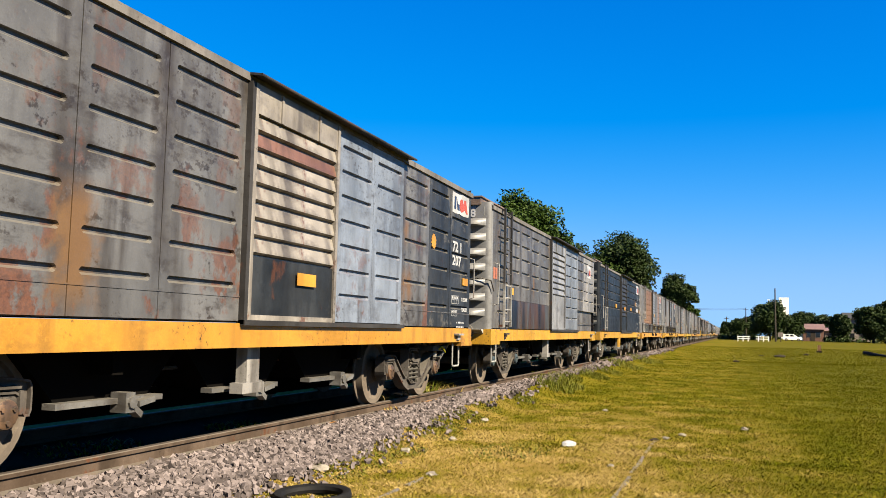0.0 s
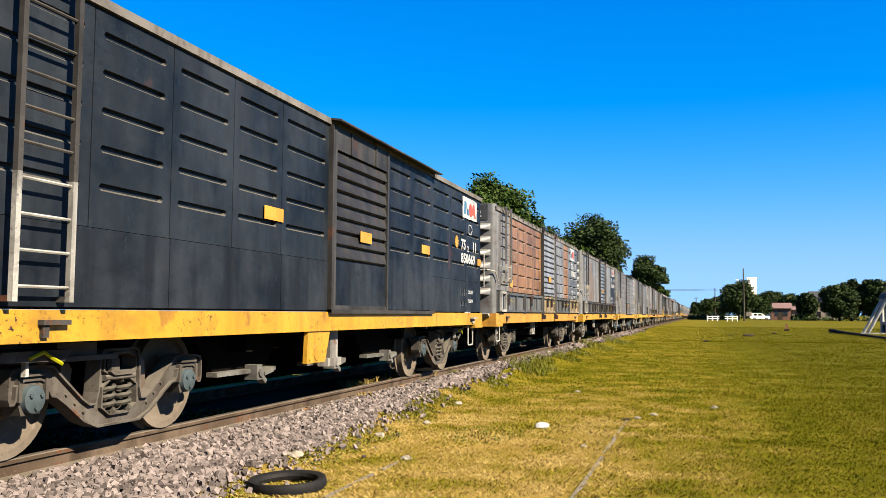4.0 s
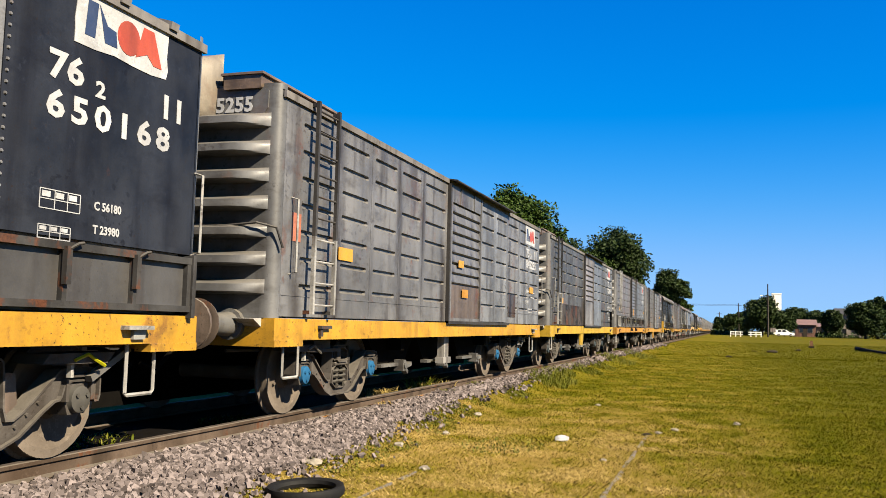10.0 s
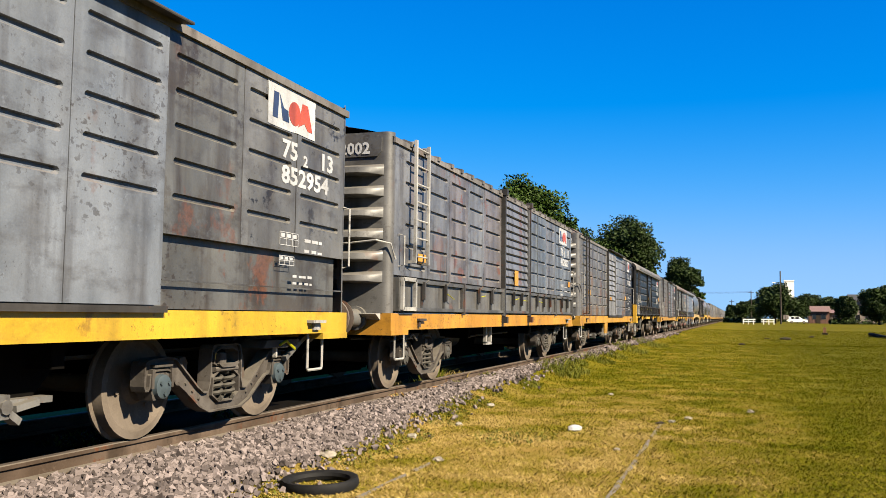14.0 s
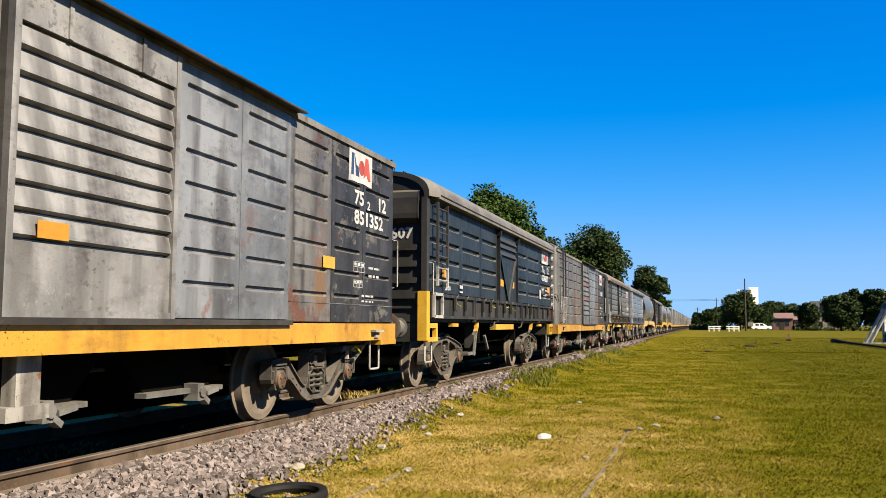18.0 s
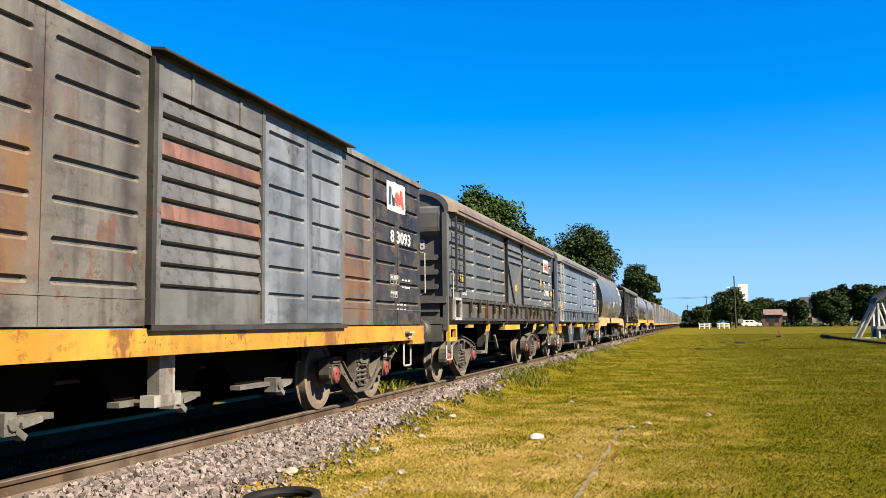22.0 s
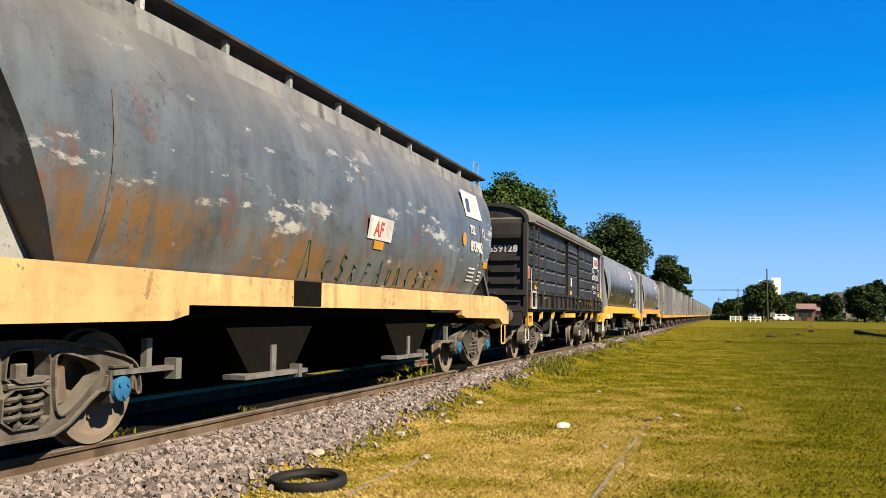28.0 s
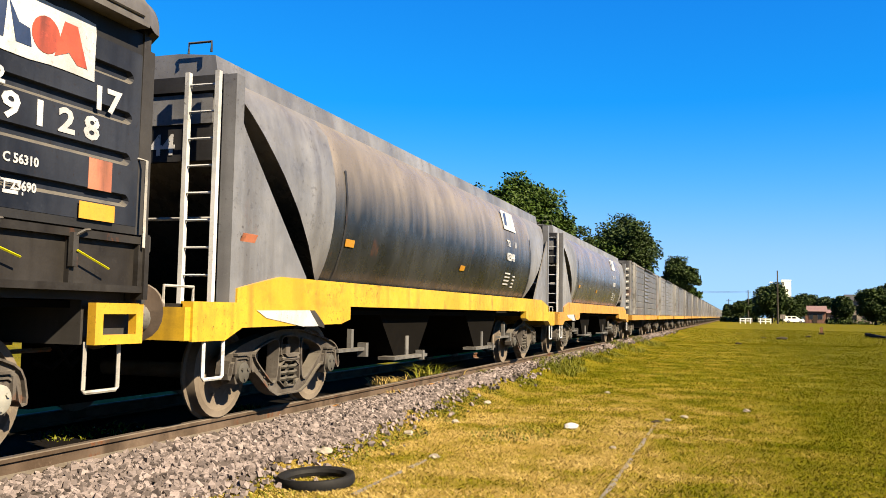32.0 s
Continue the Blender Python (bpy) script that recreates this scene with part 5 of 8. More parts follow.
    part("roof_walkway", Shape().box(-0.3, 0.3, 0.05, L - 0.1, 3.70, 3.74).prism([(-0.5, 3.66), (0.5, 3.66), (0.3, 3.74), (-0.3, 3.74)], "y", 0.04, 0.3), M_DARKSTEEL, w)
    for y in (0.08, 0.9):
        part("hoop", Shape().tube([(0.72, y, 3.6), (0.72, y, 3.78), (0.72, y + 0.34, 3.78), (0.72, y + 0.34, 3.6)], 0.012, 6), M_WHITE if sp.get("light_ladder") else M_DARKSTEEL, w)
    lm = M_WHITE if sp.get("light_ladder") else M_DARKSTEEL
    ladder(w, 0.28, 0.86, 1.72, 3.12, lm, M_WHITE if sp.get("light_ladder") or sp.get("half_ladder") else lm, 2.05 if sp.get("half_ladder") else 1.8, rungs=7)
    grab(w, 0.1, 1.55, 2.1)
    grab(w, L - 0.1, 1.5, 2.2)
    dropsides(w, Y, sp, k, sp.get("spans", ((0.05, 2.95, 4), (2.97, 4.92, 3), (4.94, 7.60, 4), (7.62, 9.9, 4), (9.92, 12.2, 3))), HW, 1.18, 1.60)
    part("corner_post", Shape().box(HW - 0.08, HW + 0.012, -0.045, 0.045, 1.0, 3.17, 0.012), endm, w)
    # yellow brackets and floor edge
    for y in (0.0, L - 0.52):
        b = Shape().box(HW - 0.04, HW + 0.03, y, y + 0.52, 1.02, 1.10).box(HW - 0.04, HW + 0.03, y, y + 0.52, 0.80, 0.87).box(HW - 0.04, HW + 0.03, y, y + 0.08, 0.87, 1.02).box(HW - 0.04, HW + 0.03, y + 0.44, y + 0.52, 0.87, 1.02)
        part("corner_bracket", b, yel, w, "yellow pierced corner bracket")
        part("headstock", Shape().box(-HW + 0.05, HW - 0.1, y if y > 0 else -0.05, (y if y > 0 else -0.05) + 0.14 + (0.38 if y > 0 else 0), 0.80, 1.12), endm, w)
    if sp.get("yellow_post"):
        part("end_plate", Shape().box(HW - 0.12, HW + 0.035, -0.11, 0.06, 0.82, 1.62), yel, w, "yellow painted corner plate")
    part("jacking_bar", Shape().box(HW - 0.16, HW - 0.02, Y(5.1), Y(6.95), 0.97, 1.09), yel, w, "yellow bar under the floor edge")
    for y in (3.35, L - 3.0, 1.8, L - 1.7):
        if abs(y - L / 2) > 4 and not sp.get("board"):
            part("hook_bar", Shape().box(HW - 0.10, HW - 0.02, y - 0.2, y + 0.2, 1.04, 1.10), yel, w)
        else:
            hk = part("hinge_hook", Shape().prism([(y + 0.08, 1.12), (y + 0.17, 1.12), (y + 0.155, 1.04), (y + 0.09, 0.965), (y + 0.02, 0.93), (y + 0.0, 0.955), (y + 0.05, 1.0)], "x", HW - 0.09, HW - 0.02), yel, w, "curved yellow flap hook")
            part("hook_tail", Shape().prism([(y + 0.02, 0.929), (y + 0.0, 0.954), (y - 0.11, 0.91), (y - 0.15, 0.88)], "x", HW - 0.085, HW - 0.03), M_DARKSTEEL, hk)
    for y in (4.6, 7.6):
        part("hinge_hook", Shape().tube([(HW - 0.05, Y(y), 1.0), (HW + 0.0, Y(y) + 0.12, 1.02), (HW + 0.02, Y(y) + 0.2, 1.14)], 0.018, 6), M_DARKSTEEL, w)
    stirrup(w, 0.12, 0.36, z0=0.46, z1=0.82)
    stirrup(w, L - 0.5, 0.36, z0=0.46, z1=0.82)
    underframe(w, L, 0.66, 1.06)
    buffer_gear(w, L, M_BUFGREY, 1.03)
    if sp.get("hopper"):
        hm = paint("hopper_paint", tuple(0.38 * c for c in col), rust=0.0, dirt=0.2, streak=0.4, seed=k + 8.0)
        for y in (4.35, 7.75):
            h = part("hopper_chute", Shape().prism([(Y(y) - 1.05, 1.06), (Y(y) + 0.95, 1.06), (Y(y) + 0.3, 0.42), (Y(y) - 0.55, 0.40)], "x", 0.45, 1.30), hm, w, "slate blue discharge hopper")
            part("slide_bar", Shape().box(0.6, 1.36, Y(y) - 0.95, Y(y) + 0.42, 0.385, 0.42), M_CHUTE, h)
            part("chute_sign", Shape().prism([(Y(y) - 0.18, 0.74), (Y(y) + 0.08, 0.74), (Y(y) + 0.14, 0.95), (Y(y) - 0.12, 0.95)], "x", 1.30, 1.305), M_LET, h, "white company sign")
            part("sign_mark", Shape().bar((Y(y) - 0.08, 0.78), (Y(y) + 0.0, 0.91), 0.03, 1.305, 1.308).bar((Y(y) - 0.06, 0.85), (Y(y) + 0.06, 0.80), 0.025, 1.3055, 1.3085), M_DARKSTEEL, h)
    else:
        part("brake_lever", Shape().bar((Y(4.2), 1.0), (Y(3.95), 0.45), 0.07, 1.2, 1.24), M_CHUTE, w, "pale brake lever under the floor")
        part("brake_lever", Shape().bar((Y(5.35), 0.55), (Y(5.05), 0.85), 0.06, 1.15, 1.2), M_CHUTE, w)
        part("lever_guard", Shape().box(1.0, 1.2, Y(3.6), Y(4.2), 0.46, 0.52), M_CHUTE, w)
        part("hanger", Shape().box(1.0, 1.19, Y(4.05), Y(4.3), 0.6, 1.06), M_DARKSTEEL, w)
    bogie(w, 2.02, sp["caps"], True, keyed)
    bogie(w, L - 2.02, sp["caps"], True, keyed)
    for (y, z, ww, hh) in sp.get("marks", ()):
        plate("marker_plate", w, M_MARK, Y(y), z, ww, hh, HW + 0.022, "yellow marker plate")
    for (y, z, ww, hh) in sp.get("redmarks", ()):
        plate("marker_plate", w, M_MARKRED, Y(y), z, ww, hh, HW, "faded red marker plate")
    for (y, z, ww, hh) in sp.get("whites", ()):
        plate("paper_patch", w, M_LOGOWHITE, Y(y), z, ww, hh, HW + 0.022, "white paint patch")
    if sp.get("board"):
        part("number_board", groove_panel(HW + 0.003, Y(10.45), Y(12.15), 1.68, 3.0, rows, 0.09, h=0.095, depth=0.046), M_NAVY, w, "dark navy panel behind the lettering")
    if sp.get("sun"):
        sun_mark(w, Y(sp["sun"][0]), sp["sun"][1])
    lo = sp.get("logo", (10.75, 2.62, 0.95, 0.42))
    logo(w, Y(lo[0]), lo[1], lo[2], lo[3], x=HW + 0.004, worn=int(k * 10))
    lettering(w, sp["num"], Y(sp.get("ny", 10.66)), sp.get("nz", 2.08), sp.get("ns", 0.29), x=HW + 0.004, top=sp["code"], gap=sp.get("gap", 1.0), load=sp.get("load", ()), low=0.30)
    text_part(sp.get("word", ""), 0.11, on_side(Y(1.05), 1.68), M_LET, w) if sp.get("word") else None
    return w


# ---- hopper wagons ----
def hopper(sp, keyed=True):
    """Bulge-sided covered hopper with sloping ends and deep painted sills."""
    L = sp["r"] - sp["f"]
    w = wagon_root("hopper_wagon", sp["label"], sp["f"])
    k = sp["seed"]
    tank = paint("tank_paint", sp["col"], rust=sp.get("rust", 0.15), dirt=0.15 if sp.get("gloss") else 0.35, streak=0.3, seed=k, fade=0.25, rough=0.26 if sp.get("gloss") else 0.36, spec=0.5 if sp.get("gloss") else 0.3, under=sp.get("under"), lie=0.38, stains=sp.get("stains", ()), dusty=(sp.get("dust"), sp.get("dz", 2.52)))
    dust = paint("dust_paint", sp.get("dust", (0.36, 0.30, 0.24)), rust=0.1, dirt=0.3, streak=0.6, seed=k + 1.0, rough=0.6)
    light = paint("light_paint", sp["light"], rust=0.04, dirt=0.1, streak=0.3, seed=k + 2.0)
    endm = paint("end_paint", sp.get("end", (0.03, 0.03, 0.032)), rust=0.05, dirt=0.3, seed=k + 3.0)
    sill = paint("sill_paint", sp["sill"], rust=0.1, dirt=0.25, streak=0.3, seed=k + 4.0, fade=0.15, chip=0.8)
    ext = sp.get("ext", (0.0, 0.0))
    zt, zb, y0, y1 = (3.42 if sp.get("walk") else 3.28), 1.40, sp.get("start", 0.22), sp.get("slope", 2.1)
    full = [(1.22, 1.36), (1.31, 1.55), (1.39, 1.8), (1.44, 2.1), (1.445, 2.4), (1.41, 2.72), (1.33, 3.02), (1.25, 3.2), (1.13, zt)]

    def sect(zlow):
        zs = np.linspace(max(zlow, full[0][1]), zt, 14)
        xs = np.interp(zs, [p[1] for p in full], [p[0] for p in full])
        return list(zip(xs, zs))
    split = zt

    def skin(y_list, zfun, sign, z_from, z_to):
        rows = []
        for y in y_list:
            lo, hi = max(zfun(y), z_from), z_to
            lo = min(lo, hi - 0.001)
            zs = np.linspace(lo, hi, 10)
            rows.append([(sign * float(np.interp(z, [p[1] for p in full], [p[0] for p in full])), y, float(z)) for z in zs])
        return rows

    def low(y):
        d = min(y, L - y)
        t = max(0.0, (y1 - d) / (y1 - y0))
        return 1.36 + (zt - 0.15 - 1.36) * min(1.0, t ** 1.12)
    ys = [y0 + (y1 - y0) * k / 11 for k in range(12)]
    ye = [L - y for y in reversed(ys)]
    ym = list(np.linspace(y1, L - y1, 10))
    tk = Shape()
    for sg in (1, -1):
        tk.grid(skin(ym, low, sg, 1.36, split))
    flanks = [Shape().grid(skin(yy, low, sg, 1.36, split)) for yy in (ys, ye) for sg in (1, -1)]
    ys = ys + ym + ye
    tk.grid([[(x, y, low(y)) for x in (-float(np.interp(low(y), [p[1] for p in full], [p[0] for p in full])), 0.0, float(np.interp(low(y), [p[1] for p in full], [p[0] for p in full])))] for y in ys])
    t = part("tank", tk, tank, w, smooth=True)
    for fl in flanks:
        part("tank_end", fl, light if not sp.get("walk") else tank, t, smooth=True)
    part("roof", Shape().prism([(-1.14, zt - 0.03), (1.14, zt - 0.03), (1.10, zt + 0.19), (0.7, zt + 0.23), (-0.7, zt + 0.23), (-1.10, zt + 0.19)], "y", 0.12 if not sp.get("walk") else y0, L - (0.12 if not sp.get("walk") else y0)), light if not sp.get("walk") else dust, w)
    for y in np.linspace(1.2, L - 1.2, 8):
        part("roof_seam", Shape().box(-1.0, 1.10, y - 0.03, y + 0.03, zt + 0.02, zt + 0.185), light, w)
    for y in np.linspace(2.0, L - 2.0, 4):
        part("hatch", Shape().lathe([(0, 0.36), (0.10, 0.36), (0.14, 0.30), (0.15, 0.05)], (0, float(y), zt + 0.2), "z", 18), dust, w, smooth=True)
    for yb in (y1 + 0.28, L - y1 - 0.1):
        part("weld_band", Shape().grid([[(x + 0.006, y, z) for x, z in full[:6]] for y in (yb, yb + 0.05)]), endm, w)
    # end frames: corner posts, gusset plates, slope stiffeners, end sheet
    for e in (0, 1):
        def P(y):
            return y if e == 0 else L - y
        for sg in (1, -1):
            part("corner_post", Shape().box(min(sg * 1.28, sg * 1.42), max(sg * 1.28, sg * 1.42), min(P(0.0), P(0.14)), max(P(0.0), P(0.14)), 1.08, 3.24), light, w) if not sp.get("walk") else None
            if sp.get("walk"):
                part("corner_post", Shape().bar((P(0.20), 1.08), (P(0.85), 3.42), 0.10, min(sg * 0.92, sg * 1.02), max(sg * 0.92, sg * 1.02)), endm if e else light, w)
                part("end_strut", Shape().bar((P(0.25), 1.12), (P(1.35), 2.35), 0.10, min(sg * 1.08, sg * 1.16), max(sg * 1.08, sg * 1.16)), endm if e else light, w)
                if e == 0:
                    part("gusset_plate", Shape().prism([(P(0.3), 1.10), (P(2.05), 1.10), (P(2.05), 1.5), (P(1.75), 2.0), (P(0.48), 2.0)], "x", min(sg * 1.0, sg * 1.04), max(sg * 1.0, sg * 1.04)), light, w, "pale grey lower end plate")
                part("end_bar", Shape().box(min(0, sg * 1.1), max(0, sg * 1.1), min(P(0.5), P(0.56)), max(P(0.5), P(0.56)), 2.02, 2.12), light, w)
                continue
            part("gusset_plate", Shape().prism([(P(0.14), 1.12), (P(y1 - 0.50), 1.12), (P(y1 - 0.58), 1.42), (P(0.22), sp.get("gtop", 2.75)), (P(0.14), sp.get("gtop", 2.75) + 0.1)], "x", min(sg * 1.37, sg * 1.40), max(sg * 1.37, sg * 1.40)), light, w, "pale grey triangular end plate")
        if sp.get("walk"):
            part("platform", Shape().box(-1.35, 1.35, min(P(-ext[e]), P(0.9)), max(P(-ext[e]), P(0.9)), 1.07, 1.11), M_DARKSTEEL, w)
            part("headstock", Shape().box(-HW + 0.05, HW - 0.02, min(P(-0.08 - ext[e]), P(0.1 - ext[e])), max(P(-0.08 - ext[e]), P(0.1 - ext[e])), 0.85, 1.10), sill, w)
            continue
        part("end_sheet", Shape().box(-1.28, 1.28, min(P(0.05), P(0.10)), max(P(0.05), P(0.10)), 2.45, 3.26).box(-1.28, 1.28, min(P(0.0), P(0.08)), max(P(0.0), P(0.08)), 3.1, 3.18), endm, w)
        part("end_panel", Shape().box(-1.0, 1.15, min(P(0.03), P(0.05)), max(P(0.03), P(0.05)), 2.80, 3.08), light, w)
        part("platform", Shape().box(-1.35, 1.35, min(P(-ext[e]), P(0.9)), max(P(-ext[e]), P(0.9)), 1.07, 1.11), M_DARKSTEEL, w)
        part("end_rail", Shape().tube([(-1.2, P(0.02), 1.9), (1.2, P(0.02), 1.9)], 0.018, 6).tube([(0.2, P(0.02), 1.1), (0.2, P(0.02), 1.9)], 0.016, 6).tube([(-0.6, P(0.02), 1.1), (-0.6, P(0.02), 1.9)], 0.016, 6), M_WHITE if not sp.get("walk") else endm, w)
        part("headstock", Shape().box(-HW + 0.05, HW - 0.02, min(P(-0.08 - ext[e]), P(0.1 - ext[e])), max(P(-0.08 - ext[e]), P(0.1 - ext[e])), 0.80, 1.08), sill, w)
    if sp.get("walk"):
        for k2 in range(11):
            part("walkway_post", Shape().box(0.96, 1.02, 0.5 + k2 * (L - 1.3) / 10 - 0.03, 0.5 + k2 * (L - 1.3) / 10 + 0.03, zt + 0.15, zt + 0.40), light, w)
        part("roof_walkway", Shape().box(0.62, 1.08, 0.3, L - 0.55, zt + 0.38, zt + 0.42), M_DARKSTEEL, w)
        part("hoop", Shape().tube([(0.8, L - 0.5, zt + 0.5), (0.8, L - 0.5, zt + 0.8), (0.8, L - 0.15, zt + 0.8), (0.8, L - 0.15, zt + 0.3)], 0.014, 6), light, w)
    else:
        for y in (0.05, 0.5):
            part("hoop", Shape().tube([(0.9 - y, y, zt + 0.2), (0.9 - y, y, zt + 0.30), (1.15 - y, y, zt + 0.30), (1.15 - y, y, zt + 0.2)], 0.012, 6), M_DARKSTEEL, w)
        lad = new("ladder")
        lad.parent = w
        for x in (0.98, 1.30):
            part("rail", Shape().box(x - 0.022, x + 0.022, -0.14, -0.09, 0.98, 3.24), M_LOGOWHITE, lad)
        for j in range(9):
            part("rung", Shape().tube([(0.98, -0.115, 1.12 + j * 0.25), (1.30, -0.115, 1.12 + j * 0.25)], 0.012, 6), M_LOGOWHITE, lad)
    if not sp.get("walk"):
        text_part(sp["num"], 0.27, on_end(-0.10, 2.52, 0.045), M_LET, w, "end_number", gap=1.04)
    # deep sills
    for sg in (1, -1):
        part("side_sill", Shape().prism([(0.10, 1.08), (0.55, 1.12), (L - 0.55, 1.12), (L - 0.10, 1.08), (L - 0.10, 1.26), (L - 0.9, 1.40), (0.9, 1.40), (0.10, 1.26)], "x", min(sg * 1.30, sg * 1.44), max(sg * 1.30, sg * 1.44)), sill, w, "deep yellow side sill with worn edges")
        for e in (0, 1):
            def P(y):
                return y if e == 0 else L - y
            lo = 0.79 if not sp.get("walk") else 0.86
            b = 2.56 if not sp.get("walk") else 3.4
            part("end_sill", Shape().prism([(P(-ext[e]), lo), (P(0.50 - ext[e]), lo), (P(0.78 - ext[e]), lo + 0.11), (P(b - 0.25), lo + 0.13), (P(b), lo + 0.18), (P(b), 1.13), (P(-ext[e]), 1.13)], "x", min(sg * 1.33, sg * 1.455), max(sg * 1.33, sg * 1.455)), sill, w)
        if sp.get("flash"):
            part("sill_stripe", Shape().prism([(0.42, 1.06), (1.5, 1.07), (1.72, 0.90), (1.35, 0.90), (0.6, 0.99)], "x", min(sg * 1.456, sg * 1.462), max(sg * 1.456, sg * 1.462)), M_LOGOWHITE, w, "white arrow stripe")
            part("sill_stripe", Shape().prism([(1.5, 1.07), (1.62, 1.07), (1.86, 0.92), (1.86, 0.88), (1.72, 0.90)], "x", min(sg * 1.456, sg * 1.462), max(sg * 1.456, sg * 1.462)), M_DARKSTEEL, w)
    part("frame", Shape().box(-1.3, 1.3, 0.1, L - 0.1, 1.02, 1.08), M_BLACK, w)
    # off-centre black plate, added to keep the space under the hopper dark
    part("centre_sill", Shape().box(-0.62, -0.5, -0.3, L + 0.3, 0.10, 1.02), M_BLACK, w)
    for y in (L * 0.36, L * 0.64):
        h = part("discharge_chute", Shape().prism([(y - 1.3, 1.3), (y + 1.3, 1.3), (y + 0.45, 0.42), (y - 0.45, 0.42)], "x", -1.15, 1.18), M_BLACK, w)
        part("slide_bar", Shape().box(1.05, 1.30, y - 0.75, y + 0.6, 0.40, 0.445).box(1.1, 1.2, y - 0.05, y + 0.05, 0.44, 0.72).box(1.2, 1.32, y + 0.35, y + 0.42, 0.36, 0.5), M_CHUTE, h)
    for y in (3.3, L - 3.3):
        part("brake_lever", Shape().box(1.1, 1.2, y - 0.5, y + 0.3, 0.56, 0.60).box(1.1, 1.16, y - 0.05, y + 0.02, 0.56, 0.84).box(1.1, 1.22, y + 0.28, y + 0.36, 0.48, 0.66), M_CHUTE, w)
    stirrup(w, 0.22 - ext[0], 0.30, 1.42, 0.46, 0.95, M_LOGOWHITE, 0.018)
    stirrup(w, L - 0.5 + ext[1], 0.30, 1.42, 0.46, 0.95, sill if sp.get("walk") else M_LOGOWHITE, 0.018)
    part("grab_handle", Shape().tube([(1.2, -0.06 - ext[0], 1.08), (1.2, -0.06 - ext[0], 1.26), (1.2, 0.36 - ext[0], 1.26), (1.2, 0.36 - ext[0], 1.1)], 0.014, 6), M_WHITE, w)
    part("grab_handle", Shape().tube([(1.2, L - 0.4, 1.1), (1.2, L - 0.4, 1.24), (1.2, L - 0.05, 1.24), (1.2, L - 0.05, 1.1)], 0.014, 6), M_WHITE, w)
    buffer_gear(w, L, M_BUFGREY, 0.98, ext)
    bogie(w, 1.65 if ext[1] else 1.95, sp["caps"], True, keyed)
    bogie(w, L - (1.5 if ext[1] else 1.65), sp["caps"], True, keyed)

    # markings painted on the curved side
    def lean(z):
        i = next(j for j in range(len(full) - 1) if full[j + 1][1] >= z)
        (xa, za), (xb, zc) = full[i], full[i + 1]
        a = math.atan2(xb - xa, zc - za)
        x = xa + (xb - xa) * (z - za) / (zc - za)
        return x, a

    def curved(y, z):
        x, a = lean(z)
        up_v = Vector((math.sin(a), 0, math.cos(a)))
        nn = Vector((math.cos(a), 0, -math.sin(a)))
        return Matrix(((0, up_v.x, nn.x, x + 0.012 * nn.x), (1, 0, 0, y), (0, up_v.z, nn.z, z + 0.012 * nn.z), (0, 0, 0, 1)))

    def patch(name, y, z, ww, hh, mat, label=""):
        return part(name, Shape().box(0, ww, 0, hh, 0, 0.004), mat, w, label, at=curved(y, z))
    for y, z, ww, hh, mat, lab in sp.get("patches", ()):
        patch("marker_plate", y, z, ww, hh, mat, lab)
    lx = sp["lx"]
    if sp.get("walk"):
        part("sill_patch", Shape().box(1.44, 1.446, 5.3, 5.95, 1.13, 1.40), M_BLACK, w, "black painted patch on the sill")
        sign = patch("sign", 7.25, 2.02, 0.82, 0.30, M_LOGOWHITE, "white sign with red letters")
        text_part("AF", 0.27, curved(7.44, 2.07) @ pose(0, 0, 0.004), M_LOGORED, w)
        glyphs = ("M0,1 0,0 M.1,1 .6,0", "M0,0 .3,1 .6,0 M.15,.4 .45,.4", "M0,0 0,1 .5,.8 .1,.5 .6,0", "M.6,.9 .1,.8 0,.3 .3,0 .6,.2", "M0,1 .1,.1 .5,0 .6,1", "M0,0 .1,1 .6,.9 M.05,.5 .4,.5", "M0,.1 .4,0 .5,.4 .1,.6 .2,1 .6,.9")
        for n, y in enumerate((5.7, 6.25, 6.65, 7.05, 7.45, 7.85, 8.25, 8.6, 9.0, 9.4, 9.8, 10.15)):
            hgt = 0.40 if n < 1 else 0.20 + 0.05 * (n % 3)
            for stroke in glyphs[(n * 3) % 7].split("M")[1:]:
                pts = [tuple(float(q) for q in pr.split(",")) for pr in stroke.split()]
                part("scrawl", Shape().tube([(lean(1.46 + hgt * b2)[0] + 0.004, y + 0.5 * a2 * hgt * 1.6, 1.46 + hgt * b2) for a2, b2 in pts], 0.013, 4), M_SCRAWL, w, "dark green painted scrawl")
    big = sp.get("walk")
    lw = 1.05 if big else 0.95
    lg = patch("logo_panel", lx - (0.02 if big else 0), 2.80 if big else 2.75, lw, 0.50 if big else 0.40, M_LOGOWHITE, "white company panel with dark blue shape")
    part("logo_shape", Shape().prism([(0.10 * lw, 0.09), (0.30 * lw, 0.09), (0.40 * lw, 0.36), (0.18 * lw, 0.36)], "z", 0.004, 0.007), M_LOGOBLUE, lg)
    ls = 0.26 if big else 0.21
    c1, c2 = sp["code"].split(" ")
    text_part(c1, ls * 0.85, curved(lx + 0.12, 2.50 if big else 2.42), M_LET, w)
    text_part(c2, ls * 0.85, curved(lx + 0.12 + 3.0 * ls, 2.50 if big else 2.42), M_LET, w)
    text_part(sp["num"], ls, curved(lx + 0.12, 2.19 if big else 2.14), M_LET, w)
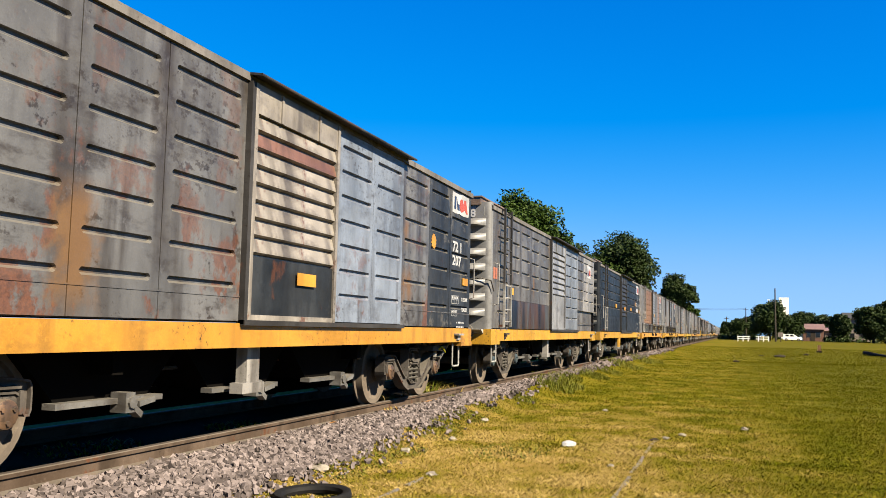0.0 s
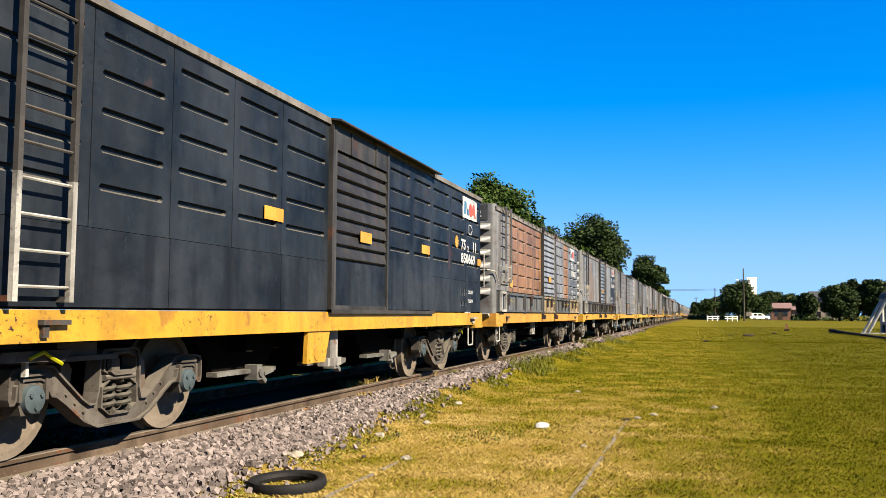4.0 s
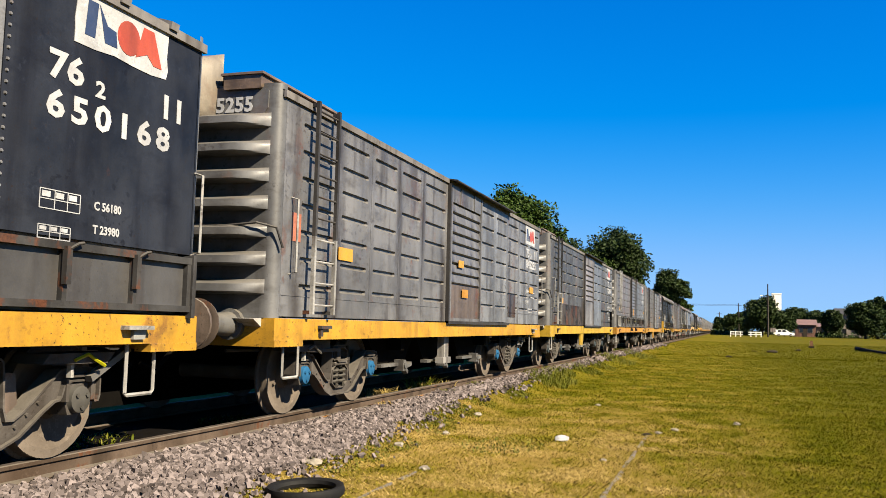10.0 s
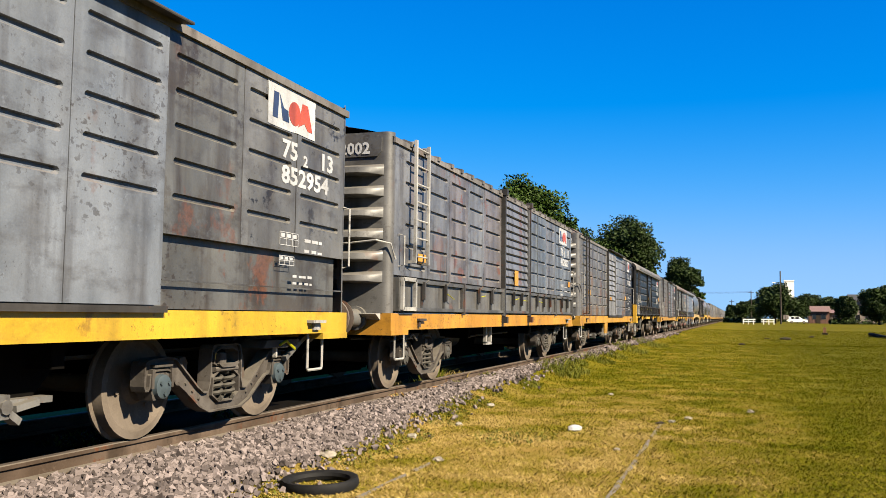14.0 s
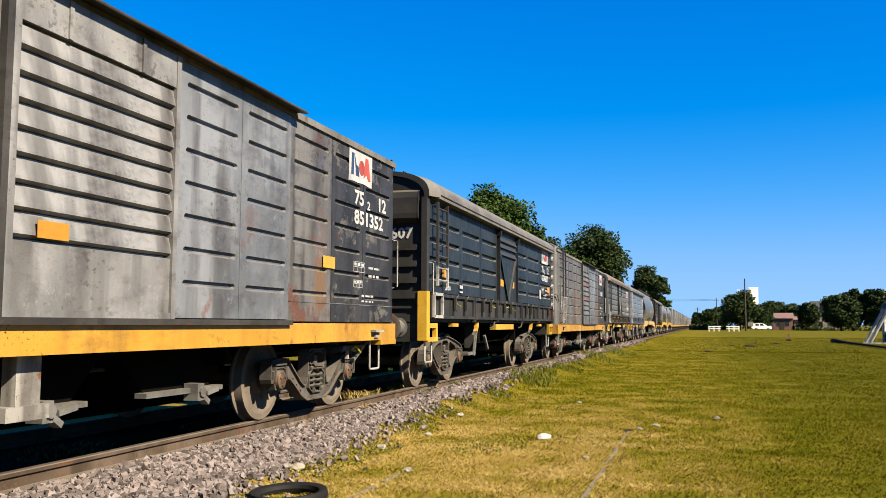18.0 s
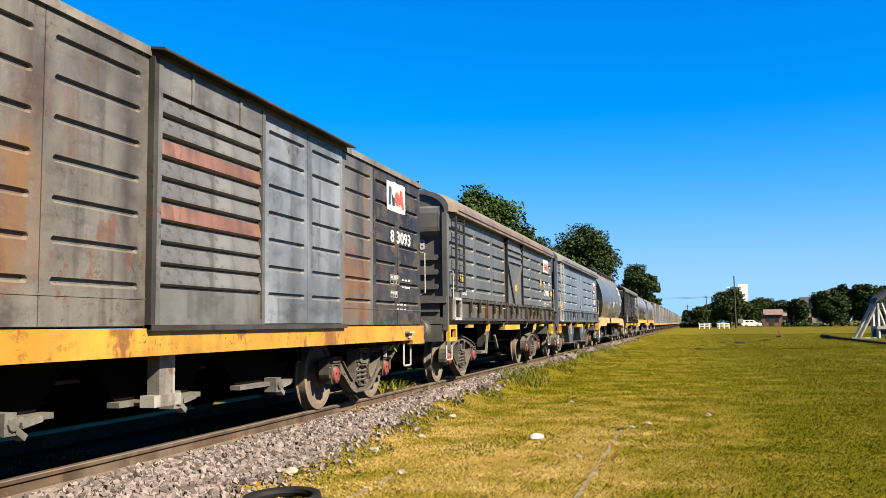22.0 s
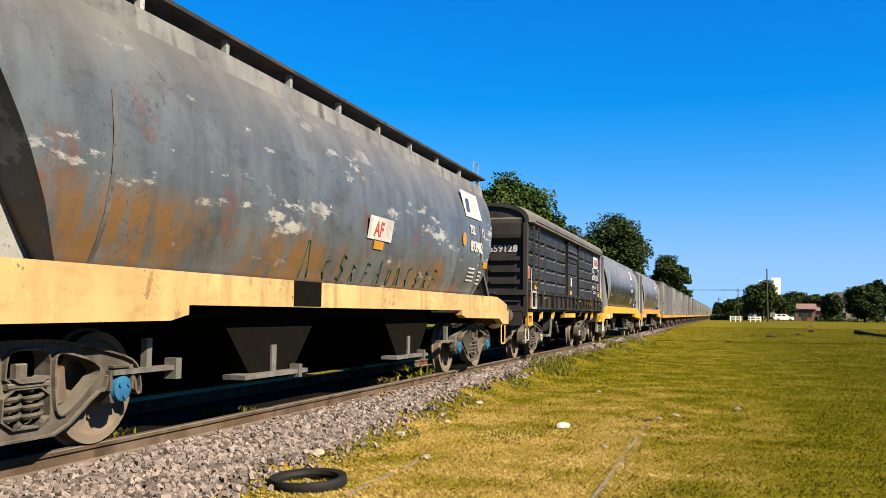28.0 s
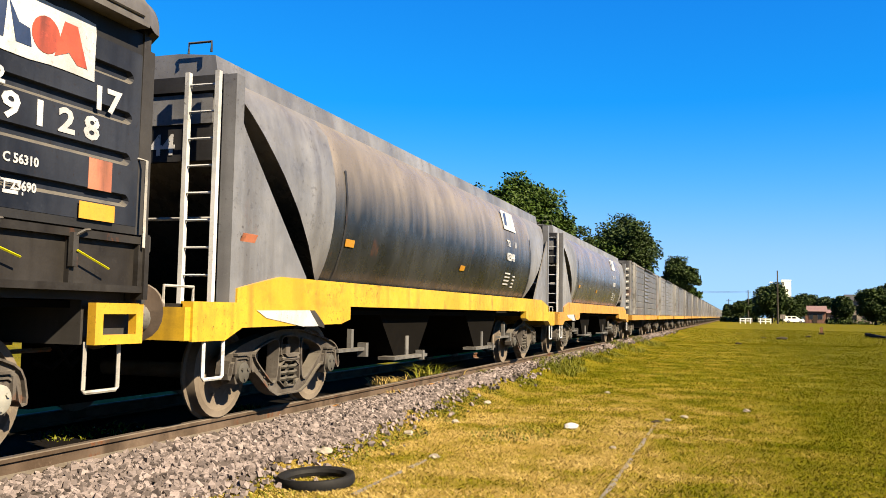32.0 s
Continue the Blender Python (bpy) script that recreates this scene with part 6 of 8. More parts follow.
    if big:
        part("sun_mark", Shape().prism([(0.13 * (1 if q % 2 else 0.78) * math.cos(q * math.pi / 12), 0.13 * (1 if q % 2 else 0.78) * math.sin(q * math.pi / 12)) for q in range(24)], "z", 0, 0.004), M_MARK, w, "yellow toothed disc", at=curved(lx - 0.28, 2.36))
    for j in range(4):
        patch("small_lettering", lx + 0.1, 1.86 - j * 0.07, 0.4, 0.03, M_LET)
        patch("small_lettering", lx + 0.75, 1.82 - j * 0.07, 0.2, 0.03, M_LET)
    return w


GREY = (0.20, 0.195, 0.185)
YEL, ORA = (0.82, 0.42, 0.02), (0.80, 0.37, 0.03)
ROWS4, ROWS5 = [1.86, 2.17, 2.48, 2.79], [1.80, 2.07, 2.34, 2.61, 2.88]
RS = (0.27, 0.145, 0.055)
BOX = [
    dict(stains=((10.0, 0.3, 1.45, 1.85, RS), (9.9, 0.12, 2.3, 2.6, RS), (3.5, 0.3, 1.2, 2.0, RS)), load=("C 55580K", "T 24020K"), f=1.38, r=14.50, seed=1.0, nz=2.07, ns=0.27, ny=12.05, num="207", col=(0.165, 0.162, 0.158), rust=0.42, dirt=0.75, under=((0.045, 0.036, 0.030), 0.30), label="grey ribbed boxcar with rust stains and a rusty louvred door", sill=ORA, caps="rust",
         alt=dict(w=((0.40, 0.35, 0.28), 0.35), n=((0.03, 0.035, 0.04), 0.1), b=((0.25, 0.29, 0.35), 0.2), d=((0.028, 0.034, 0.043), 0.1, ((0.16, 0.155, 0.15), 0.40))), panels=["", "", "", "", "", "", "d"],
         doorl="w", doorlow="n", doorr="b", rusty=(6, ), marks=((6.64, 1.49, 0.42, 0.13), (12.58, 1.81, 0.30, 0.12)), logo=(12.0, 2.98, 0.9, 0.34), sun=(11.1, 2.40), code="72 1"),
    dict(stains=((3.75, 0.12, 1.9, 2.35, RS), (1.6, 0.2, 2.0, 2.4, RS)), f=15.80, r=28.82, seed=2.0, num="849398", col=(0.165, 0.155, 0.142), rust=0.2, dirt=0.7, label="grimy grey-brown boxcar with patched lower side", sill=YEL, caps="steelblue", end=(0.46, 0.45, 0.425),
         alt=dict(r=((0.16, 0.075, 0.045), 0.3), k=((0.055, 0.065, 0.075), 0.3), l=((0.33, 0.33, 0.33), 0.05), b=((0.27, 0.30, 0.34), 0.1), wh=((0.38, 0.36, 0.33), 0.2)), band=["r", "k", "r", "r"],
         panels=["", "", "", "", "", "", "wh"], doorl="l", doorlow="l", doorr="b", dmid=1.98, slats=7, marks=((1.46, 1.80, 0.3, 0.14), ), redmarks=((0.18, 2.05, 0.28, 0.22), ), logo=(11.6, 2.75, 0.7, 0.4)),
    dict(load=("C 55710 K", "T 24260 K"), f=30.15, r=43.52, seed=3.0, nz=1.99, num="850669", seams=0.2, col=(0.010, 0.018, 0.029), rust=0.0, dirt=0.25, streak=0.3, label="black-navy ribbed boxcar with yellow markers", sill=YEL, caps="steelblue", bracket=True,
         alt=dict(n=((0.007, 0.013, 0.023), 0.0), g=((0.036, 0.034, 0.032), 0.2)), band=["n", "n", "n", "n"], band_all=True, panels=["", "", "", "", "", "", "n"], doorl="g", doorlow="n", doorr="n", rlow=1.9,
         marks=((4.04, 2.04, 0.42, 0.14), (6.52, 2.0, 0.4, 0.14), (9.2, 2.04, 0.42, 0.14), (12.76, 2.04, 0.28, 0.13)), logo=(11.7, 2.90, 1.05, 0.40), sun=(11.3, 2.40), code="752 11", arrow=(12.15, 2.62)),
    dict(load=("C 56000", "T 26000"), f=44.78, r=57.92, seed=4.0, num="633602", col=(0.25, 0.235, 0.215), rust=0.25, label="boxcar with rusty brown panels and hinged side flaps", sill=ORA, caps="grey", drop=True, hood=False, end=(0.28, 0.285, 0.29), flap=(0.14, 0.142, 0.14), tan=(2, 4), lad=M_CHUTE,
         alt=dict(br=((0.32, 0.145, 0.050), 0.1, ((0.40, 0.36, 0.31), 0.26)), g=((0.28, 0.29, 0.31), 0.05), s=((0.13, 0.145, 0.165), 0.1), d=((0.06, 0.065, 0.07), 0.1)), panels=["", "br", "br", "br", "br", "br", "s"], doorl="g", doorr="g", numback="d",
         marks=((1.47, 1.71, 0.26, 0.16), (6.61, 2.0, 0.42, 0.16)), logo=(11.3, 2.93, 1.0, 0.44), code="762 11"),
    dict(stains=((2.1, 0.28, 1.65, 3.2, RS), (2.75, 0.4, 1.6, 3.3, RS), (3.6, 0.2, 1.6, 2.6, RS)), load=("C 56180", "T 23980"), f=59.25, r=72.13, seed=5.0, nz=2.36, ns=0.31, ny=11.27, gap=1.3, es=0.30, num="650168", col=(0.27, 0.268, 0.262), rust=0.40, dirt=0.45, streak=0.22, label="pale grey riveted boxcar with rust streaks and side flaps", sill=YEL, caps="grey", drop=True, flat=True, end=(0.30, 0.30, 0.29), flap=(0.085, 0.08, 0.074),
         alt=dict(b=((0.18, 0.20, 0.22), 0.05), n=((0.008, 0.013, 0.026), 0.0), k=((0.010, 0.012, 0.02), 0.0)), panels=["", "", "", "", "", "", "n"], doorl="b", doorr="", numback="k",
         marks=((1.50, 2.07, 0.36, 0.14), (6.57, 2.03, 0.36, 0.15)), logo=(11.5, 2.98, 1.05, 0.42), code="762 11"),
    dict(rust_patch=(9.9, 1.24, 0.66, 0.48), f=73.48, r=86.63, seed=6.0, under=((0.25, 0.13, 0.11), 0.12), num="845255", col=(0.215, 0.21, 0.205), rust=0.28, label="grey ribbed boxcar with scuffed lower panels", sill=YEL, caps="blue", hood=True, end=(0.25, 0.245, 0.235),
         alt=dict(r=((0.14, 0.10, 0.075), 0.35), g=((0.24, 0.245, 0.25), 0.1)), panels=["", "", "", "", "", "", "g"], doorl="", doorlow="r", doorr="g",
         marks=((1.46, 1.79, 0.40, 0.15), (6.13, 2.02, 0.3, 0.12), (6.36, 1.52, 0.36, 0.14), (11.93, 1.82, 0.4, 0.14)), redmarks=((0.32, 1.9, 0.2, 0.3), ), logo=(11.5, 2.93, 1.0, 0.44), code="752 11"),
    dict(f=87.94, r=101.18, seed=7.0, num="852954", under=((0.10, 0.09, 0.08), 0.4), col=(0.120, 0.120, 0.112), rust=0.30, dirt=0.6, streak=0.8, label="dark grey boxcar with brown-stained lower band", sill=(0.82, 0.50, 0.02), caps="steelblue", bracket=True, end=(0.23, 0.22, 0.20),
         alt=dict(r=((0.12, 0.085, 0.065), 0.25), m=((0.075, 0.058, 0.045), 0.35, ((0.028, 0.024, 0.021), 0.5)), p=((0.30, 0.27, 0.25), 0.03), l=((0.30, 0.29, 0.285), 0.02), b=((0.20, 0.22, 0.245), 0.1), pk=((0.17, 0.168, 0.16), 0.05, ((0.02, 0.02, 0.022), 0.30))), band=["m", "m", "m", "m"], panels=["", "", "", "", "", "", "pk"], doorl="p", doorlow="l", doorr="b", dmid=1.9, slats=7, rlow=1.9,
         marks=((1.52, 1.71, 0.36, 0.15), ), logo=(11.3, 2.93, 1.0, 0.42), code="752 13"),
    dict(f=102.54, r=115.73, seed=8.0, under=((0.27, 0.14, 0.11), 0.2), num="462002", col=(0.21, 0.215, 0.225), rust=0.3, label="blue-grey boxcar with faded red streaks and side flaps", sill=ORA, caps="grey", drop=True, end=(0.25, 0.24, 0.22), flap=(0.17, 0.165, 0.15), hood=True, lad=M_WHITE,
         alt=dict(r=((0.205, 0.185, 0.185), 0.2, ((0.27, 0.13, 0.10), 0.32)), s=((0.19, 0.215, 0.24), 0.05)), panels=["", "", "r", "", "r", "", "s"], doorl="", doorr="s", marks=((1.0, 1.80, 0.34, 0.14), (6.48, 1.68, 0.3, 0.3), (12.55, 1.85, 0.3, 0.14)), logo=(11.4, 2.93, 1.0, 0.42), code="762 11", arrow=(11.9, 2.70)),
    dict(stains=((8.9, 0.5, 1.3, 1.8, RS), (10.6, 0.2, 1.3, 1.8, RS), (1.75, 0.55, 1.12, 1.5, RS), (3.2, 0.7, 1.12, 1.4, RS), (4.6, 0.5, 1.12, 1.35, RS), (2.2, 0.3, 2.0, 2.4, RS)), f=117.03, r=130.20, seed=9.0, es=0.175, ex=0.12, num="851352", col=(0.185, 0.172, 0.152), rust=0.38, dirt=0.55, label="weathered grey-brown boxcar on an orange frame", sill=(0.80, 0.40, 0.03), sill_rust=0.25, caps="rust", hood=True, bracket=True, end=(0.20, 0.196, 0.19), lad2=M_DARKSTEEL,
         alt=dict(l=((0.34, 0.33, 0.315), 0.1), b=((0.24, 0.25, 0.265), 0.2), d=((0.04, 0.04, 0.045), 0.1, ((0.2, 0.19, 0.18), 0.4))), panels=["", "", "", "", "", "", "d"], doorl="l", doorlow="l", doorr="b", dmid=1.62,
         marks=((1.50, 1.73, 0.38, 0.15), (5.97, 1.65, 0.3, 0.12), (10.62, 1.75, 0.34, 0.14)), logo=(11.4, 2.93, 0.8, 0.46), code="752 12"),
    dict(stains=((10.2, 0.45, 1.15, 1.9, RS), (10.75, 0.12, 1.2, 3.2, RS), (4.3, 0.3, 1.4, 2.4, RS)), f=145.00, r=158.30, seed=11.0, num="853093", col=(0.160, 0.145, 0.122), rust=0.38, dirt=0.5, label="dark grey-brown boxcar with a rust-striped louvred door", sill=(0.72, 0.36, 0.03), sill_rust=0.35, caps="red", hood=True, end=(0.25, 0.24, 0.225),
         alt=dict(w=((0.165, 0.16, 0.15), 0.12), b=((0.20, 0.225, 0.255), 0.12), d=((0.045, 0.045, 0.05), 0.2, ((0.12, 0.10, 0.082), 0.5))), panels=["", "", "", "", "", "", "d"], doorl="w", doorlow="w", doorr="b", dmid=1.42, slats=9, rusty=(3, 6), logo=(11.45, 2.82, 0.85, 0.44), snum="8 3093", nz=2.30, code=""),
]
ARCH = [
    dict(f=131.76, r=143.88, seed=10.0, es=0.25, ex=0.10, nz=2.25, num="659607", col=(0.024, 0.035, 0.046), rust=0.0, label="dark slate arched-roof wagon with low side flaps", roof=(0.16, 0.15, 0.135), roof_rust=0.1, rows=ROWS4, flap=(0.048, 0.046, 0.043), end=(0.050, 0.048, 0.044), caps="rust", yellow_post=True, half_ladder=True,
         marks=((0.82, 1.89, 0.26, 0.16), (5.36, 1.93, 0.3, 0.15), (6.52, 1.93, 0.3, 0.15), (11.48, 2.0, 0.26, 0.15)), whites=((1.95, 1.74, 0.2, 0.06), (1.95, 1.66, 0.2, 0.03), (10.2, 1.78, 0.2, 0.25)), redmarks=((11.84, 1.93, 0.20, 0.25), ), logo=(10.7, 2.80, 0.98, 0.40), code="762 12", word="CENSO"),
    dict(f=159.86, r=172.10, seed=12.0, nz=1.90, num="639088", col=(0.135, 0.143, 0.138), rust=0.02, label="grey-green arched-roof wagon with brown roof", roof=(0.19, 0.13, 0.10), roof_rust=0.45, rows=ROWS5, flap=(0.095, 0.084, 0.07), flap_rust=0.4, end=(0.13, 0.13, 0.12), caps="red",
         marks=((0.82, 1.93, 0.38, 0.14), (6.17, 1.93, 0.26, 0.16), (11.80, 1.97, 0.30, 0.14)), code="752 17", word="CENSO", logo=(10.66, 2.66, 0.96, 0.38), sun=(10.18, 2.30)),
    dict(f=173.33, r=185.5, seed=13.0, nz=1.92, num="657205", col=(0.165, 0.212, 0.285), rust=0.0, label="pale slate-blue arched-roof wagon with hopper chutes", roof=(0.155, 0.16, 0.17), roof_rust=0.08, rows=ROWS4, flap=(0.155, 0.19, 0.25), flap_rust=0.05, end=(0.15, 0.175, 0.21), caps="red", light_ladder=True, hopper=True, plain_door=True, yellow=(0.80, 0.36, 0.03),
         marks=((0.62, 1.64, 0.36, 0.15), (6.07, 1.69, 0.28, 0.14), (11.57, 1.64, 0.3, 0.14)), code="752 11", logo=(10.75, 2.5, 0.95, 0.42)),
    dict(load=("C 56310", "T 23690"), f=203.55, r=215.82, seed=15.0, gap=1.50, ny=10.34, ns=0.275, es=0.225, ex=0.09, nz=2.20, num="659128", col=(0.029, 0.028, 0.028), rust=0.02, label="blackish arched-roof wagon with navy lettering panel", roof=(0.12, 0.11, 0.10), roof_rust=0.1, rows=ROWS4, flap=(0.024, 0.020, 0.017), flap_rust=0.4, end=(0.060, 0.055, 0.050), caps="white", braced=False, board=True,
         marks=((0.72, 1.65, 0.28, 0.12), (5.7, 1.63, 0.3, 0.12), (11.52, 1.68, 0.36, 0.12)), redmarks=((0.06, 1.88, 0.18, 0.3), (11.62, 1.9, 0.24, 0.22)), whites=((5.83, 1.88, 0.2, 0.24), ), code="762 17", logo=(10.62, 2.66, 1.0, 0.42)),
]
OR = "orange marker plate"
HOP = [
    dict(f=186.9, r=201.75, ext=(0.65, 0.0), seed=14.0, num="893982", col=(0.115, 0.135, 0.15), rust=0.34, label="blue-grey hopper wagon with rust and scuffed white paint", stains=((2.6, 1.3, 1.3, 2.0, RS), (5.6, 1.6, 1.3, 1.85, RS), (8.8, 1.2, 1.3, 1.75, RS), (10.2, 0.7, 1.3, 1.9, RS)), dz=3.0, light=(0.42, 0.42, 0.40), dust=(0.22, 0.22, 0.21), sill=(0.78, 0.52, 0.20), end=(0.10, 0.10, 0.10), caps="blue", walk=True, code="752 11", start=0.95, slope=2.1, lx=11.85, under=((0.55, 0.56, 0.56), 0.34),
         patches=((7.5, 1.90, 0.32, 0.11, M_MARK, OR), (12.85, 1.92, 0.3, 0.12, M_MARK, OR))),
    dict(f=217.1, r=231.4, ext=(0.6, 0.6), seed=16.0, num="025844", col=(0.022, 0.026, 0.03), rust=0.0, label="black hopper wagon with pale grey ends and dusty shoulders", light=(0.22, 0.22, 0.225), dust=(0.37, 0.32, 0.27), gloss=True, sill=(0.85, 0.50, 0.02), caps="grey", flash=True, code="752 11", lx=9.9,
         patches=((2.45, 1.83, 0.25, 0.09, M_MARK, OR), (7.0, 1.78, 0.25, 0.09, M_MARK, OR), (0.18, 1.55, 0.26, 0.26, M_MARKRED, "faded red plate"))),
    dict(f=233.25, r=247.55, ext=(0.6, 0.6), seed=17.0, num="025871", col=(0.075, 0.08, 0.088), rust=0.0, label="grey hopper wagon with pale grey ends", light=(0.25, 0.245, 0.235), dust=(0.38, 0.30, 0.23), gloss=True, sill=(0.82, 0.40, 0.05), caps="grey", flash=True, code="752 11", lx=9.9,
         patches=((2.55, 1.86, 0.25, 0.09, M_MARK, OR), (5.9, 1.80, 0.25, 0.09, M_MARK, OR))),
]
for spec in BOX:
    boxcar(spec)
for spec in ARCH:
    arched_wagon(spec)
for spec in HOP:
    hopper(spec)

# the rest of the train, seen from afar only
FAR_COLS = [((0.20, 0.195, 0.185), YEL), ((0.16, 0.155, 0.145), ORA), ((0.24, 0.235, 0.225), YEL), ((0.13, 0.12, 0.11), ORA)]
FAR_MATS = [(paint("far_side_paint", c, rust=0.3, seed=30.0 + i), paint("far_sill_paint", o, rust=0.2, seed=35.0 + i)) for i, (c, o) in enumerate(FAR_COLS)]


def far_parts(i):
    L = 13.15
    side, sill = FAR_MATS[i]
    out = [("body", Shape().box(-HW + 0.01, HW - 0.05, 0.1, L - 0.1, 1.1, 3.42).mesh("body", side), side)]
    for a, b in PANELS:
        out.append(("side_panel", groove_panel(HW, a, b, 1.11, 3.40, ROWS_Z).mesh("side_panel", side), side))
    edge = [(HW - 0.03, 3.36), (HW - 0.03, 1.12), (HW + 0.02, 1.12), (HW + 0.02, 1.75)]
    for j in range(8):
        edge += [(HW + 0.06, 1.77 + j * 0.18), (HW + 0.02, 1.90 + j * 0.18)]
    s = Shape().prism(edge + [(HW + 0.02, 3.36)], "y", 5.7, 7.6)
    out.append(("louvred_door", s.mesh("louvred_door", side), side))
    out.append(("sliding_door", groove_panel(HW + 0.015, 7.62, 9.74, 1.13, 3.36, ROWS_Z).mesh("sliding_door", side), side))
    out.append(("end_wall", end_wall_mesh(1.08, 3.5, [1.34 + 0.285 * j for j in range(7)], 0.285, side), side))
    out.append(("roof", roof_mesh(L, M_ROOFGREY), None))
    out.append(("side_sill", Shape().box(-HW, HW + 0.02, 0, L, 0.86, 1.09).mesh("side_sill", sill), None))
    u = Shape().box(-0.3, 0.3, -0.6, L + 0.6, 0.7, 0.86)
    out.append(("underframe", u.box(-1.0, 1.0, 4.0, 9.2, 0.45, 0.86).mesh("underframe", M_BLACK), None))
    out.append(("door_rail", Shape().box(HW - 0.02, HW + 0.10, 5.62, 9.85, 3.36, 3.43).mesh("door_rail", M_DARKSTEEL), None))
    out.append(("ladder", Shape().box(HW, HW + 0.08, 0.62, 0.68, 1.14, 3.45).box(HW, HW + 0.08, 1.15, 1.21, 1.14, 3.45).mesh("ladder", M_WHITE), None))
    return out


FAR_SETS = [far_parts(i) for i in range(len(FAR_MATS))]
rng = random.Random(4)
for n in range(34):
    s = 249.4 + 14.43 * n
    kind = rng.randrange(len(FAR_SETS))
    w = wagon_root("boxcar", ("grey weathered boxcar far back in the train", "brownish grey boxcar far back in the train", "pale grey boxcar far back in the train", "dark boxcar far back in the train")[kind], s)
    for nm, me, _ in FAR_SETS[kind]:
        part(nm, me, None, w)
    for y in (2.28, 13.15 - 2.0):
        bogie(w, y, "grey", False, False)

# ---- the field and what stands round it ----
M_BLADE, bnt, bp = nodes_of("grass_blade")
bg = bnt.nodes.new("ShaderNodeNewGeometry")
bv = coords(bnt, 0.0)
bcr = bnt.nodes.new("ShaderNodeValToRGB")
bcr.color_ramp.elements[0].position, bcr.color_ramp.elements[0].color = 0.0, (0.04329, 0.05195, 0.00156, 1)
bcr.color_ramp.elements[1].position, bcr.color_ramp.elements[1].color = 1.0, (0.27706, 0.19481, 0.06926, 1)
for q, c in ((0.45, (0.09351, 0.08485, 0.0026, 1)), (0.75, (0.16883, 0.12636, 0.01818, 1))):
    el = bcr.color_ramp.elements.new(q)
    el.color = c
bsum = bnt.nodes.new("ShaderNodeMath")
bsum.operation = "ADD"
bnt.links.new(times(bnt, bg.outputs["Random Per Island"], 0.55), bsum.inputs[0])
bsep = bnt.nodes.new("ShaderNodeSeparateXYZ")
bnt.links.new(bv, bsep.inputs[0])
bdry = bnt.nodes.new("ShaderNodeMath")
bdry.operation = "ADD"
bnt.links.new(ramp(bnt, tex(bnt, bv, 1.1, 6, 0.65), 0.36, 0.62, 0.40, -0.22), bdry.inputs[0])
bnt.links.new(times(bnt, ramp(bnt, bsep.outputs[0], 1.2, -1.4), ramp(bnt, bsep.outputs[1], 20.0, 10.0, 0.46)), bdry.inputs[1])
bnt.links.new(bdry.outputs[0], bsum.inputs[1])
bright = blend(bnt, times(bnt, ramp(bnt, bsep.outputs[0], -0.4, 3.4, 0.8), ramp(bnt, bsep.outputs[1], 90.0, 30.0, 1.0, 0.75)), bcr.outputs[0], (0.0468, 0.04797, 0.00094))
bnt.links.new(bsum.outputs[0], bcr.inputs[0])
bpale = blend(bnt, 1.0, bright, (0.84, 0.87, 0.92), "MULTIPLY")
bnt.links.new(bpale, bp.inputs["Base Color"])
bp.inputs["Roughness"].default_value, bp.inputs["Specular IOR Level"].default_value = 0.8, 0.02


HEIGHTS = np.array([[p[2] for p in gsh.v[i * len(GX):(i + 1) * len(GX)]] for i in range(len(GY))])


def soil(xs, ys):
    """Heights of the ground sheet at many places at once."""
    gx, gy = np.array(GX), np.array(GY)
    i, j = np.clip(np.searchsorted(gx, xs) - 1, 0, len(gx) - 2), np.clip(np.searchsorted(gy, ys) - 1, 0, len(gy) - 2)
    u, v = (xs - gx[i]) / (gx[i + 1] - gx[i]), (ys - gy[j]) / (gy[j + 1] - gy[j])
    return (HEIGHTS[j, i] * (1 - u) + HEIGHTS[j, i + 1] * u) * (1 - v) + (HEIGHTS[j + 1, i] * (1 - u) + HEIGHTS[j + 1, i + 1] * u) * v


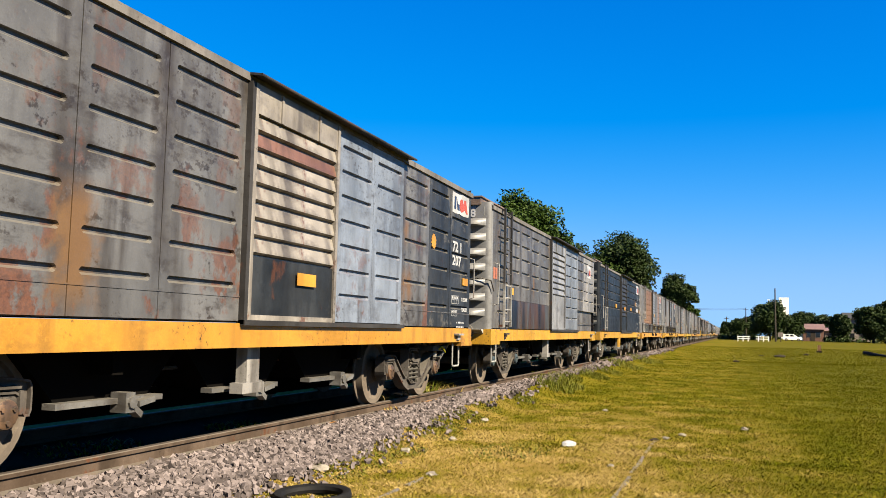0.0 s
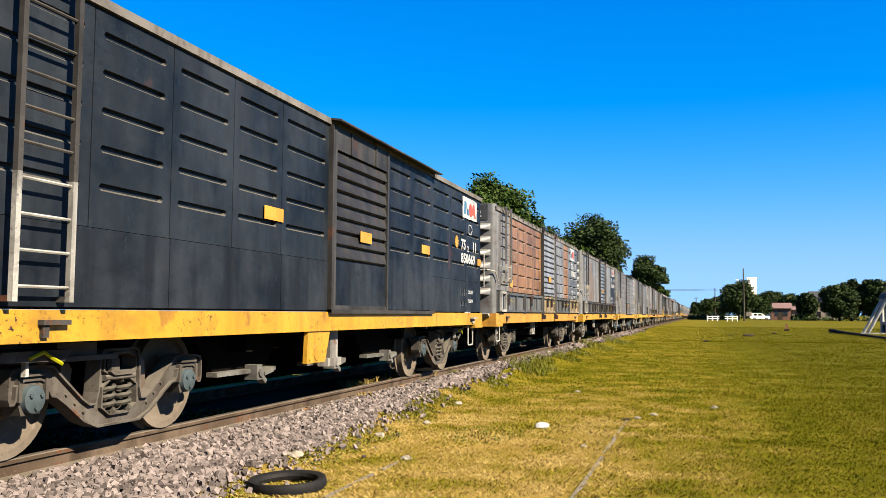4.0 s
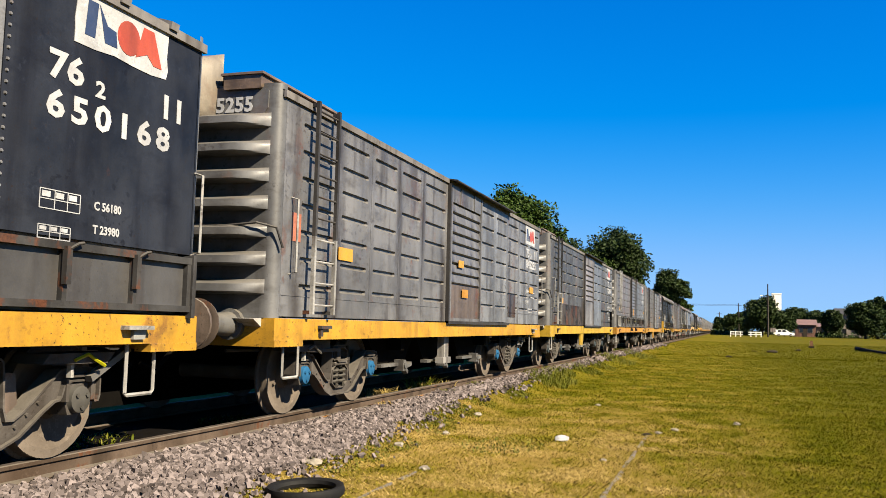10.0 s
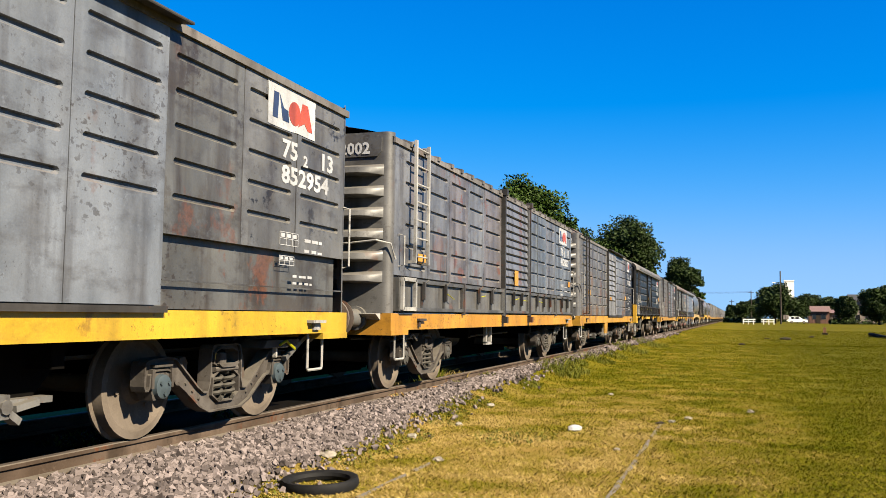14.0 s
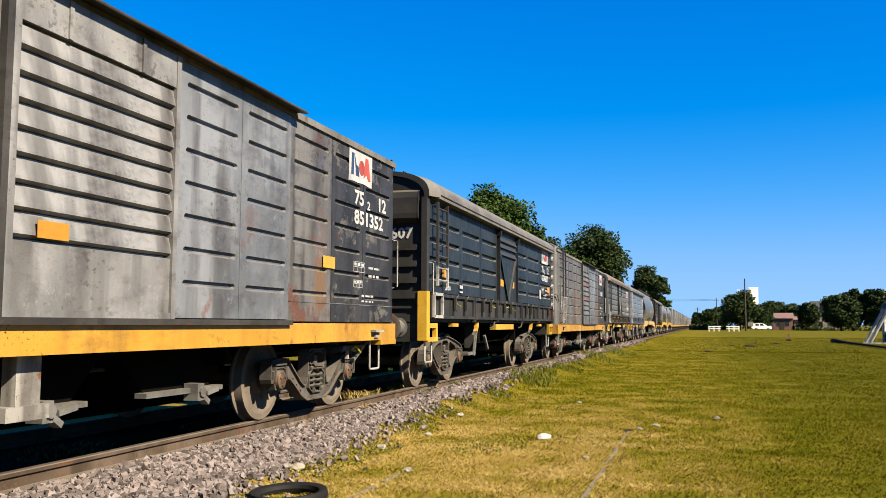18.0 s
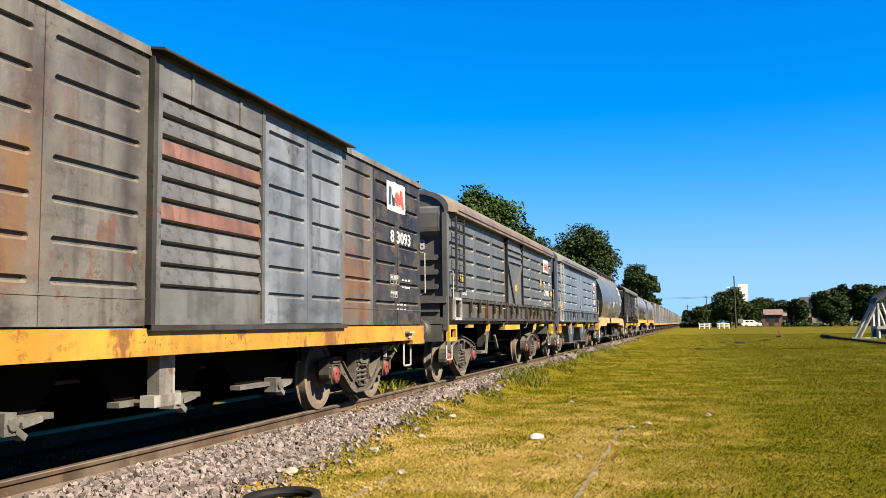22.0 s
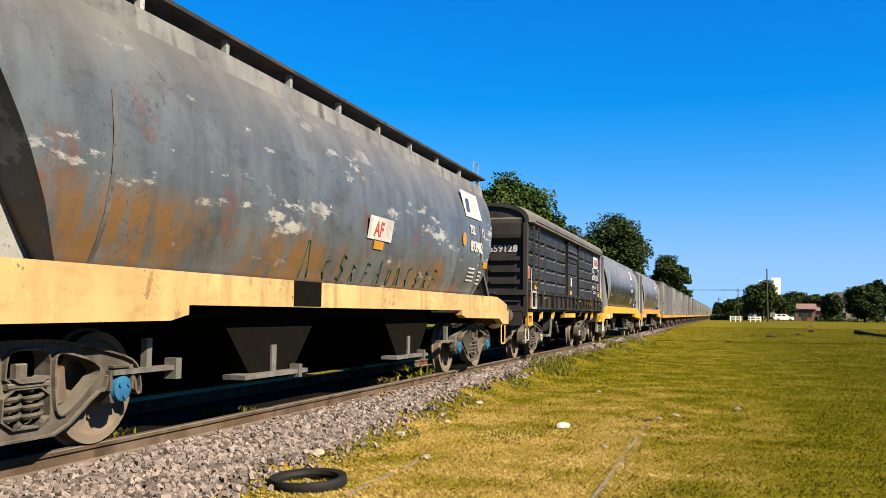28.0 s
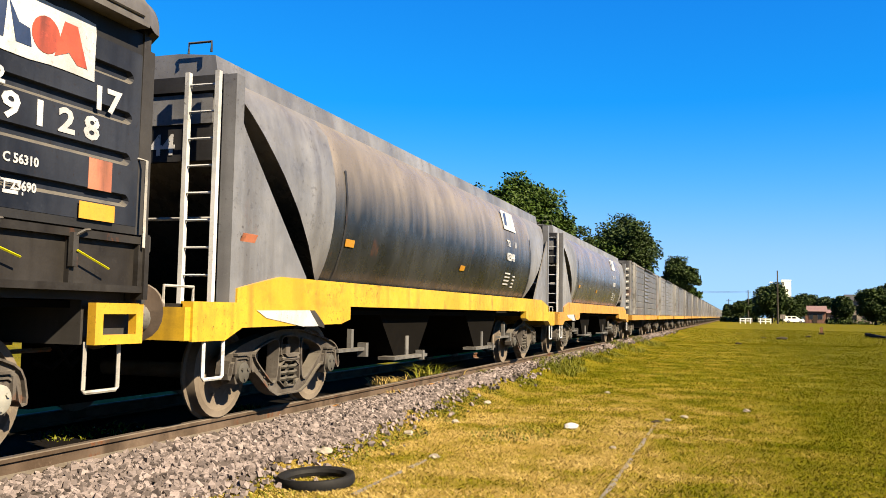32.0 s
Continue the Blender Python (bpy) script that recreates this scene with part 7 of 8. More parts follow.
def blades(name, rects, mat, label, seed, category="grass"):
    """Short grass: one bent blade a triangle pair, in one mesh."""
    g = np.random.default_rng(seed)
    allv = []
    for x0, x1, y0, y1, count, h0, h1, wide in rects:
        x, y = g.uniform(x0, x1, count), y0 + (y1 - y0) * g.uniform(0, 1, count) ** 1.25
        d = x - TRACK_X
        edge = np.array([bed_edge(q) + 0.04 + 0.2 * noise.noise((q * 0.8, 3.3, 0)) for q in y])
        bare = np.array([noise.noise((p * 0.9, q * 0.9, 5.0)) for p, q in zip(x, y)])
        keep = ((d > edge) | (g.random(count) < 0.10)) & ((bare > -0.30) | (g.random(count) < 0.4)) & (d > 1.0)
        x, y = x[keep], y[keep]
        n = len(x)
        h, a = g.uniform(h0, h1, n) * 0.68, g.uniform(0, 6.283, n)
        lean, w = g.uniform(0.4, 1.8, n) * h, wide * g.uniform(0.6, 1.3, n)
        c, s = np.cos(a), np.sin(a)
        z = soil(x, y) - 0.004
        v = np.stack([np.stack([x - s * w, y + c * w, z], 1), np.stack([x + s * w, y - c * w, z], 1),
                      np.stack([x + c * lean * 0.45 + s * w * 0.6, y + s * lean * 0.45 - c * w * 0.6, z + h * 0.7], 1), np.stack([x + c * lean, y + s * lean, z + h], 1)], 1)
        allv.append(v.reshape(-1, 3))
    V = np.concatenate(allv)
    n = len(V) // 4
    q = 4 * np.arange(n)[:, None]
    F = np.concatenate([q + (0, 1, 2), q + (0, 2, 3)], 1).reshape(-1)
    me = bpy.data.meshes.new(name)
    me.vertices.add(len(V))
    me.vertices.foreach_set("co", V.ravel())
    me.loops.add(len(F))
    me.loops.foreach_set("vertex_index", F)
    me.polygons.add(2 * n)
    me.polygons.foreach_set("loop_start", np.arange(0, 6 * n, 3))
    me.update(calc_edges=True)
    me.materials.append(mat)
    return tagged(new(name, me), label, category, kind="stuff")


blades("grass", ((-4.4, 1.5, 5.0, 11, 90000, 0.018, 0.05, 0.004), (1.5, 5.5, 5.5, 11, 44000, 0.018, 0.05, 0.0045), (-4.7, 5, 11, 17, 100000, 0.02, 0.05, 0.0055), (-4.75, 9, 17, 28, 95000, 0.022, 0.055, 0.008), (-4.75, 16, 28, 52, 90000, 0.03, 0.06, 0.012), (-4.7, 26, 50, 100, 60000, 0.04, 0.08, 0.022)),
       M_BLADE, "short mown grass, green mixed with dry straw", 3)
M_WEED = leafy("weed_leaf", (0.085, 0.105, 0.006), (0.20, 0.19, 0.014), 2.0)
M_DRY = leafy("dry_weed", (0.30, 0.22, 0.07), (0.44, 0.32, 0.11), 3.0)
M_LEAF = leafy("dry_leaf", (0.42, 0.2, 0.07), (0.5, 0.3, 0.14), 4.0)


def weed(x, y, spread, h, count, mat, seed, label, z=None):
    g = random.Random(seed)
    s = Shape()
    for _ in range(2 * count):
        r, a = spread * math.sqrt(g.random()), g.uniform(0, 6.283)
        px, py = x + r * math.cos(a), y + r * math.sin(a) * 1.6
        b = g.uniform(0, 6.283)
        hh, w = h * g.uniform(0.3, 0.95), g.uniform(0.005, 0.011)
        bz = (ground_z(px, py) if z is None else z) - 0.01
        lean = hh * g.uniform(0.4, 1.6)
        c, d = math.cos(b), math.sin(b)
        s.v += [(px - d * w, py + c * w, bz), (px + d * w, py - c * w, bz), (px + c * lean * 0.4 + d * w, py + d * lean * 0.4 - c * w, bz + hh * 0.7), (px + c * lean * 0.4 - d * w, py + d * lean * 0.4 + c * w, bz + hh * 0.7), (px + c * lean, py + d * lean, bz + hh * 0.95)]
        n = len(s.v) - 5
        s.f += [(n, n + 1, n + 2, n + 3), (n + 3, n + 2, n + 4)]
    me = bpy.data.meshes.new("weed_clump")
    me.from_pydata(s.v, [], s.f)
    me.materials.append(mat)
    return tagged(new("weed_clump", me), label, "weeds", kind="stuff")


G1, G2 = "green weed clump growing beside the rail", "dry yellow weed tuft at the rail foot"
for i, (x, y, sp_, h, c, m, l) in enumerate((
        (-4.35, 22.5, 0.75, 0.2, 420, M_WEED, G1), (-4.55, 24.5, 0.6, 0.18, 260, M_WEED, G1), (-4.1, 21.0, 0.5, 0.2, 200, M_WEED, G1), (-4.3, 27.5, 0.7, 0.17, 300, M_WEED, G1), (-4.4, 31.0, 0.8, 0.16, 320, M_WEED, G1),
        (-5.25, 13.2, 0.32, 0.24, 150, M_DRY, G2), (-5.15, 14.6, 0.20, 0.40, 60, M_WEED, G1), (-5.2, 15.6, 0.4, 0.22, 130, M_DRY, G2), (-4.72, 12.0, 0.14, 0.12, 50, M_DRY, G2), (-4.70, 14.8, 0.16, 0.14, 50, M_WEED, G1), (-4.72, 16.9, 0.2, 0.16, 80, M_WEED, G1),
        (-3.75, 6.3, 0.42, 0.09, 300, M_WEED, "low green weeds at the ballast edge"), (-3.65, 12.3, 0.35, 0.12, 180, M_WEED, "low green weeds at the ballast edge"), (-3.72, 9.0, 0.4, 0.1, 200, M_WEED, "low green weeds at the ballast edge"), (-3.7, 15.0, 0.4, 0.12, 150, M_WEED, "low green weeds at the ballast edge"),
        (-3.55, 8.2, 0.35, 0.09, 320, M_WEED, "low green weeds at the ballast edge"), (-3.5, 9.9, 0.5, 0.11, 420, M_WEED, "low green weeds at the ballast edge"), (-3.5, 11.6, 0.5, 0.10, 420, M_WEED, "low green weeds at the ballast edge"), (-3.6, 13.6, 0.45, 0.12, 380, M_WEED, "low green weeds at the ballast edge"), (-3.7, 17.5, 0.5, 0.15, 380, M_WEED, "low green weeds at the ballast edge"), (-2.6, 10.6, 0.5, 0.06, 200, M_WEED, "low green weeds in the grass"),
        (-5.9, 7.0, 0.4, 0.1, 130, M_WEED, "green weeds between the rails"), (-5.7, 9.3, 0.3, 0.1, 80, M_WEED, "green weeds between the rails"), (-4.4, 36.0, 1.0, 0.3, 300, M_WEED, G1), (-4.5, 44.0, 1.3, 0.3, 300, M_WEED, G1))):
    if "edge" in l:
        x, h, sp_ = TRACK_X + bed_edge(y) + 0.35, h * 0.5, sp_ * 0.8
    weed(x, y, sp_, h, c, m, 50 + i, l)


def scatter_leaves():
    g = random.Random(8)
    s = Shape()
    for cx, cy, n in ((-4.74, 8.6, 5), (-4.76, 11.9, 9), (-4.72, 13.6, 14), (-4.74, 17.5, 8), (-4.75, 10.3, 4)):
        for _ in range(n):
            x, y, r, a = cx + g.gauss(0, 0.05), cy + g.gauss(0, 0.28), g.uniform(0.02, 0.045), g.uniform(0, 6.28)
            z = ground_z(x, y) + g.uniform(0.03, 0.06)
            s.face([(x + r * math.cos(a + k * 1.571) * (1.5 if k % 2 else 0.8), y + r * math.sin(a + k * 1.571) * (1.5 if k % 2 else 0.8), z + (0.02 if k in (1, 2) else 0)) for k in range(4)])
    thing("fallen_leaves", s, M_LEAF, "dry brown leaves lying along the rail", "leaves", kind="stuff")


scatter_leaves()

# things lying in the grass
M_RUBBER = plain("tyre_rubber", (0.022, 0.022, 0.023), 0.7, scale=30.0)
R0, rows = 0.25, []
prof = [(0.0, 0.0), (0.012, 0.05), (0.05, 0.075), (0.075, 0.07), (0.085, 0.03), (0.085, -0.03), (0.075, -0.07), (0.05, -0.075), (0.012, -0.05)]
for i in range(48):
    a = 2 * math.pi * i / 48
    lug = 0.006 if i % 2 else 0.0
    rows.append([((R0 + r - (lug if r > 0.07 else 0)) * math.cos(a), (R0 + r - (lug if r > 0.07 else 0)) * math.sin(a), 0.60 * z + 0.050) for r, z in prof])
rows.append(rows[0])
thing("tyre", Shape().grid(rows, True), M_RUBBER, "worn black car tyre lying flat in the grass", "tyre", at=pose(-3.40, 6.84, ground_z(-3.40, 6.84), 1.5, -2, 20), smooth=True)


def lump(name, x, y, size, mat, label, category, seed, z=None):
    g = random.Random(seed)
    bm = bmesh.new()
    bmesh.ops.create_icosphere(bm, subdivisions=2, radius=1.0)
    for v in bm.verts:
        k = 1 + 0.45 * noise.noise(v.co * 1.9 + Vector((seed, 0, 0))) + g.uniform(-0.12, 0.12)
        v.co = Vector((v.co.x * size[0] * k, v.co.y * size[1] * k, max(-0.3, v.co.z) * size[2] * k))
    me = bpy.data.meshes.new(name)
    bm.to_mesh(me)
    bm.free()
    me.materials.append(mat)
    ob = new(name, me)
    ob.matrix_basis = pose(x, y, (ground_z(x, y) if z is None else z) + size[2] * 0.3, 0, 0, g.uniform(0, 360))
    return tagged(ob, label, category)


M_LITTER = plain("white_litter", (0.75, 0.76, 0.78), 0.5, scale=14.0, var=0.15)
M_PALE = plain("pale_stone", (0.52, 0.46, 0.38), 0.85, scale=20.0)
M_CLOD = plain("dark_clod", (0.06, 0.045, 0.03), 0.9)
lump("litter", -2.02, 11.43, (0.11, 0.07, 0.065), M_LITTER, "crumpled white plastic litter on the grass", "litter", 3)
for i, (x, y, s) in enumerate(((-2.92, 8.57, 0.05), (-3.72, 9.9, 0.06), (-3.9, 8.0, 0.07), (0.18, 14.8, 0.055), (-3.6, 11.4, 0.05), (-0.9, 12.9, 0.045), (-1.3, 10.0, 0.035), (-0.7, 13.4, 0.05), (-2.3, 16.9, 0.05), (-3.8, 13.7, 0.06))):
    lump("stone", x, y, (s * 1.25, s, s * 0.7), M_PALE, "pale loose stone lying in the grass", "stone", 20 + i)
for i, (x, y, s) in enumerate(((-1.05, 12.61, 0.06), (3.0, 62, 0.28), (5.2, 70, 0.2), (1.9, 64, 0.15), (0.2, 50, 0.16))):
    lump("clod", x, y, (s * 1.6, s, s * 0.5), M_CLOD, "dark clod of earth in the mown grass", "clod", 40 + i)
M_OLD = paint("buried_rail", (0.10, 0.065, 0.04), rust=0.4, dirt=0.4, seed=41.0, rough=0.85)
for x, segs in ((-1.03, ((7.0, 9.4), (9.6, 10.9), (11.2, 11.9), (12.1, 12.55))), (-2.95, ((6.6, 7.7), (7.9, 8.4)))):
    s = Shape()
    for a, b in segs:
        s.grid([[(x - 0.022 + 0.012 * math.sin(y * 3), y, ground_z(x, y) + 0.0), (x - 0.012, y, ground_z(x, y) + 0.014), (x + 0.012, y, ground_z(x, y) + 0.012), (x + 0.024 + 0.01 * math.sin(y * 5), y, ground_z(x, y) + 0.002)] for y in np.linspace(a, b, 9)])
    thing("buried_rail", s, M_OLD, "rusty disused rail half buried in the grass", "old rail")

# trees
M_BARK = plain("bark", (0.09, 0.07, 0.055), 0.9, scale=6.0, var=0.4)
M_TREE1 = leafy("tree_leaf_bright", (0.026, 0.055, 0.006), (0.060, 0.105, 0.010), 5.0)
M_TREE2 = leafy("tree_leaf_dark", (0.020, 0.040, 0.008), (0.045, 0.072, 0.012), 6.0)


def tree(x, y, h, rx, rz, seed, mat, leaf=0.30, clumps=46, per=70, label="", base=0.35, lean=0.0):
    """Tapered trunk, limbs, and a crown of small leaves in uneven clumps with gaps."""
    g = random.Random(seed)
    t = thing("tree", None, None, label, "tree", "trees", at=pose(x, y, ground_z(x, y)))
    cz = h - rz
    tr = Shape().tube([(0, 0, -0.2), (0.1 * lean, 0.05, h * 0.2), (0.5 * lean, 0.1, h * 0.42), (lean, 0.0, cz)], [h * 0.035, h * 0.028, h * 0.022, h * 0.012], 8)
    part("trunk", tr, M_BARK, t)
    V, F = [], []
    for c in range(clumps):
        while True:
            p = Vector((g.uniform(-1, 1), g.uniform(-1, 1), g.uniform(-1, 1)))
            if 0.25 < p.length < 1.0 and p.z > -0.9:
                break
        k = 0.82 + 0.30 * noise.noise(p * 1.7 + Vector((seed, 0, 0)))
        o = Vector((p.x * rx * k + lean, p.y * rx * k, cz + p.z * rz * k))
        if c % 4 == 0:
            part("limb", Shape().tube([(lean * 0.4, 0, h * g.uniform(0.3, 0.5)), (o.x * 0.5, o.y * 0.5, (o.z + h * 0.4) / 2), o], [h * 0.014, h * 0.009, h * 0.003], 5), M_BARK, t)
        r = rx * g.uniform(0.20, 0.36)
        for _ in range(per):
            d = Vector((max(-1.7, min(1.7, g.gauss(0, 1))), max(-1.7, min(1.7, g.gauss(0, 1))), max(-1.3, min(1.3, g.gauss(0, 0.75))))) * (r * 0.55)
            q = o + d
            e = Euler((g.uniform(0, 6.28), g.uniform(-0.9, 0.9), g.uniform(0, 6.28))).to_matrix()
            s = leaf * g.uniform(0.7, 1.5)
            n = len(V)
            V += [tuple(q + e @ Vector(v)) for v in ((-s * 0.5, 0, 0), (0, -s * 0.28, 0.06 * s), (s * 0.6, 0, 0), (0, s * 0.28, 0.06 * s))]
            F.append((n, n + 1, n + 2, n + 3))
    me = bpy.data.meshes.new("crown")
    me.from_pydata(V, [], F)
    me.materials.append(mat)
    part("crown", me, None, t)
    return t


TL = "leafy green tree beyond the train"
tree(-16.6, 70, 12.7, 4.3, 4.6, 1, M_TREE1, 0.27, 230, 400, "dense bright green tree behind the train")
tree(-21.5, 68, 12.0, 4.6, 4.6, 2, M_TREE1, 0.27, 200, 380, "dense bright green tree behind the train")
tree(-14.7, 86, 10.9, 1.9, 2.4, 3, M_TREE2, 0.2, 30, 100, "small open-crowned tree behind the train")
tree(-11.6, 95, 11.5, 3.9, 2.9, 4, M_TREE2, 0.27, 90, 260, "broad flat-topped tree with open branches", lean=0.5)
tree(-13.6, 93, 9.6, 2.6, 3.0, 5, M_TREE1, 0.27, 50, 260, TL)
tree(-10.2, 97, 8.0, 2.2, 3.0, 6, M_TREE1, 0.27, 50, 260, TL)
tree(-8.4, 150, 11.3, 3.2, 3.4, 7, M_TREE2, 0.34, 70, 270, "dark green tree standing alone past the train")
tree(-7.4, 152, 7.0, 1.9, 2.8, 8, M_TREE1, 0.34, 40, 250, TL)
FT = "dark green tree at the far edge of the field"
for i, (x, y, h, rx, rz) in enumerate(((7.7, 200, 8.2, 4.0, 4.0), (12.9, 212, 6.2, 2.4, 2.8), (1.4, 232, 5.2, 2.4, 2.4), (4.4, 236, 6.4, 2.4, 2.8), (-1.2, 245, 4.4, 2.0, 2.0), (19.5, 262, 8.6, 3.6, 3.2), (24.8, 260, 7.4, 3.6, 2.8), (22.3, 205, 6.4, 2.3, 2.0),
                                       (26.2, 188, 7.4, 3.6, 3.6), (29.0, 192, 8.8, 2.6, 3.6), (33.0, 190, 8.4, 3.6, 4.0), (38.5, 194, 8.0, 4.0, 3.8), (45.0, 198, 8.4, 4.2, 3.8), (52.0, 196, 7.8, 4.0, 3.6), (60.0, 200, 8.2, 4.4, 3.8))):
    tree(x, y, h, rx, h * 0.47, 20 + i, M_TREE2, 0.46, 90, 220, FT)
bushes = Shape()
g = random.Random(77)
for i in range(2600):
    x = g.choice((g.uniform(-3, 6), g.uniform(19, 24), g.uniform(24, 62)))
    y, z = 206 + g.uniform(-3, 3), 0.42 + abs(g.gauss(0, 0.55))
    e = Euler((g.uniform(0, 6.28), g.uniform(-1, 1), g.uniform(0, 6.28))).to_matrix()
    bushes.face([Vector((x, y, z)) + e @ Vector(v) for v in ((-0.3, 0, 0), (0, -0.2, 0), (0.3, 0, 0), (0, 0.2, 0))])
bme = bpy.data.meshes.new("hedge")
bme.from_pydata(bushes.v, [], bushes.f)
bme.materials.append(M_TREE2)
tagged(new("hedge", bme), "low dark hedge along the far edge of the field", "hedge", kind="stuff")

# far buildings
M_BRICK = paint("house_brick", (0.30, 0.14, 0.085), rust=0.0, dirt=0.3, seed=50.0)
M_TILE = paint("roof_tile", (0.40, 0.19, 0.11), rust=0.0, dirt=0.3, seed=51.0)
M_PLASTER = paint("pale_plaster", (0.45, 0.36, 0.28), rust=0.0, dirt=0.3, seed=52.0)
M_TOWER = plain("white_tower", (2.3, 2.2, 1.95), 0.7, scale=1.0, var=0.08)
M_GLASS = plain("dark_glass", (0.03, 0.035, 0.04), 0.1, spec=0.5)
M_SLATE = plain("slate_roof", (0.12, 0.12, 0.13), 0.8)
gz = 0.42


def building(name, x0, x1, y, depth, h, roof_h, wall, roof, label, windows, doors=()):
    b = thing(name, None, None, label, "house", at=pose(0, 0, gz))
    part("wall", Shape().box(x0, x1, y, y + depth, 0, h), wall, b)
    part("roof", Shape().prism([(y - 0.5, h), (y + depth + 0.5, h), (y + depth / 2, h + roof_h)], "x", x0 - 0.4, x1 + 0.4), roof, b)
    for x, z, ww, hh in windows:
        wd = part("window", Shape().box(x, x + ww, y - 0.06, y + 0.02, z, z + hh), M_PLASTER, b)
        part("pane", Shape().box(x + 0.07, x + ww - 0.07, y - 0.075, y - 0.06, z + 0.07, z + hh - 0.07), M_GLASS, wd)
    for x, ww in doors:
        part("door", Shape().box(x, x + ww, y - 0.08, y + 0.02, 0, 2.05), M_BARK, b)
    return b


building("house", 15.4, 19.8, 215, 7, 2.7, 1.3, M_BRICK, M_TILE, "low brick house with an orange tiled roof", ((16.2, 0.9, 1.1, 1.1), (18.0, 0.9, 1.1, 1.1)), ((17.0, 0.9), ))
building("house", 20.2, 25.2, 217, 7, 2.4, 0.8, M_PLASTER, M_TILE, "low pale house with a tiled roof", ((21.0, 0.9, 1.3, 1.0), (23.4, 0.9, 1.2, 1.0)))
building("house", 25.6, 31.0, 226, 8, 5.4, 1.6, M_PLASTER, M_SLATE, "two-storey house with a dark roof", ((26.4, 0.9, 1.1, 1.2), (28.6, 0.9, 1.1, 1.2), (26.4, 3.4, 1.1, 1.2), (28.6, 3.4, 1.1, 1.2)))
tw = thing("water_tower", None, None, "tall plain white tower behind the trees", "tower", at=pose(21.2, 400, 0.3))
part("shaft", Shape().box(-1.9, 1.9, -1.9, 1.9, 0, 17.0, 0.2), M_TOWER, tw)
part("cap", Shape().box(-2.0, 2.0, -2.0, 2.0, 17.0, 17.5), M_TOWER, tw)

# poles and wires
M_POLE = plain("pole_wood", (0.13, 0.11, 0.09), 0.85)


def pole(x, y, h, arm, label, lamp=False):
    p = thing("utility_pole", None, None, label, "pole", "poles", at=pose(x, y, ground_z(x, y)))
    part("post", Shape().tube([(0, 0, -0.3), (0, 0, h)], [0.16, 0.10], 8), M_POLE, p)
    if arm:
        part("crossarm", Shape().box(-0.7, 0.7, -0.06, 0.06, h - 0.6, h - 0.48), M_POLE, p)
    if lamp:
        part("lamp_arm", Shape().tube([(0, 0, h - 2.6), (-0.9, 0, h - 2.1)], 0.04, 6), M_POLE, p)
        part("lamp_head", Shape().box(-1.35, -0.85, -0.12, 0.12, h - 2.2, h - 2.05), M_TOWER, p)


pole(7.55, 170, 9.7, False, "tall dark wooden pole by the crossing", True)
pole(3.4, 233, 8.0, True, "wooden power pole by the crossing")
pole(-1.4, 260, 6.2, True, "wooden power pole by the crossing")
pole(-26.0, 233, 9.0, True, "wooden power pole across the track")
for dz in (0.0, 0.25):
    thing("wire", Shape().tube([(3.4 - 29.4 * t, 233, ground_z(0, 233) + 7.5 + dz + 1.0 * t - 2.2 * t * (1 - t)) for t in [k / 12 for k in range(13)]], 0.03, 4), M_POLE, "thin power line crossing above the track", "wire", "wires")

# white barrier at the crossing
fence = thing("fence", None, None, "white-painted low rail fence by the crossing", "fence", at=pose(0, 160, ground_z(0, 160)))
for i in range(7):
    if i != 3:
        part("post", Shape().box(1.0 + 0.83 * i - 0.07, 1.0 + 0.83 * i + 0.07, -0.07, 0.07, -0.1, 0.95), M_TOWER, fence)
for a, b in ((0.9, 3.0), (3.9, 6.1)):
    for z in (0.78, 0.40):
        part("rail", Shape().box(a, b, -0.1, -0.07, z, z + 0.13), M_TOWER, fence)
sg = thing("crossing_sign", None, None, "small pale sign on a post at the crossing", "sign", at=pose(8.5, 172, ground_z(8.5, 172)))
part("post", Shape().tube([(0, 0, -0.2), (0, 0, 1.5)], 0.05, 6), M_POLE, sg)
part("board", Shape().box(-0.45, 0.45, -0.06, -0.03, 0.9, 1.7), M_PLASTER, sg)
mk = thing("marker_post", None, None, "short orange-brown post standing in the grass", "post", at=pose(7.15, 82, ground_z(7.15, 82)))
part("post", Shape().box(-0.12, 0.12, -0.12, 0.12, -0.1, 0.62), paint("post_orange", (0.5, 0.22, 0.08), seed=60.0), mk)
part("foot", Shape().box(-0.22, 0.22, -0.2, 0.2, -0.1, 0.16), M_CLOD, mk)

# parked car, side on
M_CAR = plain("car_white", (2.5, 2.5, 2.45), 0.25, scale=1.0, var=0.03, bumpy=0.0, spec=0.5)
car = thing("car", None, None, "white hatchback car parked on the crossing road", "car", at=pose(10.5, 205, ground_z(10.5, 205)))
part("body", Shape().prism([(0.05, 0.32), (3.95, 0.32), (4.0, 0.62), (3.9, 0.85), (3.0, 0.95), (1.0, 0.98), (0.1, 0.95), (0.0, 0.6)], "y", -0.85, 0.85), M_CAR, car)
part("cabin", Shape().prism([(0.15, 0.94), (3.05, 0.94), (2.35, 1.46), (1.9, 1.52), (0.75, 1.52), (0.35, 1.42)], "y", -0.74, 0.74), M_CAR, car)
for a, b in ((0.55, 1.35), (1.45, 2.45)):
    part("side_window", Shape().prism([(a, 1.0), (b, 1.0), (b - (0.35 if b > 2 else 0.05), 1.42), (a + 0.06, 1.42)], "y", -0.755, -0.74), M_GLASS, car)
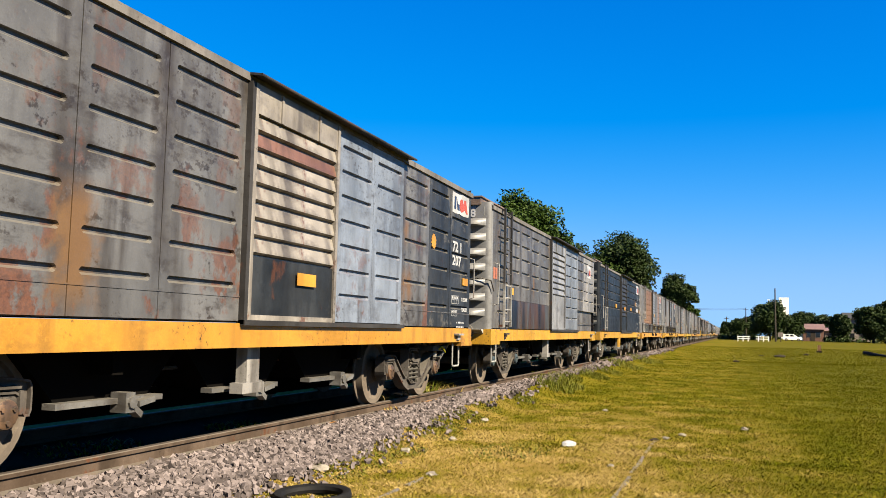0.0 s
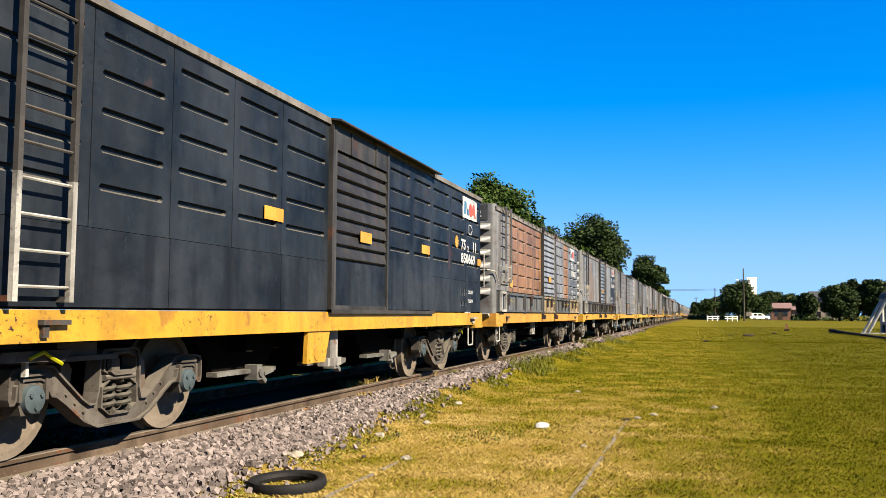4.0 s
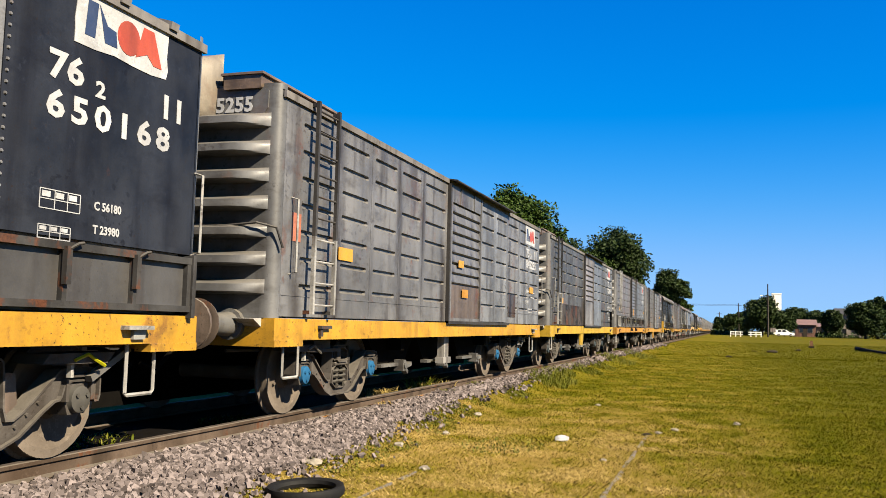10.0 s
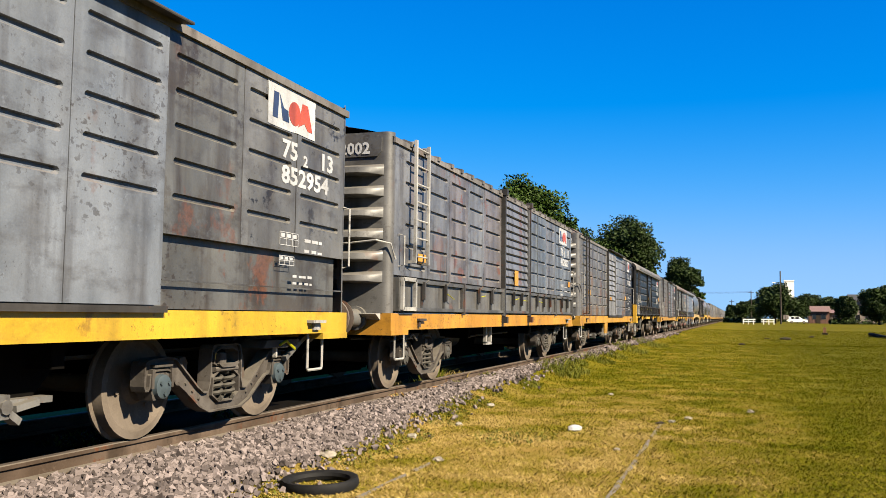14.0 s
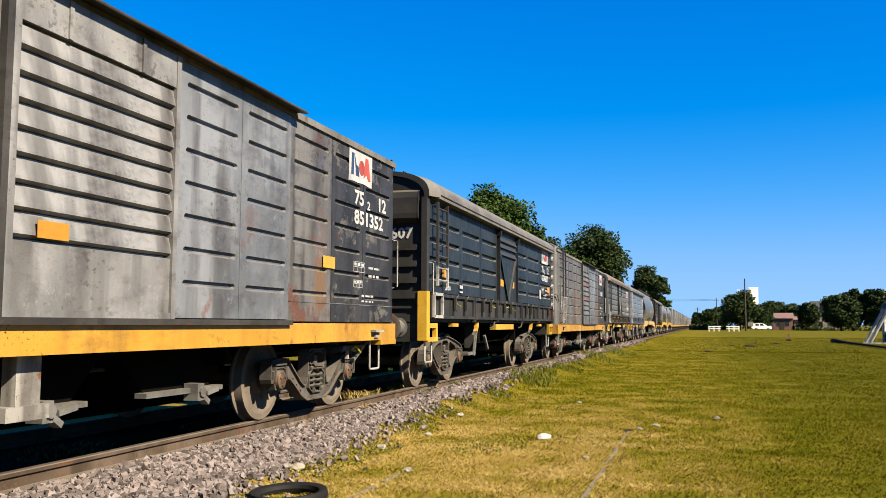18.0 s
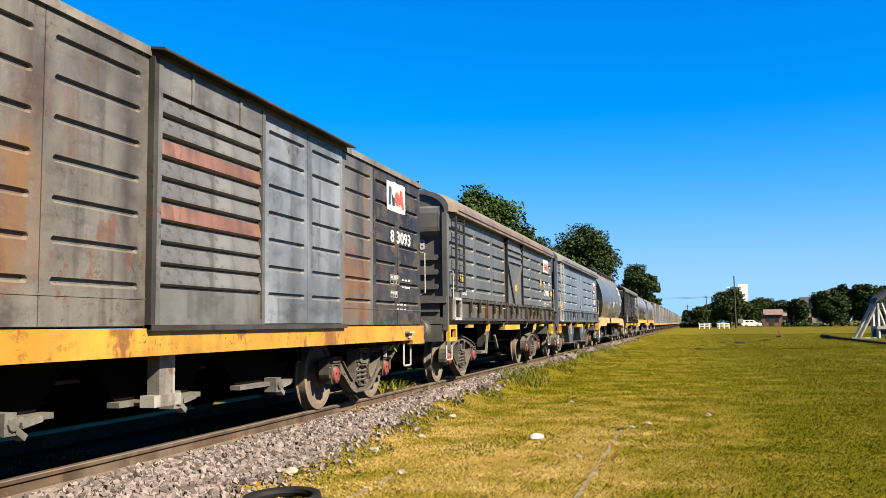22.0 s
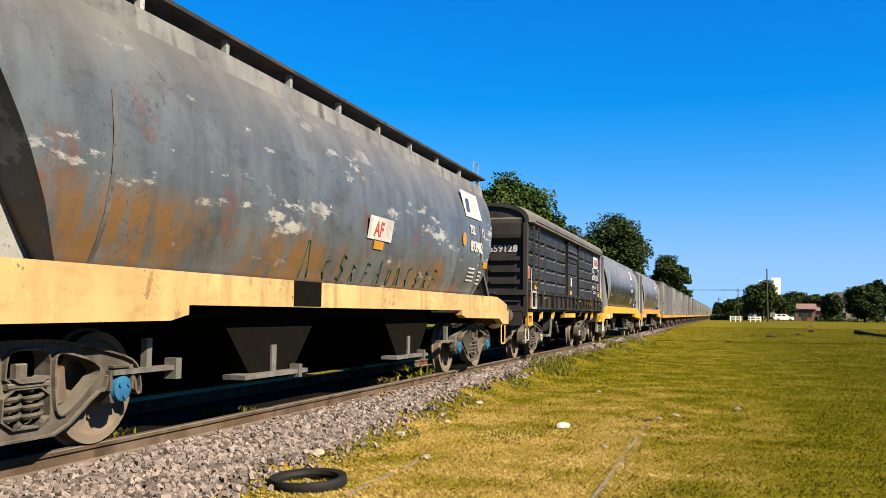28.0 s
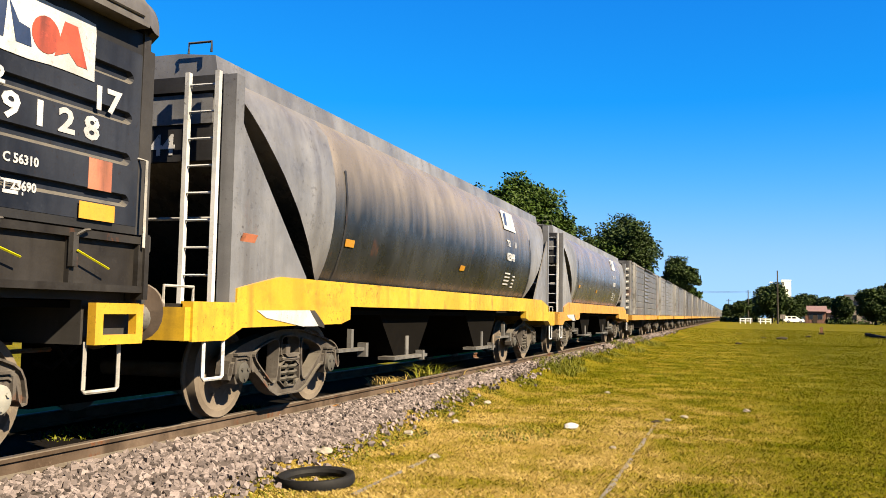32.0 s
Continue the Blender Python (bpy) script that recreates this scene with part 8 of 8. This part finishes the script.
for x in (0.75, 3.2):
    wh = part("wheel", Shape().lathe([(-0.86, 0.3), (-0.68, 0.31)], (x, 0, 0.31), "y", 18), M_RUBBER, car)
    part("rim", Shape().lathe([(-0.875, 0.16), (-0.86, 0.19)], (x, 0, 0.31), "y", 12), M_TREAD, wh)

# timber frame with a dark sloping top at the edge of the field
M_TIMBER = paint("white_timber", (0.62, 0.60, 0.54), rust=0.0, dirt=0.35, seed=61.0)
fr = thing("play_frame", None, None, "white timber frame with a platform and dark sloping top", "play frame", at=pose(0, 75, ground_z(13, 75)))


def beam(name, p, q, w=0.13, mat=None):
    part(name, Shape().tube([p, q], w, 6), mat or M_TIMBER, fr)


for y in (-1.0, 1.0):
    beam("brace", (12.3, y, 0.0), (13.75, y, 2.75))
    beam("post", (13.7, y, 0.0), (13.7, y, 2.75), 0.16)
    beam("brace", (14.0, y, 2.7), (14.55, y, 0.9), 0.11)
    beam("post", (14.75, y, 0.3), (14.75, y, 3.4), 0.15)
    beam("brace", (15.0, y, 3.2), (15.6, y, 0.9), 0.11)
    beam("post", (16.2, y, 0.0), (16.2, y, 4.2), 0.15)
part("platform", Shape().box(13.6, 17.4, -1.2, 1.2, 0.72, 0.95), M_TIMBER, fr)
part("plinth", Shape().box(13.75, 17.2, -1.0, 1.0, -0.1, 0.72), M_SLATE, fr)
part("sloping_top", Shape().prism([(13.55, 2.75), (13.7, 3.15), (17.6, 5.6), (17.8, 5.2)], "y", -1.4, 1.4), M_SLATE, fr)
part("ground_bar", Shape().box(11.8, 13.8, -1.1, -0.9, 0.0, 0.1), M_TIMBER, fr)
thing("log", Shape().tube([(10.5, 51, 0.19), (10.55, 62, 0.19), (10.5, 72, 0.22), (10.3, 79, 0.28)], [0.07, 0.08, 0.09, 0.14], 8), M_CLOD, "long dark pole lying in the grass", "log", smooth=True)


def motions():
    """The train runs past at a steady pace; every near wheelset rolls."""
    for w, s in WAGONS:
        walk(w, [(t, pose(TRACK_X, s - SPEED * t, RAIL_Z)) for t in (0.0, 16.0, 32.0)])
    turn = SPEED / WHEEL_R
    rows = [(k * 0.1, math.degrees(turn * k * 0.1)) for k in range(321)]
    for w, y in WHEELSETS:
        walk(w, [(t, pose(0, y, WHEEL_R, a)) for t, a in rows])


motions()
